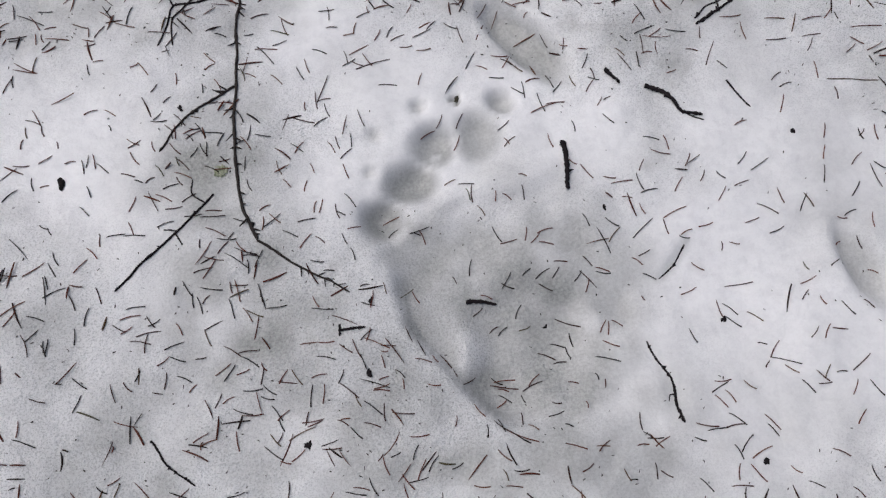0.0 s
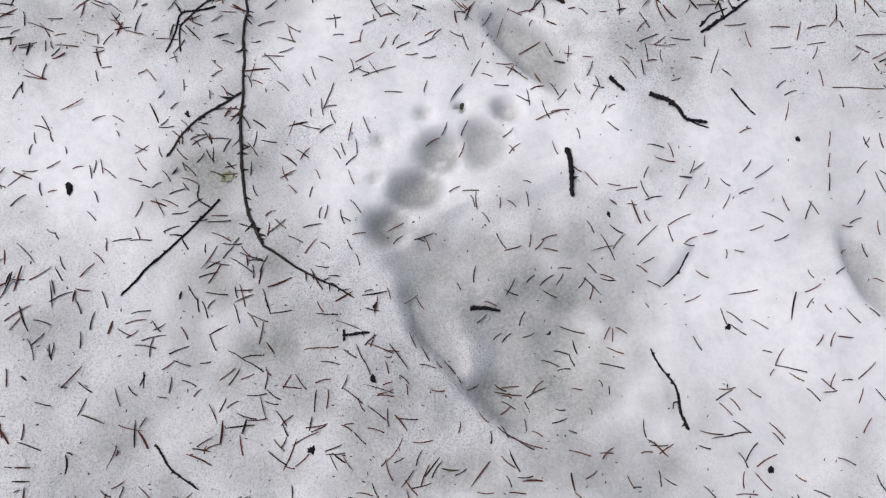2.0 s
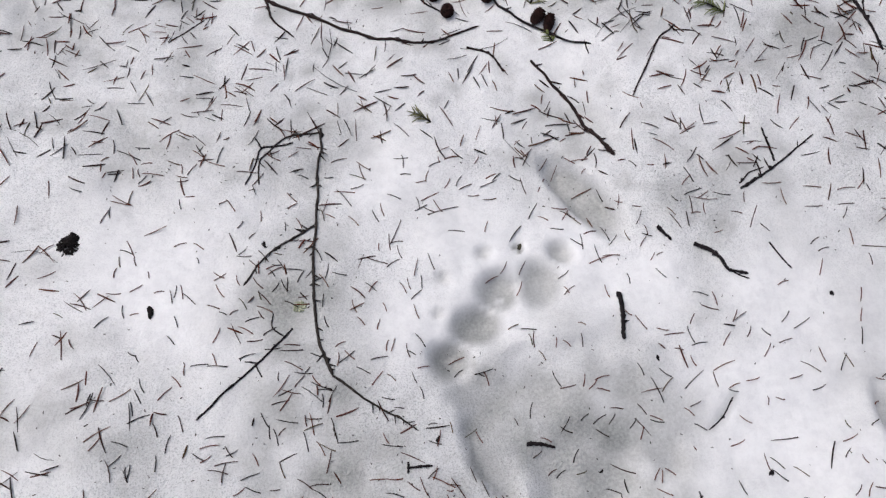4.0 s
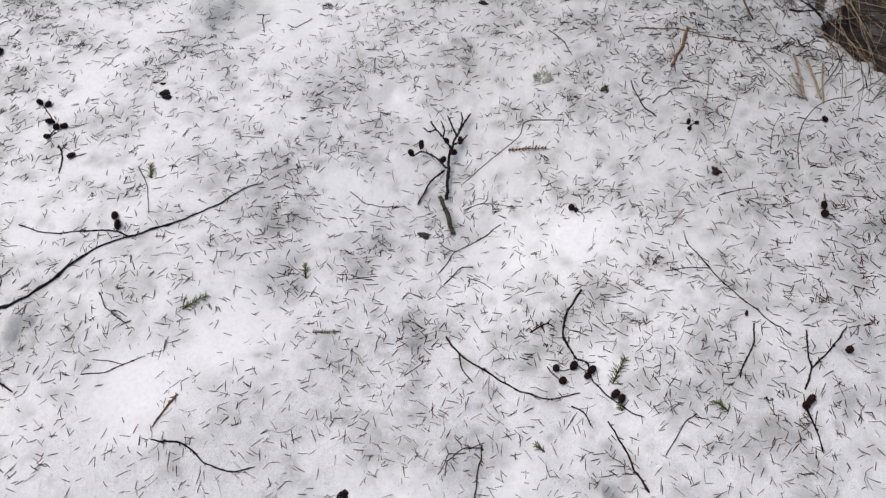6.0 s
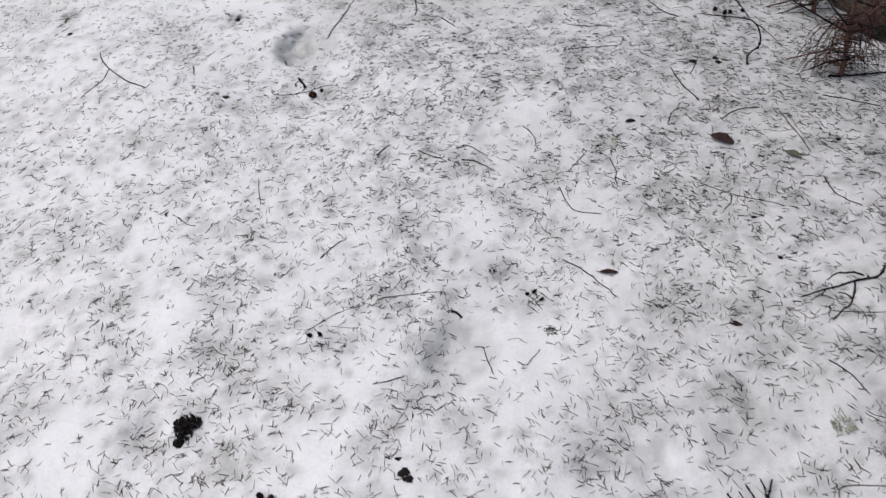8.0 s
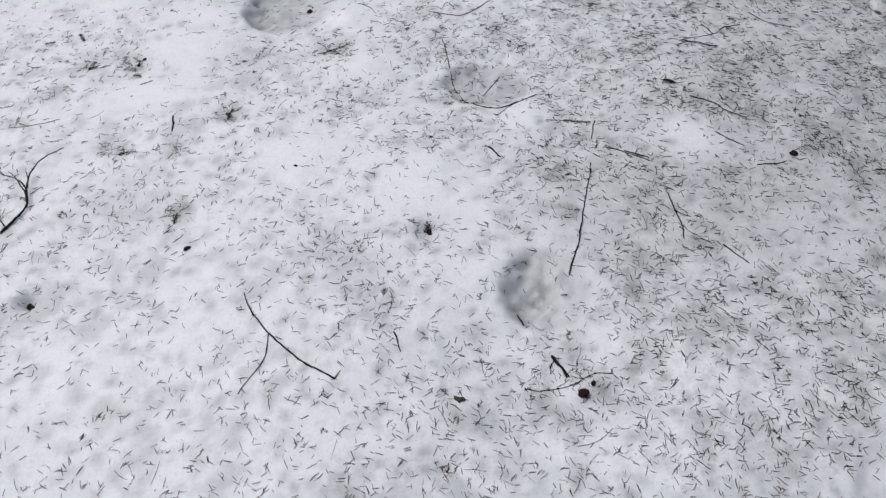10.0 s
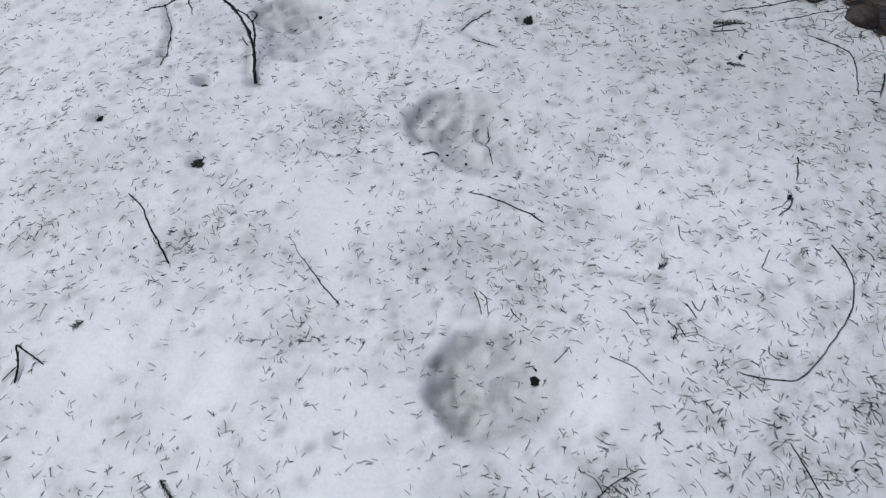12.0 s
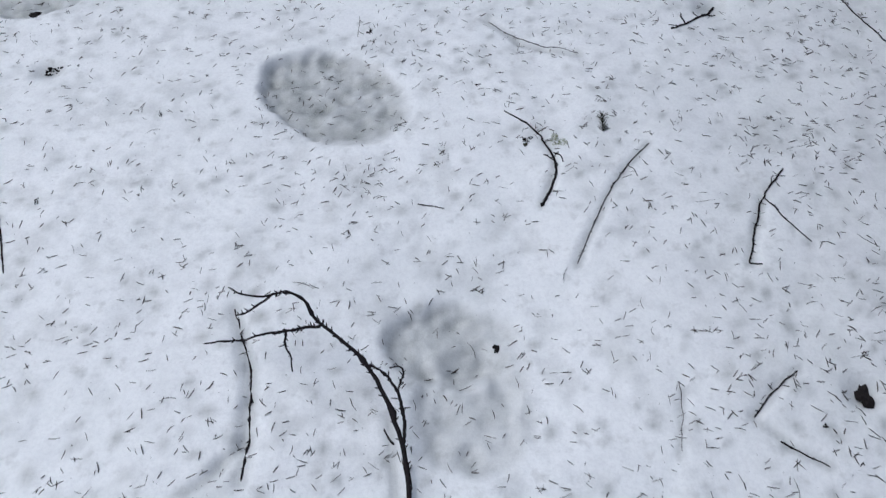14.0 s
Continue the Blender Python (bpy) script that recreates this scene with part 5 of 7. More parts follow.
lay_needles([(325, 320, 133, 13.3), (72, 319, 161, 13.9), (234, 319, 170, 9.1), (235, 319, 32, 10.5), (266, 319, 130, 11.1), (269, 318, 170, 11), (310, 316, 178, 14.3), (322, 316, 0, 13.3), (260, 315, 175, 8.1), (273, 315, 23, 11.6), (347, 314, 123, 13.9), (179, 314, 174, 10.2), (168, 313, 106, 7.7), (297, 312, 152, 8.1), (346, 309, 118, 10), (152, 309, 166, 10.8), (221, 308, 24, 9.2), (403, 307, 45, 11.8), (172, 305, 166, 10.8), (326, 304, 42, 14.3), (319, 300, 107, 10.7), (245, 299, 108, 8.6), (264, 298, 84, 10.4), (334, 297, 19, 16)])
lay_needles([(248, 295, 177, 5.5), (270, 295, 139, 8.7), (211, 295, 128, 11.4), (316, 288, 72, 10.5), (382, 288, 147, 11.6), (328, 285, 120, 14.4), (293, 284, 123, 11.7), (352, 283, 135, 7.9), (315, 279, 170, 14.2), (316, 275, 72, 6.9), (361, 272, 146, 10.2), (399, 272, 100, 10.3), (385, 263, 127, 9.1)])
lay_needles([(-24, 594, 135, 11.3), (-21, 591, 90, 11.0), (-7, 592, 173, 8.1), (-11, 585, 124, 7.2), (11, 580, 59, 11.7), (0, 574, 85, 12.0), (-37, 582, 103, 9.2), (-34, 562, 119, 10.3), (-21, 552, 120, 8.1), (12, 563, 7, 8.1), (-32, 520, 14, 12.4), (-13, 524, 0, 12.0), (5, 497, 45, 11.3), (11, 505, 45, 5.7), (17, 496, 124, 10.8), (34, 510, 79, 10.2), (30, 370, 108, 9.5), (107, 409, 169, 10.2), (104, 406, 169, 5.1), (70, 364, 144, 8.6), (78, 356, 128, 11.4), (91, 338, 45, 5.7), (124, 328, 48, 12.0), (-46, 452, 21, 8.5)])
lay_needles([(-110, 422, 166, 4.1), (-144, 376, 169, 5.1), (-22, 366, 68, 5.4), (-78, 374, 76, 4.1), (244, 659, 139, 10.6), (252, 657, 176, 14.0), (254, 647, 31, 5.8), (230, 609, 139, 10.6), (264, 625, 108, 12.6), (276, 615, 77, 9.2), (276, 614, 146, 7.2), (260, 589, 96, 20.1), (291, 580, 153, 8.9), (338, 628, 108, 15.8), (335, 623, 39, 12.8), (294, 645, 126, 8.6), (309, 642, 171, 6.1)])



# ---- bare ground at the side: dead grass, stones, a shrub ----
def straws(name, places, label, mat, seed, long=0.16, lean=0.5, heading=-60.0, spread=40.0, thick=0.0009):
    g = random.Random(seed)
    verts, faces = [], []
    for x, y in places:
        a = radians(heading + g.gauss(0, spread))
        ln = long * g.uniform(0.45, 1.25)
        rise = lean * g.uniform(0.1, 1.0)
        z = ground_z(x, y)
        d = Vector((math.cos(a), math.sin(a), 0))
        bend = Vector((-d.y, d.x, 0)) * g.uniform(-0.2, 0.2) * ln
        pts = [Vector((x, y, z)), Vector((x, y, z)) + d * ln * 0.35 + Vector((0, 0, rise * ln * 0.5)) + bend * 0.4, Vector((x, y, z)) + d * ln * 0.7 + Vector((0, 0, rise * ln * 0.5)) + bend, Vector((x, y, z + 0.004)) + d * ln + bend * 1.6]
        v, f = tube(pts, thick * g.uniform(0.6, 1.4), thick * 0.4, 4)
        b = len(verts)
        verts += v
        faces += [tuple(q + b for q in face) for face in f]
    return tagged(mesh_ob(name, verts, faces, mat), label, "grass", kind="stuff")


g = random.Random(5)
places = []
while len(places) < 5200:
    y = g.uniform(1.35, 3.4) if g.random() < 0.7 else g.uniform(4.0, 5.7)
    x = float(np.interp(y, BARE_EDGE_Y, BARE_EDGE_X)) + g.uniform(-0.02, 0.75) ** 1.0
    if 0.5 < float(bareness(np.array([x]), np.array([y]))[0]):
        places.append((x, y))
straws("dead_grass", places, "matted brown dead grass on bare soil", grass_mat, 6)
places = [(g.uniform(0.42, 0.78), g.uniform(1.42, 1.75)) for _ in range(9)] + [(g.uniform(0.05, 0.5), g.uniform(2.3, 2.9)) for _ in range(10)]
straws("grass_straws", places, "loose tan grass straws lying on snow", straw_tan, 8, 0.14, 0.1, -65.0, 22.0, 0.0008)


places = []
for _ in range(900):
    y = g.uniform(1.35, 3.3) if g.random() < 0.7 else g.uniform(4.2, 5.7)
    places.append((float(np.interp(y, BARE_EDGE_Y, BARE_EDGE_X)) + g.uniform(-0.11, 0.06), y))
straws("edge_straws", places, "short dark grass stems lying over the snow edge", grass_mat, 9, 0.06, 0.25, -70.0, 60.0, 0.0010)
places = [(float(np.interp(y, BARE_EDGE_Y, BARE_EDGE_X)) + g.uniform(-0.03, 0.16), y) for y in (g.uniform(1.6, 2.0) for _ in range(45))]
straws("hanging_straws", places, "thin pale tan grass straws hanging over the edge", straw_tan, 10, 0.30, 0.35, -80.0, 16.0, 0.0009)
places = [(float(np.interp(y, BARE_EDGE_Y, BARE_EDGE_X)) + g.uniform(-0.03, 0.42), y) for y in (g.uniform(1.9, 2.8) for _ in range(130))]
straws("bank_straws", places, "long pale tan grass straws lying over bare soil", straw_tan, 14, 0.22, 0.4, -30.0, 70.0, 0.0013)


def stone(x, y, size, squash, label):
    b = bmesh.new()
    bmesh.ops.create_icosphere(b, subdivisions=4, radius=size)
    for v in b.verts:
        v.co *= 1 + 0.18 * noise.noise(v.co * (1.4 / size)) + 0.05 * noise.noise(v.co * (5 / size))
        v.co.z *= squash
    d = bpy.data.meshes.new("stone")
    b.to_mesh(d)
    b.free()
    d.polygons.foreach_set("use_smooth", np.ones(len(d.polygons), bool))
    d.materials.append(stone_mat)
    ob = new("stone", d)
    ob.location = (x, y, ground_z(x, y) + size * squash * 0.15)
    return tagged(ob, label, "stone", "stones at the snow edge")


stone(0.871, 1.925, 0.035, 0.5, "grey stone in the bare soil under dead grass")
stone(-0.52, 4.97, 0.045, 0.7, "rounded brown-grey stone at the snow edge")
stone(-0.6, 5.13, 0.05, 0.8, "dark stone at the snow edge")


def shrub(x, y, tall, stems, label, seed, spread=1.0):
    """A small leafless shrub: one upright stem and many thin drooping shoots."""
    r = random.Random(seed)
    root = new("bare_shrub")
    root.location = (x, y, ground_z(x, y) - 0.005)
    tagged(root, label, "shrub")
    v, f = tube(spline([(0, 0, 0), (-0.012, 0.01, tall * 0.2), (-0.034, 0.012, tall * 0.5), (-0.085, 0.03, tall)], 6), 0.0072, 0.0042, 8, 0.3, seed)
    mesh_ob("stem", v, f, shrub_brown, root)
    for k, (h, dx, dy, dz) in enumerate(((0.20, -0.12, 0.05, -0.06), (0.30, -0.15, 0.10, 0.06), (0.16, 0.10, 0.02, -0.03), (0.34, -0.05, 0.16, 0.05), (0.26, 0.12, 0.10, 0.04), (0.12, -0.10, 0.0, -0.03))):
        at = Vector((-0.19 * h * tall, 0.02 * h, h * tall))
        d = Vector((dx, dy, dz))
        bow = Vector((-dy, dx, 0.05)) * r.uniform(-0.2, 0.2)
        v, f = tube(spline([tuple(at), tuple(at + d * 0.35 + bow), tuple(at + d * 0.7 + bow * 0.3), tuple(at + d)], 6), 0.0024, 0.0012, 6, 0.5, seed * 9 + k)
        mesh_ob("limb", v, f, bark if k % 2 else shrub_brown, root)
    for k in range(stems):
        a = r.uniform(-0.12, math.pi + 0.12)
        low = r.uniform(0.06, 0.42) * tall
        reach = spread * r.uniform(0.03, 0.12)
        d = Vector((math.cos(a), math.sin(a), 0))
        wig = lambda: Vector((r.gauss(0, 0.010), r.gauss(0, 0.005), r.gauss(0, 0.006)))
        at = Vector((-0.15 * low, 0.02 * low, low))
        end = d * reach * 1.1 + wig()
        end.z = 0.004 if r.random() < 0.7 else low * r.uniform(0.3, 1.1)
        pts = spline([tuple(at), tuple(at * 0.96 + d * reach * 0.4 + wig()), tuple(at * 0.55 + d * reach * 0.85 + Vector((0, 0, end.z * 0.45)) + wig()), tuple(end)], 4)
        v, f = tube(pts, 0.0012, 0.0006, 5, 0.5, seed + k)
        mesh_ob("shoot", v, f, shrub_brown if k % 3 else bark, root)
    return root


shrub(0.499, 2.525, 0.45, 120, "small leafless brown shrub at the edge of the snow", 3)
shrub(0.534, 2.855, 0.30, 70, "low leafless brown shrub behind the first one", 13, 1.15)
shrub(0.656, 2.722, 0.34, 60, "tangled brown shoots over bare soil and grass", 23, 1.1)

# ---- twigs, cones, tips and flakes, from the first print to the last ----
# around the deep print
twig([(0.036, 0.716), (0.032, 0.69), (0.028, 0.653), (0.025, 0.625), (0.02, 0.585), (0.019, 0.555), (0.023, 0.519), (0.029, 0.498)], 0.8, 0.95, "long dark forked twig lying along the snow beside a paw print", branches=[([(0.034, 0.712), (0.008, 0.708), (-0.009, 0.693), (-0.017, 0.685), (-0.018, 0.665)], 0.7, 0.5), ([(0.024, 0.624), (0.006, 0.613), (-0.013, 0.6), (-0.033, 0.577)], 0.8, 0.6), ([(0.029, 0.498), (0.059, 0.473), (0.087, 0.45)], 0.8, 0.5)], mat=bark_grey)
twig([(0.002, 0.538), (-0.014, 0.522), (-0.043, 0.499), (-0.07, 0.478)], 0.62, 0.7, "thin dark twig with frayed bark", branches=[([(-0.004, 0.532), (-0.013, 0.541), (-0.012, 0.552)], 0.5, 0.35), ([(-0.024, 0.514), (-0.034, 0.516)], 0.45, 0.35), ([(-0.026, 0.512), (-0.022, 0.503)], 0.45, 0.35)])
twig([(0.012, 0.702), (-0.003, 0.699), (-0.014, 0.697), (-0.02, 0.683), (-0.029, 0.666)], 0.682, 0.496, "small crooked twig lying on snow", branches=[([(-0.014, 0.697), (-0.016, 0.703), (-0.019, 0.709)], 0.496, 0.372)])
twig([(0.257, 0.535), (0.257, 0.525), (0.254, 0.512), (0.252, 0.497)], 1.615, 1.19, "short thick stick of dark reddish bark beside the print")
twig([(0.327, 0.567), (0.337, 0.561), (0.346, 0.551), (0.35, 0.543), (0.363, 0.536)], 1.445, 0.765, "short knobbly dark twig with split end", branches=[([(0.349, 0.542), (0.356, 0.536), (0.363, 0.532)], 0.595, 0.425)])
twig([(0.301, 0.586), (0.304, 0.58), (0.309, 0.572)], 1.3, 0.8, "stub of dark twig")
twig([(0.378, 0.609), (0.403, 0.621), (0.43, 0.635), (0.452, 0.649)], 0.9, 0.5, "thin dark twig with one side shoot", branches=[([(0.413, 0.63), (0.412, 0.646), (0.411, 0.662)], 0.8, 0.6)])
twig([(0.165, 0.431), (0.175, 0.43), (0.186, 0.426)], 1.275, 0.765, "stub of dark twig in the print")
twig([(0.281, 0.381), (0.284, 0.368), (0.289, 0.351), (0.288, 0.336), (0.29, 0.324)], 0.434, 0.868, "thin twig half sunk in the snow", branches=[([(0.289, 0.343), (0.286, 0.343), (0.284, 0.339)], 0.372, 0.248)])
twig([(-0.054, 0.375), (-0.047, 0.364), (-0.039, 0.353), (-0.028, 0.342)], 0.62, 0.434, "thin bent twig on snow")
twig([(0.076, 0.425), (0.085, 0.425), (0.094, 0.424)], 0.744, 0.62, "piece of dark twig", branches=[([(0.077, 0.429), (0.076, 0.421)], 0.62, 0.558)])
twig([(0.388, 0.56), (0.394, 0.547), (0.4, 0.536)], 0.558, 0.372, "thin reddish twig on snow")
twig([(0.462, 0.547), (0.479, 0.543), (0.498, 0.538)], 0.372, 0.31, "straight dry stem on snow", name="dry_straw", mat=straw)
twig([(0.325, 0.443), (0.313, 0.43), (0.301, 0.422)], 0.558, 0.434, "thin twig sunk in snow", sink=1)
twig([(0.378, 0.614), (0.39, 0.621), (0.403, 0.626)], 0.62, 0.372, "dark twig end lying on snow")
# past the print
twig([(-0.029, 0.904), (-0.005, 0.87), (0.036, 0.842), (0.08, 0.813), (0.116, 0.8), (0.147, 0.797), (0.189, 0.807)], 1.44, 0.68, "long bowed dark twig with a side shoot", branches=[([(-0.005, 0.868), (0.002, 0.839), (0.019, 0.817)], 1, 0.6)], mat=bark_brown)
twig([(0.2, 0.998), (0.185, 0.971), (0.171, 0.944), (0.167, 0.92), (0.17, 0.898), (0.178, 0.882), (0.186, 0.866), (0.2, 0.857), (0.207, 0.838), (0.223, 0.81), (0.239, 0.795), (0.263, 0.779), (0.285, 0.768)], 1.6, 0.7, "alder twig with small dark cones lying on snow", branches=[([(0.178, 0.848), (0.166, 0.844), (0.152, 0.847)], 0.7, 0.6), ([(0.138, 0.852), (0.15, 0.836), (0.162, 0.826)], 0.7, 0.6)], cones=[(0.152, 0.847), (0.162, 0.826), (0.18, 0.851), (0.208, 0.844), (0.201, 0.834), (0.243, 0.805), (0.252, 0.797)], name="alder_twig")
twig([(0.229, 0.762), (0.251, 0.722), (0.268, 0.684), (0.282, 0.656)], 0.935, 1.44, "dark twig thickening to its broken end", mat=bark_brown)
twig([(0.174, 0.785), (0.193, 0.774), (0.203, 0.754)], 0.85, 0.68, "short curved twig on snow", mat=bark_brown)
twig([(0.363, 0.776), (0.343, 0.76), (0.322, 0.729), (0.31, 0.71)], 0.765, 0.51, "thin curved twig on snow", mat=bark_brown)
twig([(0.471, 0.929), (0.464, 0.892), (0.44, 0.849), (0.435, 0.834)], 1.1, 0.85, "short dark twig on snow", mat=bark_brown)
twig([(0.53, 0.818), (0.546, 0.853), (0.543, 0.877), (0.551, 0.919)], 1.27, 0.85, "forked dark twig on snow", branches=[([(0.546, 0.853), (0.579, 0.884), (0.616, 0.927)], 1.2, 0.8)], mat=bark_brown)
twig([(0.526, 0.791), (0.53, 0.779), (0.534, 0.758), (0.539, 0.721)], 1.4, 0.7, "alder twig with a pair of dark cones", branches=[([(0.542, 0.785), (0.534, 0.758)], 0.7, 0.5)], cones=[(0.534, 0.801), (0.526, 0.792)], name="alder_twig")
twig([(0.384, 1.116), (0.391, 1.08), (0.416, 1.034), (0.452, 0.982), (0.488, 0.943), (0.526, 0.908)], 0.637, 0.85, "long straight twig with side shoot", branches=[([(0.416, 1.034), (0.383, 1.034), (0.343, 1.031)], 0.8, 0.5)], mat=bark_brown)
twig([(0.191, 1.176), (0.205, 1.168), (0.212, 1.159), (0.212, 1.145)], 0.5, 0.4, "alder cone on a thin stalk", cones=[(0.191, 1.176)], name="alder_twig")
twig([(0.427, 1.362), (0.418, 1.365), (0.405, 1.367)], 0.5, 0.4, "three small alder cones on one stalk", cones=[(0.422, 1.368), (0.437, 1.365), (0.422, 1.352)], name="alder_twig")
twig([(0.636, 1.162), (0.645, 1.153), (0.656, 1.135)], 0.6, 0.5, "pair of dark alder cones on a stalk", cones=[(0.636, 1.172), (0.633, 1.153)], name="alder_twig")
twig([(0.681, 1.376), (0.663, 1.375), (0.645, 1.372)], 0.5, 0.4, "alder cone on a thin stalk", cones=[(0.681, 1.376)], name="alder_twig")
twig([(0.749, 1.44), (0.692, 1.423), (0.65, 1.384), (0.625, 1.333), (0.612, 1.257)], 0.7, 0.6, "thin bowed dry stem", name="dry_straw", mat=straw_grey)
twig([(0.602, 1.389), (0.58, 1.353), (0.565, 1.294)], 0.5, 0.4, "thin dry stem on snow", name="dry_straw", mat=straw_grey)
twig([(0.461, 1.195), (0.494, 1.204), (0.526, 1.213)], 0.595, 0.425, "thin dry twig on snow", mat=bark_brown)
twig([(0.182, 1.381), (0.11, 1.387), (0.095, 1.353), (0.059, 1.319), (0.019, 1.281), (-0.016, 1.246)], 0.8, 0.6, "long thin dry stem", name="dry_straw", mat=straw_grey)
twig([(-0.028, 1.131, 0), (-0.037, 1.157, 0.008), (-0.046, 1.181, 0.014), (-0.056, 1.205, 0.02)], 3.6, 3, "mossy broken stub of a stem leaning out of the snow", name="broken_branch", mat=bark_lichen)
twig([(-0.045, 1.207, 0.006), (-0.044, 1.25, 0.01), (-0.043, 1.289, 0.012), (-0.04, 1.315, 0.014), (-0.03, 1.344, 0.015), (-0.018, 1.374, 0.014), (-0.004, 1.401, 0.01)], 2.6, 1.3, "dead alder top with fine crooked twigs and cones", branches=[([(-0.04, 1.315, 0.014), (-0.057, 1.341, 0.015), (-0.073, 1.361, 0.014), (-0.085, 1.379, 0.012)], 1.8, 1.2), ([(-0.03, 1.344, 0.015), (-0.04, 1.367, 0.015), (-0.051, 1.393, 0.013)], 1.7, 1.1), ([(-0.073, 1.361, 0.014), (-0.087, 1.354, 0.013), (-0.098, 1.364, 0.011)], 1.4, 1), ([(-0.048, 1.275, 0.011), (-0.071, 1.297, 0.012), (-0.096, 1.309, 0.011), (-0.116, 1.299, 0.009)], 1.8, 1.2), ([(-0.052, 1.27, 0.01), (-0.07, 1.254, 0.008), (-0.083, 1.234, 0.005), (-0.092, 1.213, 0.003), (-0.1, 1.194, 0.001)], 1.7, 1.1), ([(-0.025, 1.358, 0.015), (-0.021, 1.38, 0.015), (-0.024, 1.403, 0.013)], 1.4, 1), ([(-0.036, 1.326, 0.014), (-0.02, 1.335, 0.013), (-0.008, 1.35, 0.011)], 1.4, 1), ([(-0.057, 1.341, 0.015), (-0.056, 1.363, 0.015), (-0.064, 1.382, 0.014)], 1.3, 0.9)], cones=[(-0.119, 1.301), (-0.1, 1.322), (-0.055, 1.29), (-0.036, 1.308), (-0.023, 1.334), (-0.05, 1.333)], name="alder_sapling")
bud_cluster(-0.081, 1.123, 9, 20, "mossy bud cluster on snow")
twig([(0.061, 1.154), (0.049, 1.145), (0.034, 1.13), (0.008, 1.111), (-0.023, 1.089), (-0.039, 1.057), (-0.051, 1.036)], 0.85, 0.51, "thin grey bent twig on snow", branches=[([(-0.022, 1.092), (-0.037, 1.096), (-0.053, 1.111)], 0.7, 0.5)], mat=bark_brown)
twig([(-0.23, 1.208), (-0.206, 1.188), (-0.176, 1.181), (-0.133, 1.183)], 0.68, 0.51, "thin bent twig on snow", mat=bark_brown)
twig([(-0.207, 1.008), (-0.186, 1.015), (-0.158, 1.021)], 0.6, 0.5, "short straight dry stem on snow", name="dry_straw", mat=straw_grey)
twig([(-0.039, 1.013), (-0.024, 1.035), (-0.008, 1.053), (0.013, 1.056)], 0.85, 0.51, "thin crooked twig on snow", branches=[([(0.001, 1.033), (0.026, 1.02), (0.048, 1.005)], 0.7, 0.5)], mat=bark_brown)
twig([(-0.011, 1.189), (0.021, 1.202), (0.054, 1.198), (0.102, 1.19)], 0.68, 0.425, "thin crooked dead sprig stem", branches=[([(0.023, 1.2), (0.034, 1.212), (0.036, 1.23)], 0.6, 0.5)], mat=bark_brown)
twig([(-0.87, 0.872), (-0.81, 0.898), (-0.765, 0.911), (-0.717, 0.948), (-0.687, 0.995), (-0.643, 1.035), (-0.579, 1.067), (-0.524, 1.096), (-0.469, 1.134), (-0.425, 1.182), (-0.391, 1.201)], 2, 0.6, "long dark alder branch lying over the snow", branches=[([(-0.602, 1.056), (-0.636, 1.064), (-0.683, 1.061), (-0.744, 1.054), (-0.808, 1.069)], 1.3, 0.8), ([(-0.801, 0.901), (-0.796, 0.955), (-0.818, 0.974)], 1.1, 0.6), ([(-0.699, 0.979), (-0.689, 1.005)], 0.8, 0.6)], cones=[(-0.638, 1.095), (-0.627, 1.076)], name="alder_branch")
twig([(-0.634, 1.219), (-0.606, 1.177), (-0.59, 1.137), (-0.58, 1.105)], 0.7, 0.6, "thin dry stem on snow", name="dry_straw", mat=straw_grey)
twig([(-0.879, 1.374), (-0.853, 1.343), (-0.829, 1.311), (-0.832, 1.288)], 0.8, 0.6, "alder catkin twig with four dark cones", cones=[(-0.884, 1.377), (-0.865, 1.372), (-0.843, 1.324), (-0.824, 1.308), (-0.81, 1.312), (-0.833, 1.283)], name="alder_twig")
twig([(-0.805, 1.263), (-0.787, 1.236), (-0.776, 1.189)], 1.27, 1.02, "stub of dark twig", mat=bark_brown)
twig([(-0.767, 1.234), (-0.753, 1.236), (-0.741, 1.243)], 0.8, 0.6, "bit of dark twig with a cone", cones=[(-0.767, 1.234)], name="alder_twig")
twig([(-0.464, 0.693), (-0.422, 0.689), (-0.397, 0.68), (-0.371, 0.661), (-0.34, 0.652), (-0.318, 0.655), (-0.299, 0.661)], 1, 0.7, "thin bowed twig on snow")
twig([(-0.604, 0.792), (-0.566, 0.8), (-0.544, 0.814), (-0.513, 0.831)], 0.765, 0.51, "thin forked twig on snow", branches=[([(-0.544, 0.814), (-0.567, 0.818), (-0.595, 0.818)], 0.6, 0.5)], mat=bark_brown)
twig([(-0.442, 0.767), (-0.455, 0.743), (-0.468, 0.711)], 1.6, 0.9, "tan strip of bark lying on snow", mat=bark_tan)
twig([(-0.093, 0.823), (-0.078, 0.837), (-0.063, 0.852)], 0.51, 0.425, "thin twig lying on snow", mat=bark_brown)
twig([(-0.467, 1.311), (-0.439, 1.31), (-0.41, 1.311)], 0.5, 0.5, "short dry stem on snow", name="dry_straw", mat=straw_grey)
twig([(-0.306, 1.931), (-0.25, 1.88), (-0.202, 1.813)], 1, 0.8, "thin dark twig on snow")
twig([(-0.705, 1.826), (-0.644, 1.838), (-0.573, 1.847)], 0.8, 0.7, "straight grey stem on snow", branches=[([(-0.572, 1.85), (-0.559, 1.79)], 0.5, 0.5)], name="dry_straw", mat=straw_grey)
twig([(-0.86, 1.726), (-0.793, 1.786), (-0.741, 1.809)], 0.5, 0.5, "two alder cones on a thin stem", cones=[(-0.845, 1.722), (-0.824, 1.724)], name="alder_twig")
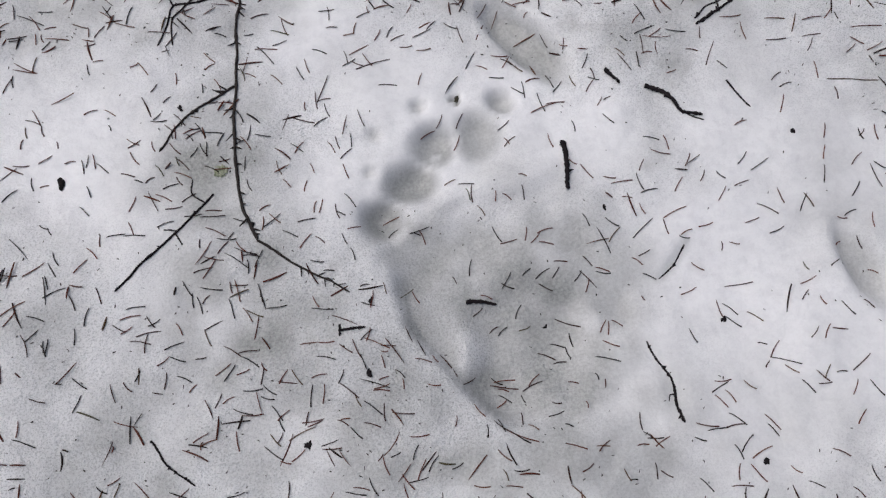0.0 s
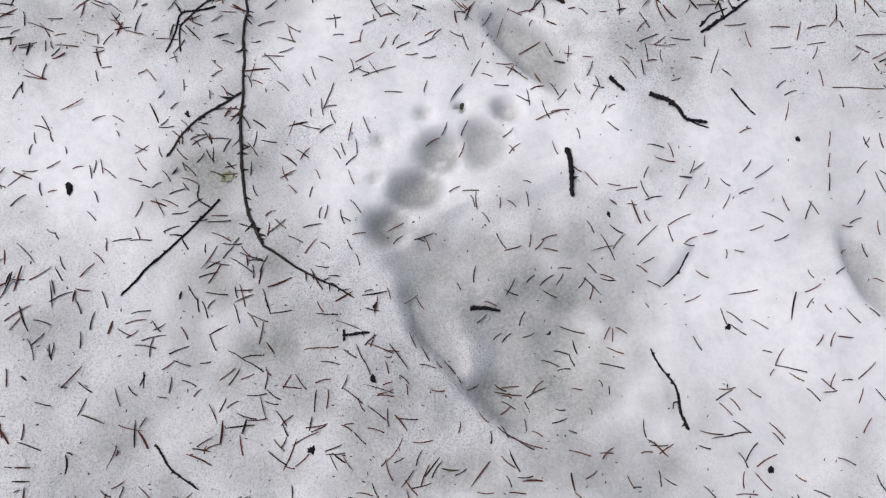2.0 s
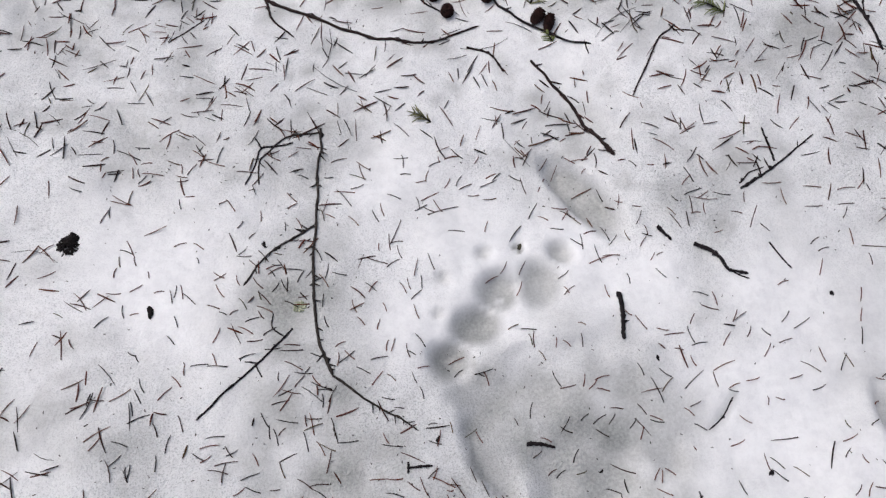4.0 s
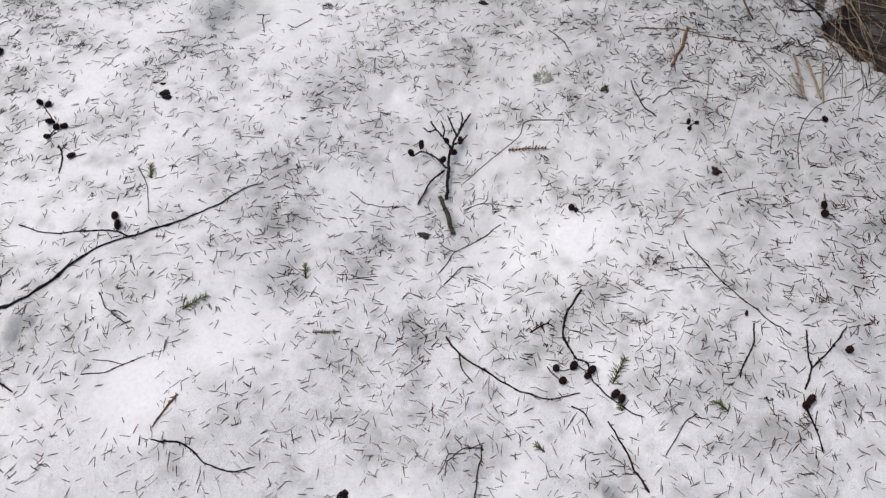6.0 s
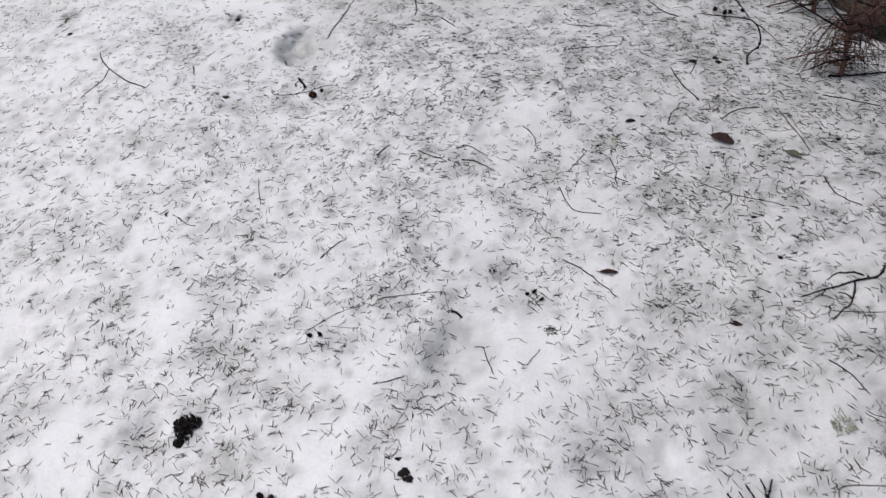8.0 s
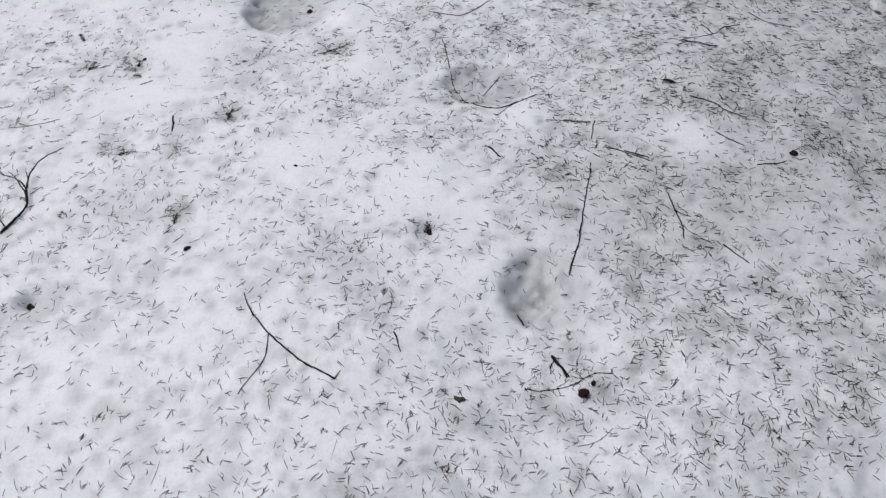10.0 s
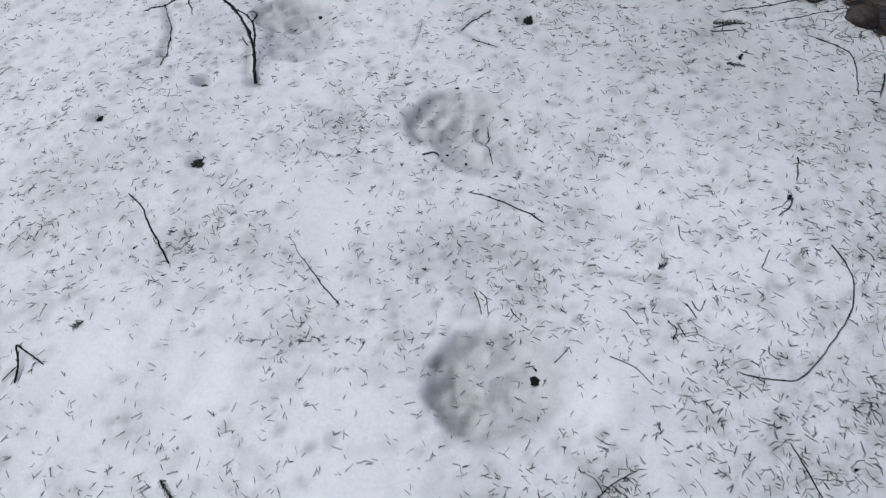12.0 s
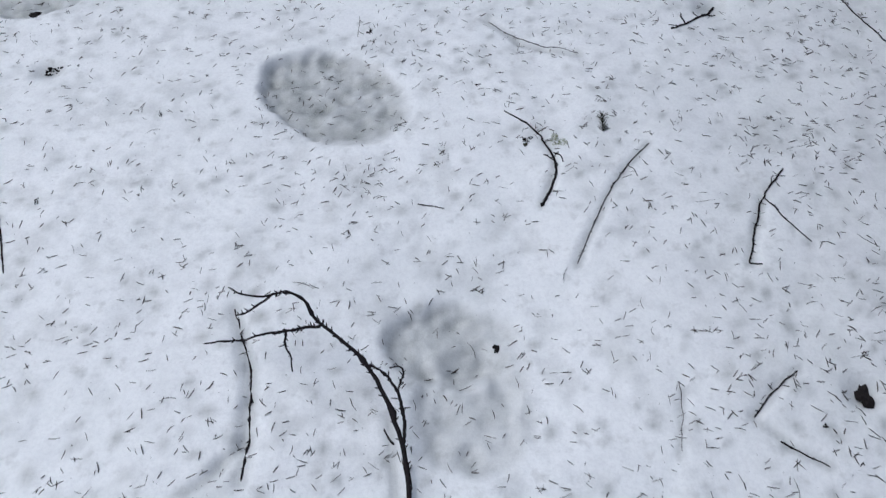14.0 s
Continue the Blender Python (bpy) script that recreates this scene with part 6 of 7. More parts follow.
twig([(-0.803, 1.749), (-0.747, 1.745)], 0.5, 0.4, "thin stem lying on snow", name="dry_straw", mat=straw_grey)
twig([(0.362, 1.853), (0.327, 1.821), (0.302, 1.8), (0.262, 1.796), (0.232, 1.788), (0.204, 1.783), (0.15, 1.768)], 2.0, 1.0, "dark branching twig lying flat", branches=[([(0.262, 1.796), (0.246, 1.755), (0.217, 1.729), (0.193, 1.709)], 1.6, 0.9), ([(0.282, 1.806), (0.252, 1.817), (0.236, 1.819), (0.214, 1.806)], 1.5, 0.8), ([(0.246, 1.755), (0.236, 1.768), (0.222, 1.772)], 1.0, 0.7), ([(0.204, 1.783), (0.19, 1.771), (0.168, 1.758)], 0.9, 0.6), ([(0.327, 1.821), (0.338, 1.816), (0.346, 1.822)], 0.8, 0.6)])
twig([(0.034, 2.125), (0.099, 2.081), (0.196, 2.024)], 0.8, 0.6, "thin dark stem on snow", name="dry_straw", mat=straw_grey)
twig([(0.311, 2.116), (0.315, 2.049), (0.352, 2.001)], 1, 0.7, "thin dark twig on snow")
twig([(0.452, 2.07), (0.515, 2.075), (0.559, 2.095), (0.603, 2.112)], 1.1, 0.7, "small branching twig on snow", branches=[([(0.559, 2.095), (0.553, 2.138), (0.577, 2.169)], 0.8, 0.5), ([(0.563, 2.1), (0.593, 2.149), (0.61, 2.179)], 0.8, 0.5)])
twig([(0.063, 2.607), (0.077, 2.527), (0.105, 2.455)], 1.2, 0.9, "short dark twig on snow")
twig([(0.151, 2.656), (0.109, 2.572)], 1, 0.8, "short dark twig on snow")
twig([(0.29, 2.38), (0.302, 2.295), (0.312, 2.205)], 1, 0.7, "pair of thin dry stems", branches=[([(0.309, 2.364), (0.312, 2.3), (0.322, 2.22)], 0.7, 0.5)], name="dry_straw", mat=straw_grey)
twig([(-0.265, 2.203), (-0.237, 2.239), (-0.212, 2.272)], 0.7, 0.5, "thin twig lying on snow")
twig([(-0.293, 2.15), (-0.277, 2.09), (-0.256, 2.067), (-0.206, 2.052)], 0.9, 0.6, "thin crooked twig on snow")
twig([(-0.366, 2.387), (-0.341, 2.339), (-0.334, 2.285)], 0.9, 0.6, "thin curved twig on snow")
twig([(-0.641, 2.311), (-0.602, 2.283), (-0.565, 2.258)], 1.1, 0.8, "short dark twig on snow")
twig([(-0.543, 2.311), (-0.508, 2.317), (-0.471, 2.284)], 1, 0.7, "thin crooked twig on snow")
twig([(-0.529, 2.264), (-0.493, 2.257), (-0.445, 2.217)], 1, 0.7, "thin crooked twig on snow")
twig([(-0.851, 1.941), (-0.824, 1.977), (-0.798, 2.001)], 1, 0.7, "thin dark twig on snow")
twig([(-0.748, 2.297), (-0.734, 2.318), (-0.715, 2.339)], 1.4, 1, "short dark twig on snow")
twig([(-1.044, 2.222), (-1.035, 2.175), (-1.021, 2.125)], 0.9, 0.8, "short grey stem on snow", name="dry_straw", mat=straw_grey)
twig([(-0.986, 2.48), (-0.945, 2.491), (-0.911, 2.517)], 0.6, 0.5, "thin grey stem on snow", name="dry_straw", mat=straw_grey)
twig([(0.199, 1.731), (0.28, 1.717), (0.385, 1.708), (0.451, 1.692)], 0.7, 0.5, "long thin stem on snow", name="dry_straw", mat=straw_grey)
twig([(0.347, 1.72), (0.419, 1.763), (0.505, 1.785), (0.545, 1.844)], 0.7, 0.5, "thin stem lying on snow", name="dry_straw", mat=straw_grey)
twig([(0.157, 1.621), (0.18, 1.594), (0.203, 1.545)], 0.9, 0.6, "thin dark twig on snow")
twig([(0.419, 2.438), (0.474, 2.41), (0.542, 2.374)], 1.1, 0.8, "thin dark twig on snow")
twig([(0.347, 1.62), (0.395, 1.615), (0.44, 1.609), (0.477, 1.592), (0.523, 1.581), (0.576, 1.574)], 0.9, 0.7, "broken reddish dead twig with a thick peeled leg", branches=[([(0.444, 1.612), (0.427, 1.56), (0.402, 1.508)], 2.6, 2), ([(0.409, 1.58), (0.411, 1.551), (0.401, 1.52)], 0.7, 0.5)], mat=bark_tan)
twig([(-0.144, 3.184), (-0.074, 3.166), (-0.058, 3.179)], 1.6, 0.9, "thin dark twig on snow")
twig([(-0.201, 2.736), (-0.122, 2.739), (-0.06, 2.74)], 0.8, 0.6, "thin grey stem on snow", name="dry_straw", mat=straw_grey)
twig([(-0.201, 2.867), (-0.137, 2.853), (-0.064, 2.853)], 0.8, 0.6, "thin grey stem on snow", name="dry_straw", mat=straw_grey)
twig([(0.011, 3.049), (0.067, 2.988), (0.101, 2.912), (0.141, 2.874)], 1.1, 0.8, "thin crooked twig on snow")
twig([(0.271, 2.603, 0), (0.282, 2.635, 0.01), (0.312, 2.655, 0.025), (0.321, 2.699, 0.04), (0.306, 2.737, 0.055), (0.271, 2.749, 0.06), (0.227, 2.772, 0.055), (0.177, 2.804, 0.045)], 2.2, 0.9, "dark branching alder twig with cones standing at the snow edge", branches=[([(0.302, 2.746, 0.06), (0.279, 2.816, 0.075), (0.241, 2.91, 0.085), (0.191, 3.022, 0.08)], 1.2, 0.7), ([(0.288, 2.789, 0.07), (0.263, 2.852, 0.09), (0.267, 2.96, 0.1), (0.281, 3.06, 0.1)], 1.2, 0.7), ([(0.306, 2.737, 0.055), (0.342, 2.697, 0.04), (0.374, 2.644, 0.02)], 0.9, 0.6)], cones=[(0.293, 2.879), (0.331, 2.882), (0.251, 2.895), (0.275, 2.872)], name="alder_twig")
# beside the bare ground
twig([(0.556, 1.903), (0.574, 1.89), (0.595, 1.827), (0.648, 1.765), (0.692, 1.701), (0.727, 1.66), (0.757, 1.628)], 1.1, 1.5, "long dark twig reaching out of the grass", branches=[([(0.649, 1.761), (0.682, 1.74), (0.714, 1.685), (0.725, 1.665)], 1, 0.8)])
twig([(0.649, 1.879), (0.659, 1.841), (0.657, 1.791), (0.635, 1.718)], 0.7, 0.5, "thin curved dark twig")
twig([(0.664, 1.669), (0.691, 1.666), (0.718, 1.67)], 1.5, 1.2, "short dark twig beside the grass")
twig([(0.546, 1.803), (0.556, 1.765), (0.567, 1.71), (0.583, 1.637)], 1.9, 1.4, "grey weathered stick lying on snow", mat=straw)
twig([(0.467, 1.908), (0.48, 1.868), (0.497, 1.821)], 0.6, 0.5, "thin grey stem on snow", name="dry_straw", mat=straw_grey)
twig([(0.519, 1.842), (0.497, 1.805), (0.477, 1.774), (0.425, 1.764)], 0.6, 0.5, "thin grey stem on snow", name="dry_straw", mat=straw_grey)
twig([(0.409, 1.867), (0.418, 1.832), (0.436, 1.803)], 0.8, 0.6, "thin dark twig on snow")
twig([(0.788, 1.956, 0.06), (0.791, 1.907, 0.05), (0.803, 1.843, 0.025)], 0.8, 0.6, "pale grass straw hanging over", name="dry_straw", mat=straw_tan)
twig([(0.761, 1.833, 0.01), (0.777, 1.766, 0.014), (0.791, 1.686, 0.014), (0.808, 1.544, 0.002)], 0.7, 0.5, "pale grass straw hanging over", name="dry_straw", mat=straw_tan)
twig([(0.825, 1.828, 0.014), (0.817, 1.729, 0.018), (0.817, 1.645, 0.014), (0.815, 1.523, 0.002)], 0.7, 0.5, "pale grass straw hanging over", name="dry_straw", mat=straw_tan)
twig([(0.759, 1.806, 0.01), (0.817, 1.816, 0.016), (0.921, 1.84, 0.014)], 0.8, 0.6, "pale grass straw lying across", name="dry_straw", mat=straw_tan)
twig([(0.769, 1.679, 0.01), (0.784, 1.599, 0.01), (0.8, 1.537, 0.002)], 0.6, 0.5, "pale grass straw hanging over", name="dry_straw", mat=straw_tan)
twig([(0.726, 1.614, 0.004), (0.732, 1.588, 0.004), (0.738, 1.562, 0.001)], 0.6, 0.5, "pale grass straw on snow", name="dry_straw", mat=straw_tan)
twig([(0.567, 1.562, 0.002), (0.602, 1.497, 0.004), (0.639, 1.447, 0.002), (0.659, 1.43, 0.001)], 0.6, 0.5, "pale grass straw on snow", name="dry_straw", mat=straw_tan)
twig([(0.639, 1.492, 0.002), (0.645, 1.452, 0.006), (0.657, 1.42, 0.001)], 1.4, 0.9, "bent tan grass stalk", name="dry_straw", mat=straw_tan)
twig([(0.802, 2.567, 0.09), (0.785, 2.486, 0.05), (0.758, 2.382, 0.004)], 1.2, 0.9, "pale upright grass stalk", name="dry_straw", mat=straw_tan)
# along the trail
twig([(-1.446, 2.619), (-1.536, 2.679), (-1.597, 2.74), (-1.644, 2.805), (-1.661, 2.846)], 1.5, 0.8, "dark forked twig lying on snow", branches=[([(-1.591, 2.731), (-1.592, 2.672), (-1.616, 2.629), (-1.636, 2.596)], 1, 0.7)])
twig([(-1.01, 2.681), (-1, 2.664), (-0.992, 2.65), (-0.985, 2.629)], 2.2, 1.6, "short thick dark twig beside the paw print")
twig([(-1.073, 2.606), (-1.036, 2.601), (-0.992, 2.607), (-0.957, 2.623), (-0.927, 2.638), (-0.889, 2.638)], 0.8, 0.6, "thin twig under a broken cone")
twig([(-0.847, 3.238), (-0.856, 3.193), (-0.884, 3.091), (-0.912, 2.983), (-0.947, 2.885)], 0.7, 1.6, "long straight twig leaning over the print edge")
twig([(-0.678, 3.119), (-0.673, 3.062), (-0.666, 3.014), (-0.672, 2.975)], 1.2, 0.9, "thin dark crooked twig", branches=[([(-0.673, 3.062), (-0.656, 3.051), (-0.639, 3.041)], 0.7, 0.5)])
twig([(-2.266, 3.044, 0), (-2.246, 3.098, 0.003), (-2.235, 3.132, 0.006), (-2.243, 3.165, 0.01), (-2.256, 3.205, 0.014), (-2.253, 3.252, 0.018), (-2.228, 3.298, 0.02), (-2.197, 3.322, 0.02)], 2.2, 0.9, "dark branch with long curved shoots", branches=[([(-2.243, 3.165, 0.01), (-2.262, 3.196, 0.014), (-2.29, 3.217, 0.018), (-2.319, 3.229, 0.02), (-2.349, 3.243, 0.02)], 1.5, 0.8), ([(-2.236, 3.138, 0.007), (-2.257, 3.183, 0.013), (-2.28, 3.212, 0.018), (-2.308, 3.236, 0.022)], 1.4, 0.7), ([(-2.25, 3.19, 0.012), (-2.262, 3.226, 0.016), (-2.27, 3.243, 0.018)], 1.1, 0.7), ([(-2.262, 3.064, 0.002), (-2.286, 3.092, 0.004), (-2.296, 3.112, 0.004)], 1.3, 0.7), ([(-2.319, 3.229, 0.02), (-2.331, 3.24, 0.022), (-2.335, 3.254, 0.022)], 0.8, 0.6)], name="alder_branch")
twig([(-2.387, 3.429), (-2.316, 3.437), (-2.258, 3.461)], 0.8, 0.6, "thin grey stem on snow", name="dry_straw", mat=straw_grey)
twig([(-1.211, 3.795), (-1.193, 3.679), (-1.179, 3.575), (-1.14, 3.505), (-1.072, 3.475), (-1.015, 3.493), (-0.957, 3.522)], 0.9, 1.2, "bowed twig lying across a paw print", branches=[([(-1.015, 3.493), (-1.047, 3.464), (-1.075, 3.438)], 0.8, 0.6)])
twig([(-1.1, 3.547), (-1.074, 3.585), (-1.048, 3.628)], 0.9, 0.7, "thin short twig in the print")
twig([(-1.101, 3.313), (-1.086, 3.292), (-1.072, 3.27)], 1.8, 1.3, "stub of dark twig")
twig([(-0.797, 3.288), (-0.756, 3.269), (-0.697, 3.231)], 1, 0.8, "thin dark twig on snow")
twig([(-0.546, 3.465), (-0.485, 3.434), (-0.463, 3.408), (-0.414, 3.378)], 1.1, 0.8, "thin crooked twig on snow")
twig([(-0.512, 3.324), (-0.486, 3.301), (-0.448, 3.27)], 1, 0.8, "thin dark twig on snow")
twig([(-0.306, 3.817), (-0.358, 3.802), (-0.398, 3.773), (-0.511, 3.734)], 1.1, 0.7, "thin branched twig on snow", branches=[([(-0.398, 3.773), (-0.422, 3.825)], 0.8, 0.6), ([(-0.511, 3.734), (-0.455, 3.715), (-0.404, 3.702)], 0.7, 0.5)])
twig([(-0.258, 3.889), (-0.215, 3.832), (-0.134, 3.802)], 0.9, 0.7, "thin dark stem on snow", name="dry_straw", mat=straw_grey)
twig([(-0.587, 2.954), (-0.564, 2.929), (-0.543, 2.898)], 1.2, 0.8, "thin dark twig on snow")
twig([(-0.812, 3.396), (-0.823, 3.36), (-0.831, 3.324)], 1, 0.7, "thin dark twig on snow")
twig([(-1.334, 2.731), (-1.326, 2.707), (-1.319, 2.683)], 1.2, 0.8, "short dark twig on snow")
twig([(-1.582, 3.735), (-1.537, 3.764), (-1.488, 3.781)], 1, 0.7, "dark branched bit of dead sprig", branches=[([(-1.537, 3.764), (-1.514, 3.733), (-1.504, 3.714)], 0.7, 0.5), ([(-1.555, 3.751), (-1.564, 3.776), (-1.577, 3.787)], 0.7, 0.5)])
twig([(-0.964, 4.196), (-0.958, 4.148), (-0.967, 4.085), (-1, 4.031), (-1.064, 3.972), (-1.138, 3.917), (-1.184, 3.913), (-1.247, 3.935)], 1.2, 0.8, "long bowed twig on snow")
twig([(-1.688, 4.497), (-1.628, 4.467), (-1.575, 4.429), (-1.535, 4.381)], 0.9, 1.4, "thin dark twig on snow")
twig([(-2.112, 4.416), (-2.068, 4.322), (-2.029, 4.255), (-2.001, 4.211)], 0.5, 1.3, "thin straight twig with a knot")
twig([(-2.499, 4.598), (-2.468, 4.561), (-2.427, 4.473), (-2.378, 4.374)], 1.1, 1.7, "dark knotted twig on snow")
twig([(-2.646, 4.109, 0), (-2.646, 4.15, 0.008), (-2.657, 4.191, 0.014), (-2.627, 4.168, 0.008), (-2.599, 4.146, 0)], 1.6, 1.2, "dark bent twig on snow", branches=[([(-2.647, 4.145, 0.006), (-2.661, 4.132, 0.004), (-2.672, 4.115, 0.002)], 1, 0.7)])
twig([(-0.92, 4.466), (-0.936, 4.429), (-0.956, 4.39)], 1.2, 0.9, "short dark twig on snow")
twig([(-0.987, 4.338), (-1.007, 4.311), (-1.037, 4.295)], 1.4, 0.9, "short crooked dark twig")
twig([(-0.882, 5.078), (-0.728, 5.085), (-0.589, 5.101)], 0.9, 1.3, "long thin grey stick")
twig([(-0.748, 5.004), (-0.648, 5.016), (-0.534, 5.03)], 0.9, 0.9, "long thin grey stick")
twig([(-0.681, 4.907), (-0.632, 4.856), (-0.626, 4.795), (-0.678, 4.663)], 1.2, 0.9, "dark bowed twig on snow")
twig([(-1.717, 4.212), (-1.711, 4.184), (-1.71, 4.151)], 1, 0.8, "thin dark twig on snow")
twig([(-1.347, 4.033), (-1.335, 4.053), (-1.344, 4.075)], 0.9, 0.7, "thin forked twig on snow", branches=[([(-1.341, 4.041), (-1.323, 4.041), (-1.298, 4.039)], 0.6, 0.5)])
twig([(-1.297, 4.11), (-1.292, 4.094), (-1.288, 4.071)], 1.1, 0.8, "thin dark twig on snow")
twig([(-0.945, 4.994), (-0.91, 4.985), (-0.873, 4.983)], 1.2, 0.9, "short dark twig on snow")
# end of the trail
twig([(-2.224, 5.004, 0), (-2.224, 5.058, 0.01), (-2.226, 5.114, 0.02), (-2.24, 5.172, 0.035), (-2.259, 5.231, 0.05), (-2.286, 5.278, 0.065), (-2.319, 5.31, 0.078), (-2.352, 5.339, 0.085), (-2.367, 5.353, 0.095), (-2.379, 5.375, 0.11), (-2.409, 5.39, 0.12), (-2.438, 5.385, 0.12), (-2.48, 5.397, 0.11), (-2.518, 5.429, 0.095)], 3.7, 1.3, "bare dark branch arching up out of the snow", branches=[([(-2.356, 5.338, 0.085), (-2.397, 5.338, 0.08), (-2.438, 5.34, 0.07), (-2.492, 5.344, 0.055), (-2.573, 5.355, 0.03)], 2.6, 1.2), ([(-2.228, 5.126, 0.022), (-2.224, 5.174, 0.04), (-2.231, 5.222, 0.05), (-2.25, 5.253, 0.058), (-2.277, 5.268, 0.066)], 2.6, 1.5), ([(-2.231, 5.222, 0.05), (-2.221, 5.253, 0.055), (-2.226, 5.264, 0.058), (-2.243, 5.263, 0.06)], 1.5, 1.1), ([(-2.431, 5.389, 0.12), (-2.456, 5.376, 0.112), (-2.481, 5.363, 0.105), (-2.502, 5.37, 0.1)], 1.9, 1.1), ([(-2.416, 5.338, 0.075), (-2.42, 5.321, 0.065), (-2.411, 5.299, 0.06), (-2.407, 5.27, 0.052)], 1.5, 1), ([(-2.244, 5.136, 0.03), (-2.253, 5.147, 0.038), (-2.258, 5.16, 0.044)], 1.5, 1), ([(-2.42, 5.318, 0.065), (-2.431, 5.316, 0.062)], 0.8, 0.6)], name="arched_branch")
twig([(-2.533, 5.446), (-2.511, 5.37), (-2.496, 5.316), (-2.491, 5.249), (-2.491, 5.175), (-2.495, 5.106)], 1.3, 1.8, "dark twig half sunk in the snow", sink=0.9)
twig([(-1.949, 5.907), (-1.902, 5.853), (-1.875, 5.803), (-1.861, 5.73), (-1.883, 5.671), (-1.911, 5.625)], 1.2, 2.5, "dark knobbly twig on snow", branches=[([(-1.86, 5.737), (-1.873, 5.755), (-1.884, 5.762)], 0.9, 0.7), ([(-1.861, 5.766), (-1.849, 5.751), (-1.847, 5.731)], 1.2, 0.9), ([(-1.888, 5.826), (-1.875, 5.838), (-1.865, 5.84)], 0.9, 0.7)])
twig([(-1.652, 5.764), (-1.69, 5.73), (-1.722, 5.697), (-1.75, 5.663), (-1.774, 5.63), (-1.808, 5.577), (-1.838, 5.524), (-1.864, 5.482)], 1.3, 0.8, "thin dark beaded twig partly sunk", branches=[([(-1.711, 5.708), (-1.703, 5.691), (-1.7, 5.672)], 0.9, 0.7)], sink=0.5)
twig([(-1.392, 5.657), (-1.424, 5.626), (-1.457, 5.59), (-1.485, 5.545), (-1.504, 5.505), (-1.524, 5.465), (-1.538, 5.436)], 1.7, 1.3, "forked dark twig on snow", branches=[([(-1.457, 5.59), (-1.443, 5.548), (-1.425, 5.51), (-1.402, 5.47)], 1.1, 0.7), ([(-1.538, 5.436), (-1.527, 5.43), (-1.517, 5.428)], 1.4, 1.0), ([(-1.43, 5.618), (-1.427, 5.634), (-1.417, 5.643)], 0.9, 0.7)])
twig([(-1.532, 5.205), (-1.582, 5.176), (-1.632, 5.132)], 1, 1.3, "short curved dark twig")
twig([(-1.605, 5.085), (-1.578, 5.063), (-1.541, 5.035)], 1.2, 0.8, "short dark twig on snow")
twig([(-1.346, 6.249), (-1.388, 6.21), (-1.43, 6.18), (-1.466, 6.16), (-1.49, 6.153)], 2.6, 1.3, "dark twig with spurs in a melt hollow", branches=[([(-1.449, 6.171), (-1.45, 6.195), (-1.446, 6.218)], 1.3, 0.8), ([(-1.375, 6.222), (-1.362, 6.212), (-1.352, 6.214)], 1.4, 0.9), ([(-1.405, 6.197), (-1.412, 6.213), (-1.409, 6.226)], 1.1, 0.8), ([(-1.466, 6.16), (-1.478, 6.168), (-1.492, 6.171)], 1.0, 0.7)])
twig([(-1.018, 6.252), (-0.996, 6.133), (-0.972, 6.026)], 1.3, 1.1, "straight dark stick on snow")
twig([(-1.741, 5.193), (-1.75, 5.152), (-1.762, 5.123), (-1.771, 5.084)], 0.5, 0.4, "thin dark stem half sunk in snow", sink=1)
twig([(-3.055, 5.747), (-3.027, 5.672), (-2.998, 5.578)], 1.4, 1.2, "dark twig lying on snow")
twig([(-2.278, 6.231), (-2.272, 6.277), (-2.27, 6.315)], 0.5, 0.5, "short thin stem on snow", name="dry_straw", mat=straw_grey)
# more twigs and bits beside the trail
pale_lichen(0.008, 0.556, 4.5, 0, "scrap of pale green lichen on a twig")
twig([(-0.8, 0.897), (-0.803, 0.925), (-0.806, 0.942), (-0.814, 0.966)], 0.935, 0.595, "thin side twig with a green spruce tip", mat=bark_brown)
sprig([(-0.812, 0.958), (-0.842, 0.974)], 11, "green spruce tip at a twig end", green)
twig([(-0.802, 0.806), (-0.755, 0.782), (-0.706, 0.759)], 1.44, 1.19, "straight dark stick lying on snow", mat=bark_brown)
twig([(-0.622, 0.941), (-0.608, 0.922), (-0.593, 0.906), (-0.558, 0.885)], 0.765, 0.51, "thin bent twig on snow", branches=[([(-0.593, 0.906), (-0.58, 0.908), (-0.562, 0.898)], 0.6, 0.5)], mat=bark_brown)
twig([(0.112, 0.916), (0.124, 0.925), (0.14, 0.932), (0.152, 0.926)], 1.19, 0.68, "black crumbled twig end with buds", branches=[([(0.124, 0.925), (0.122, 0.937)], 1.0, 0.7), ([(0.132, 0.929), (0.136, 0.916)], 1.1, 0.7), ([(0.14, 0.932), (0.148, 0.942)], 0.9, 0.6)], mat=bark_brown)
bud_cluster(0.13, 0.927, 8, 75, "black bud scales on a twig end")
twig([(0.609, 0.885), (0.615, 0.893), (0.622, 0.898)], 0.5, 0.4, "round dark alder cone on snow", cones=[(0.609, 0.885)], name="alder_twig")
bud_cluster(0.472, 0.798, 8, 25, "dark bud cluster on snow")
bark_flake(0.462, 0.946, 6, 60, "dark flake of bark")
twig([(0.645, 1.533, 0.012), (0.649, 1.48, 0.012), (0.652, 1.427, 0.002)], 2.0, 1.6, "broken tan grass stub on snow", name="dry_straw", mat=straw_tan)
twig([(0.668, 1.516, 0.014), (0.677, 1.47, 0.01), (0.684, 1.425, 0.002)], 2.2, 1.6, "broken tan grass stub on snow", name="dry_straw", mat=straw_tan)
twig([(0.699, 1.511, 0.012), (0.69, 1.46, 0.01), (0.686, 1.414, 0.002)], 1.6, 1.2, "broken tan grass stub on snow", name="dry_straw", mat=straw_tan)
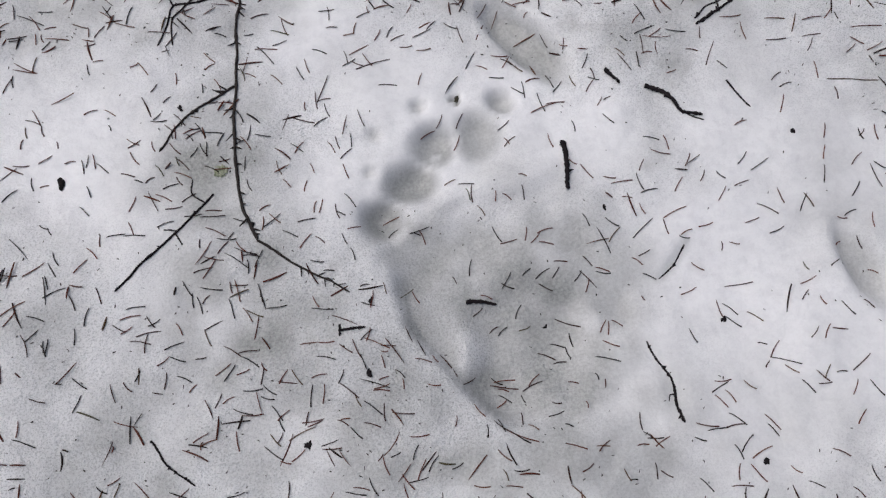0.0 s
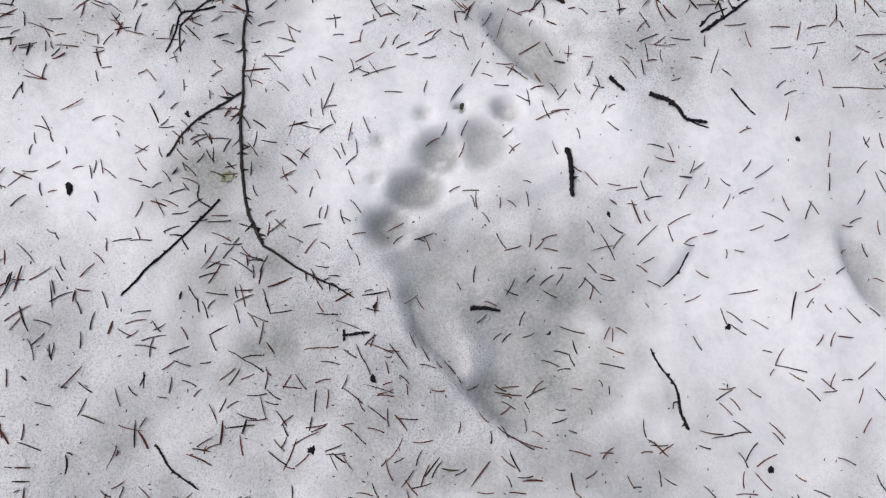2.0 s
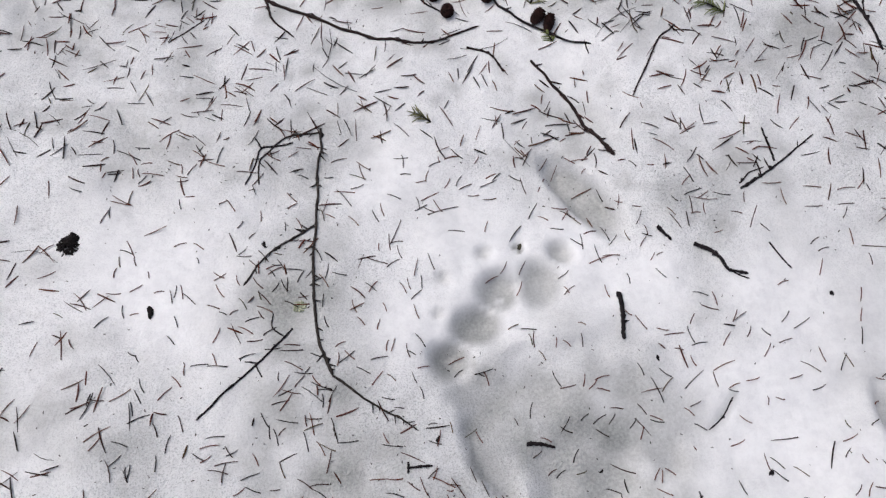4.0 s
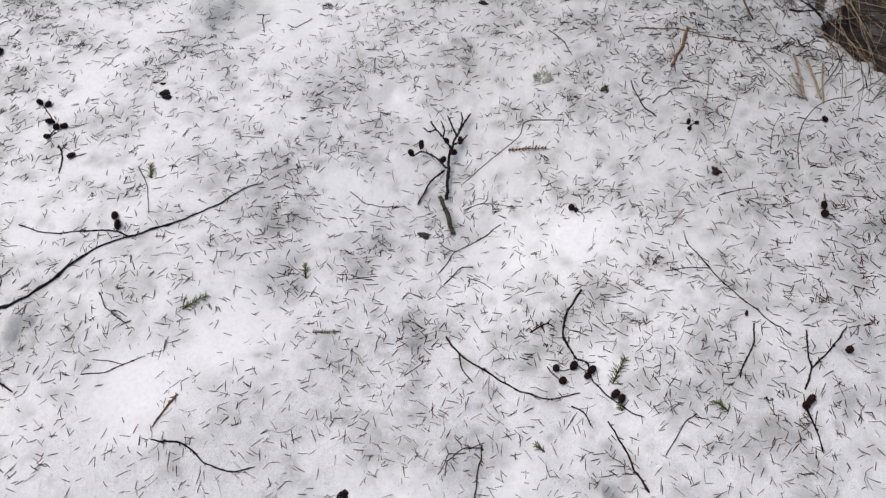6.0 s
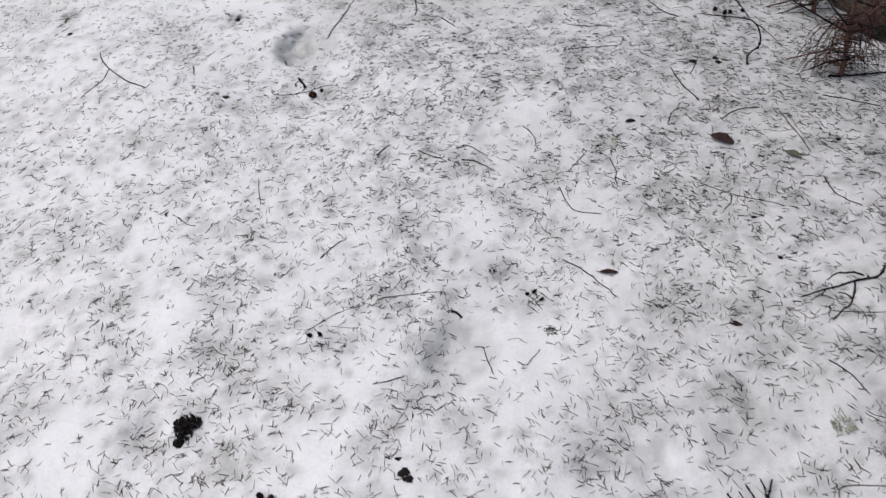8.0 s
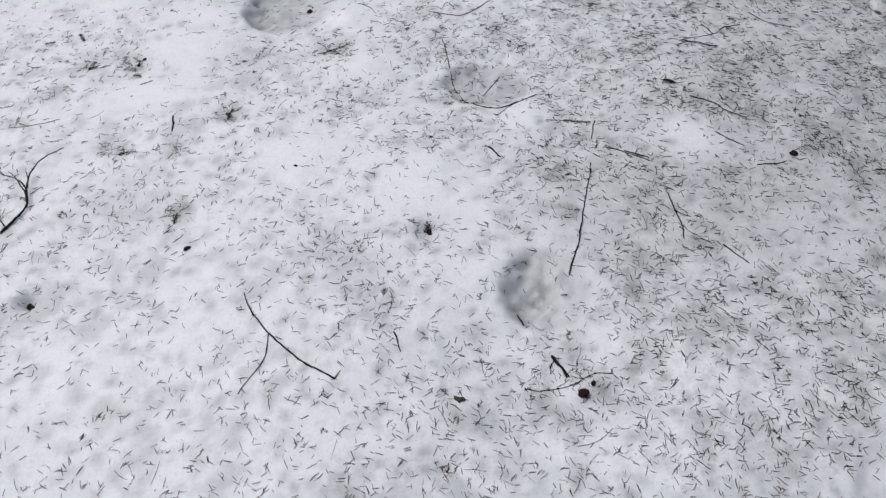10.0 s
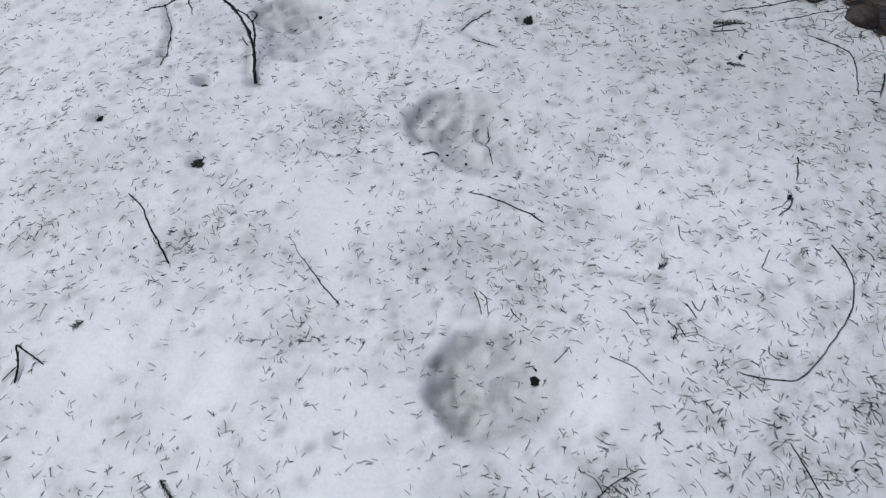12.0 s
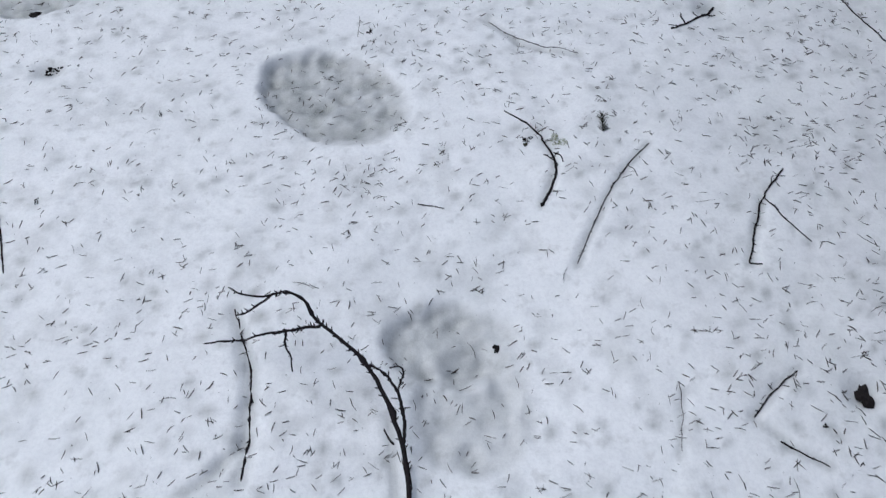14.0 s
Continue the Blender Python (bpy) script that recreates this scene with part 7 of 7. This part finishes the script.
twig([(-1.949, 3.459), (-1.944, 3.426), (-1.94, 3.396)], 1.7, 1.2, "short dark twig on snow")
sprig([(-2.066, 3.317), (-2.015, 3.322)], 8, "dark thin spruce tip lying on snow", dark)
bark_flake(-2.141, 2.846, 10, 20, "dark crumb sunk in a dimple")
twig([(-1.071, 2.79), (-1.065, 2.775), (-1.06, 2.757)], 1.4, 1.0, "short dark twig in the print")
twig([(-1.01, 2.679), (-0.998, 2.662), (-0.98, 2.63)], 2.4, 1.6, "thick dark twig stub on snow", branches=[([(-1.004, 2.67), (-1.012, 2.661), (-1.016, 2.65)], 1.2, 0.8)])
twig([(-0.755, 3.272), (-0.73, 3.26), (-0.698, 3.243)], 1.2, 0.8, "thin dark twig on snow", branches=[([(-0.73, 3.26), (-0.722, 3.273), (-0.71, 3.279)], 0.8, 0.6)])
twig([(-0.436, 3.205), (-0.395, 3.208), (-0.357, 3.218)], 1.2, 0.8, "thin dark twig on snow")
twig([(-0.496, 3.732), (-0.45, 3.72), (-0.405, 3.702)], 1.0, 0.7, "thin dark twig on snow")
twig([(0.144, 2.365), (0.17, 2.388), (0.199, 2.402), (0.25, 2.404)], 1.3, 0.8, "thin bowed dark twig on snow")
sprig([(-0.925, 5.03), (-0.84, 5.005)], 17, "dark spreading dead spruce sprig on snow", dark)
twig([(-0.93, 5.008), (-0.885, 5.012), (-0.845, 5.006)], 1.5, 0.9, "dark twig under a dead sprig", branches=[([(-0.9, 5.012), (-0.915, 4.985)], 1.0, 0.7), ([(-0.87, 5.01), (-0.862, 5.035)], 1.0, 0.7)])
twig([(-0.914, 4.852), (-0.908, 4.862), (-0.900, 4.871)], 2.6, 2.0, "stub of dark twig")
twig([(-0.578, 4.73), (-0.6, 4.69), (-0.628, 4.648)], 1.6, 1.1, "dark bent twig on snow", branches=[([(-0.615, 4.667), (-0.645, 4.672), (-0.662, 4.664)], 1.1, 0.8)])
cone_piece(-1.093, 5.348, 11, 10, "reddish brown broken cone in a melt groove")
bark_flake(-0.968, 5.25, 15, 20, "slate grey flake of bark on snow")
sprig([(-0.945, 5.222), (-0.905, 5.19)], 10, "green spruce tip lying on snow", green)
twig([(-0.986, 5.378), (-0.955, 5.405), (-0.923, 5.432), (-0.875, 5.466), (-0.837, 5.468), (-0.743, 5.469)], 1.1, 0.7, "thin bent grey twig on snow")
twig([(-1.939, 6.249), (-1.896, 6.196), (-1.838, 6.15), (-1.781, 6.118), (-1.737, 6.09)], 0.9, 0.6, "thin dark twig sunk in a melt groove", sink=0.6)
bud_cluster(-1.862, 5.725, 12, 15, "dark reddish bud scales on a twig")
bud_cluster(-1.91, 5.807, 13, 50, "dark crumbly bud cluster on snow")
pale_lichen(-1.843, 5.80, 20, 0, "grey-green lichen sunk in snow")
twig([(-1.88, 5.762), (-1.868, 5.752), (-1.85, 5.764)], 1.2, 0.8, "short dark bit of twig")
bud_cluster(-2.245, 6.243, 11, 80, "dark bud cluster on snow")
bud_cluster(-1.998, 6.004, 8, 35, "dark bud cluster on snow")
twig([(-2.166, 5.664), (-2.14, 5.655), (-2.112, 5.645)], 1.1, 0.7, "short dark twig on snow")
stone(-0.075, 4.265, 0.055, 0.8, "dark brown stone at the snow edge")
# shed spruce tips
sprig([(-0.601, 1.191), (-0.61, 1.225)], 9, "small green spruce tip lying on snow", green)
sprig([(-0.282, 1.002), (-0.289, 1.034)], 9, "small green spruce tip lying on snow", green)
sprig([(-0.473, 0.917), (-0.438, 0.946)], 11, "green spruce tip lying on snow", green)
sprig([(-0.251, 0.892), (-0.206, 0.898)], 6, "faded spruce sprig pressed in snow", faded)
sprig([(0.24, 0.823), (0.262, 0.867)], 11, "flat green spruce sprig", faded)
sprig([(0.41, 0.782), (0.39, 0.798)], 10, "green spruce tip lying on snow", green)
sprig([(0.252, 0.779), (0.246, 0.793)], 6, "small spruce tip under a twig", green)
sprig([(0.131, 0.71), (0.118, 0.72)], 8, "small faded spruce tip", faded)
sprig([(0.074, 1.32), (0.15, 1.318)], 7, "reddish dead spruce sprig", dead)
sprig([(-0.894, 3.408), (-0.827, 3.389)], 9, "dark spruce sprig lying on snow", dark)
sprig([(-0.951, 4.845), (-0.91, 4.819)], 10, "dark green spruce sprig", dark)
sprig([(-2.539, 4.244), (-2.558, 4.229)], 11, "small spruce tip with spread needles", faded)
bud_cluster(-3.045, 6.203, 30, 30, "dark clump of bud scales and needles in a dimple")
sprig([(-1.742, 5.812), (-1.734, 5.862)], 15, "tuft of dark needles", dark)
sprig([(-1.803, 3.452), (-1.792, 3.485)], 9, "small dark spruce tip", dark)
sprig([(-1.867, 3.068), (-1.865, 3.103)], 8, "faded spruce tip in a dimple", faded)
sprig([(-1.27, 3.02), (-1.258, 3.042)], 8, "dark spruce tip in a dimple", dark)
sprig([(0.27, 1.446), (0.269, 1.464)], 7, "small dark spruce tip", dark)
sprig([(-2.328, 3.872), (-2.299, 3.828)], 7, "dark thin spruce tip lying on snow", dark)
sprig([(-2.108, 3.653), (-2.083, 3.644)], 9, "small green spruce tip in a hollow", green)
sprig([(-2.25, 3.693), (-2.227, 3.699)], 9, "small dark spruce tip in a hollow", dark)
sprig([(-2.417, 3.816), (-2.391, 3.826)], 7, "small grey spruce tip lying on snow", dark)
sprig([(-1.326, 4.205), (-1.303, 4.219)], 9, "small dark spruce tip lying on snow", dark)
# small bits among the needles
twig([(-0.394, 1.845), (-0.377, 1.829), (-0.361, 1.802)], 0.5, 0.4, "three small alder cones on thin stalks", cones=[(-0.391, 1.845), (-0.375, 1.85), (-0.361, 1.829)], name="alder_twig")
twig([(0.006, 2.362), (0.024, 2.406), (0.05, 2.427)], 0.9, 0.6, "short crooked dark twig on snow")
twig([(-1.22, 2.09), (-1.193, 2.065), (-1.164, 2.055)], 0.8, 0.6, "short thin dark twig", branches=[([(-1.193, 2.065), (-1.186, 2.089)], 0.6, 0.5)])
twig([(-1.044, 4.315), (-1.025, 4.319), (-1.001, 4.333)], 0.8, 0.6, "thin bent twig with a cone", cones=[(-0.995, 4.339)], name="alder_twig")
twig([(-1.123, 4.166), (-1.109, 4.183), (-1.09, 4.208)], 0.9, 0.6, "short forked dark twig", branches=[([(-1.123, 4.166), (-1.115, 4.156), (-1.106, 4.149)], 0.6, 0.5)])
twig([(-1.284, 4.114), (-1.277, 4.089), (-1.255, 4.113)], 0.8, 0.6, "short forked dark twig", branches=[([(-1.277, 4.089), (-1.285, 4.101)], 0.6, 0.5)])
twig([(-1.587, 4.014), (-1.569, 4.029), (-1.551, 4.045)], 0.8, 0.6, "short thin dark twig")
twig([(-1.477, 4.013), (-1.453, 3.994), (-1.432, 3.974), (-1.415, 3.937)], 0.8, 0.6, "thin crooked twig on snow")
twig([(-2.077, 3.607), (-2.06, 3.614), (-2.041, 3.62)], 0.8, 0.6, "short thin straight twig")
twig([(-1.948, 3.443), (-1.943, 3.426), (-1.939, 3.408)], 0.9, 0.7, "short dark twig on snow")
twig([(-2.426, 3.704), (-2.411, 3.698), (-2.399, 3.698)], 0.7, 0.6, "short thin dark twig")
twig([(-2.113, 3.738), (-2.109, 3.724), (-2.108, 3.711)], 0.6, 0.5, "two tiny cones on a sunken stalk", cones=[(-2.095, 3.734), (-2.107, 3.709)], name="alder_twig")
twig([(-1.706, 4.211), (-1.697, 4.195), (-1.695, 4.179), (-1.696, 4.147)], 1, 0.6, "thin dark twig on snow", branches=[([(-1.697, 4.195), (-1.691, 4.189), (-1.684, 4.184)], 0.7, 0.5)])
twig([(-1.648, 4.157), (-1.645, 4.141), (-1.632, 4.123)], 1, 0.6, "short reddish dark twig", branches=[([(-1.645, 4.141), (-1.655, 4.128)], 0.7, 0.5)])
twig([(-1.248, 4.315), (-1.254, 4.287), (-1.249, 4.269)], 0.9, 0.6, "short dark twig on snow")
twig([(-1.329, 4.067), (-1.325, 4.046), (-1.323, 4.032)], 0.9, 0.6, "thin forked twig on snow", branches=[([(-1.323, 4.032), (-1.301, 4.034), (-1.286, 4.022)], 0.6, 0.5)])
twig([(-1.42, 4.114), (-1.414, 4.094), (-1.406, 4.074)], 0.8, 0.6, "short thin dark twig")
bud_cluster(-0.465, 1.907, 11, 40, "dark bud cluster on snow")
bud_cluster(0.009, 1.723, 8, 100, "dark bud cluster on snow")
bud_cluster(0.032, 2.388, 5, 10, "dark bud cluster on snow")
bud_cluster(-1.204, 2.329, 6, 70, "dark bud cluster on snow")
bud_cluster(-1.8, 3.467, 13, 60, "dark reddish tuft of bud scales and needles")
bud_cluster(-0.773, 4.007, 8, 30, "dark bud cluster on snow")
# leaves, bark flakes, lichen
leaf(0.121, 2.278, 30, -35, "curled dry brown leaf on snow")
leaf(-0.212, 1.884, 20, -10, "narrow curled brown leaf on snow")
leaf(-0.588, 3.529, 20, -20, "small strip of brown leaf")
leaf(0.267, 2.199, 20, -50, "small grey-green leaf on snow")
cone_piece(-0.957, 2.593, 10, 0, "broken brown cone half lying in snow")
cone_piece(-0.934, 2.615, 5, 40, "smaller piece of brown cone")
lichen(-1.052, 1.514, 30, 0, "black frilly lump of lichen")
pale_lichen(-0.153, 2.309, 30, 0, "pale green beard lichen flattened on snow")
pale_lichen(0.142, 1.493, 20, 0, "grey-green lichen sunk in snow")
bark_flake(-0.103, 0.564, 5, 104, "flake of black bark")
bark_flake(0.046, 0.354, 3.5, 59, "crumb of dark bark")
bark_flake(0.335, 0.291, 3, 80, "crumb of dark bark")
bark_flake(0.217, 0.405, 2, 49, "crumb of dark bark")
bark_flake(0.424, 0.511, 3, 80, "crumb of bark on snow")
bark_flake(0.1, 0.442, 2.5, 67, "crumb of dark bark")
bark_flake(0.092, 0.393, 3.5, 85, "crumb of dark bark")
bark_flake(0.337, 0.386, 3, 61, "crumb of dark bark")
bark_flake(0.275, 0.48, 2.5, 110, "crumb of bark on snow")
bark_flake(-0.016, 0.61, 3, 122, "crumb of bark on snow")
bark_flake(0.188, 0.587, 3.5, 46, "grey crumb in a claw mark")
crumbled(-0.166, 0.626, 11, "black scaly lump of bark lying on snow", lichen_black, "bark_lump", "bark", [(0, 0, 0.75), (0.25, 0.45, 0.5)], 9, 120)
bark_flake(-0.648, 1.444, 6, 27, "flake of bark on snow")
bark_flake(-0.636, 1.418, 11, 100, "dark flake of bark")
bark_flake(-0.628, 1.405, 9, 145, "dark flake of bark")
bud_cluster(0.143, 0.889, 9, 160, "dark bud cluster on snow")
bud_cluster(-0.693, 1.143, 7, 150, "dark bud cluster on snow")
bark_flake(-0.082, 1.123, 11, 158, "mossy clump of bark")
bark_flake(0.458, 1.248, 11, 157, "dark broken cone on snow")
bark_flake(0.015, 1.72, 9, 171, "dark broken cone on snow")
bud_cluster(-0.368, 1.838, 7, 141, "dark bud scales on snow")
bud_cluster(-0.336, 1.251, 10, 120, "dark bud cluster on snow")
bud_cluster(-1.462, 2.51, 8, 1, "dark bud cluster on snow")
bark_flake(-1.204, 2.576, 10, 170, "grey flake of bark")
bark_flake(0.141, 1.874, 7, 94, "dark cone lying on snow")
bark_flake(0.192, 2.64, 9, 25, "dark cone lying on snow")
bark_flake(0.199, 1.172, 8, 109, "dark cone lying on snow")
twig([(0.462, 2.524), (0.51, 2.522), (0.56, 2.522), (0.60, 2.527), (0.645, 2.534)], 2.4, 1.8, "dark branch lying at the foot of a bare shrub", name="fallen_branch")
twig([(-0.556, 1.794), (-0.544, 1.791), (-0.533, 1.777)], 2.2, 1.8, "short thick dark twig on snow")
twig([(-0.508, 1.703), (-0.491, 1.699), (-0.484, 1.662), (-0.472, 1.627)], 0.9, 0.7, "thin bent dark twig in a shallow print", branches=[([(-0.491, 1.699), (-0.476, 1.701)], 0.6, 0.5)])
twig([(-0.706, 1.605), (-0.674, 1.613), (-0.647, 1.624)], 0.7, 0.9, "thin dark twig on snow")
twig([(-0.377, 1.69), (-0.39, 1.671), (-0.408, 1.65), (-0.424, 1.656)], 0.7, 0.6, "small hooked dark twig on snow")
tuft(-0.349, 1.739, 16, "fuzzy dark tuft of fallen needles", dark, 40, 0.25, "needle_tuft")
twig([(-1.789, 4.637), (-1.761, 4.641), (-1.749, 4.634)], 1.8, 1.2, "short bent dark twig in a print")
twig([(-1.612, 4.732), (-1.616, 4.695), (-1.628, 4.659), (-1.624, 4.641), (-1.62, 4.589)], 0.9, 0.8, "thin crooked dark twig in a print")
bark_flake(-1.674, 4.873, 6, 10, "small black flake on snow")
bark_flake(-1.685, 4.605, 5, 70, "small black flake on snow")
bark_flake(-1.564, 4.733, 7, -40, "small black flake on snow")
bark_flake(-1.523, 5.101, 5, 0, "small black flake on snow")
bark_flake(-2.045, 5.323, 8, 80, "small black flake in a print")
bud_cluster(-1.843, 4.611, 6, 30, "dark bud cluster on snow")
twig([(-1.389, 5.083), (-1.372, 5.083), (-1.358, 5.080)], 0.7, 0.5, "short thin stem on snow", name="dry_straw", mat=straw_grey)
bark_flake(-0.054, 2.397, 5, 20, "small dark flake of bark on snow")
bark_flake(0.063, 2.178, 6, -30, "small dark flake of bark on snow")
bark_flake(-0.095, 2.101, 4, 40, "small dark flake of bark on snow")
bark_flake(0.263, 1.455, 6, 5, "split flake of bark on snow")
bark_flake(0.123, 1.999, 6, 0, "small dark flake of bark on snow")
twig([(-0.161, 2.238), (-0.155, 2.195), (-0.158, 2.168), (-0.156, 2.135)], 0.9, 0.8, "crooked dark twig with a bent tip", branches=[([(-0.158, 2.168), (-0.145, 2.158), (-0.130, 2.145)], 0.8, 0.6)])
twig([(-0.052, 2.171), (-0.03, 2.192), (-0.002, 2.201), (0.025, 2.202)], 0.6, 0.5, "thin bowed dark stem", name="dry_straw", mat=straw_grey)
twig([(0.002, 2.085), (-0.004, 2.054), (0.002, 2.034), (0.014, 2.029)], 0.6, 0.5, "small hooked dark stem", name="dry_straw", mat=straw_grey)
twig([(0.095, 2.077), (0.086, 2.053), (0.066, 2.032)], 1.0, 0.7, "short crooked dark twig on snow")
twig([(0.32, 1.477), (0.327, 1.445), (0.335, 1.423), (0.344, 1.403), (0.362, 1.382)], 0.8, 1.0, "crooked dark twig with a looped shoot", branches=[([(0.335, 1.423), (0.342, 1.43), (0.357, 1.425)], 0.7, 0.5)])
twig([(0.358, 1.416), (0.373, 1.435), (0.386, 1.44), (0.4, 1.451), (0.418, 1.453), (0.433, 1.455)], 0.8, 0.6, "thin crooked dark twig on snow")
twig([(0.354, 1.498), (0.343, 1.48), (0.344, 1.469), (0.355, 1.466)], 0.9, 0.7, "small curled dark twig on snow")
twig([(0.422, 1.496), (0.435, 1.477), (0.475, 1.462)], 0.7, 0.5, "thin bowed dark stem", name="dry_straw", mat=straw_grey)
twig([(0.467, 1.429), (0.496, 1.428), (0.517, 1.419)], 0.6, 0.5, "thin straight dark stem", name="dry_straw", mat=straw_grey)
bark_flake(-0.087, 2.381, 11, 12, "flake of bark on snow")
bud_cluster(-0.362, 1.26, 9, 62, "dark bud cluster on snow")
bark_flake(0.264, 1.455, 8, 9, "grey flake lying on snow")
bark_flake(0.645, 2.063, 10, 143, "dark flake of bark")
bark_flake(0.39, 2.248, 8, 20, "dark flake lying on snow")
bark_flake(0.13, 2.634, 10, 166, "dark flake of bark")
bark_flake(0.195, 2.617, 9, 157, "dark flake of bark")
bark_flake(-1.257, 3.019, 10, 103, "dark flake of bark")
bark_flake(-1.818, 2.986, 9, 34, "dark flake lying on snow")
bark_flake(-1.631, 3.983, 12, 178, "black flake of bark")
bark_flake(-1.624, 4.009, 5, 129, "black crumb of bark")
bark_flake(-2.616, 4.878, 12, 36, "black flake in a melt dimple")
bark_flake(-2.365, 5.01, 13, 55, "grey flake in a melt dimple")
bark_flake(-1.842, 4.608, 4, 96, "black crumb lying on snow")
bark_flake(-2.127, 4.642, 3, 100, "black crumb lying on snow")
bark_flake(-1.431, 5.15, 22, 56, "black flake of bark in a melt dimple")
bark_flake(-2.049, 5.329, 6, 35, "black crumb at the print edge")
bark_flake(-3.135, 6.434, 16, 155, "black flake of bark in a print")
bark_flake(-1.448, 4.786, 6, 110, "crumb of bark on snow")
bark_flake(-2.134, 2.839, 8, 65, "dark crumb in a dimple")
bark_flake(-1.595, 3.254, 6, 171, "dark crumb lying on snow")
bark_flake(-0.954, 5.208, 12, 24, "dark flake of bark")
bark_flake(-1.119, 3.737, 5, 5, "crumb of bark on snow")
bark_flake(-1.728, 4.639, 5, 154, "crumb of bark on snow")
bark_flake(-0.581, 3.53, 8, 64, "strip of dark bark")
bark_flake(-1.918, 5.797, 7, 75, "grey crumb beside a twig")
bark_flake(-0.332, 3.242, 12, 134, "dark flake of bark")
bark_flake(-1.302, 4.651, 5, 47, "crumb of bark on snow")
bark_flake(-1.522, 5.104, 4, 70, "black crumb lying on snow")
bark_flake(-2.245, 6.245, 5, 79, "dark crumb lying on snow")
crumbled(-2.347, 4.686, 27, "frilly grey-brown lump of lichen in a dimple", lump_mat, "lichen_clump", "lichen", [(0.0, 0.0, 0.7), (-0.45, -0.1, 0.45), (0.35, -0.25, 0.45), (0.1, 0.3, 0.4), (0.62, 0.75, 0.25)], 12, 40)
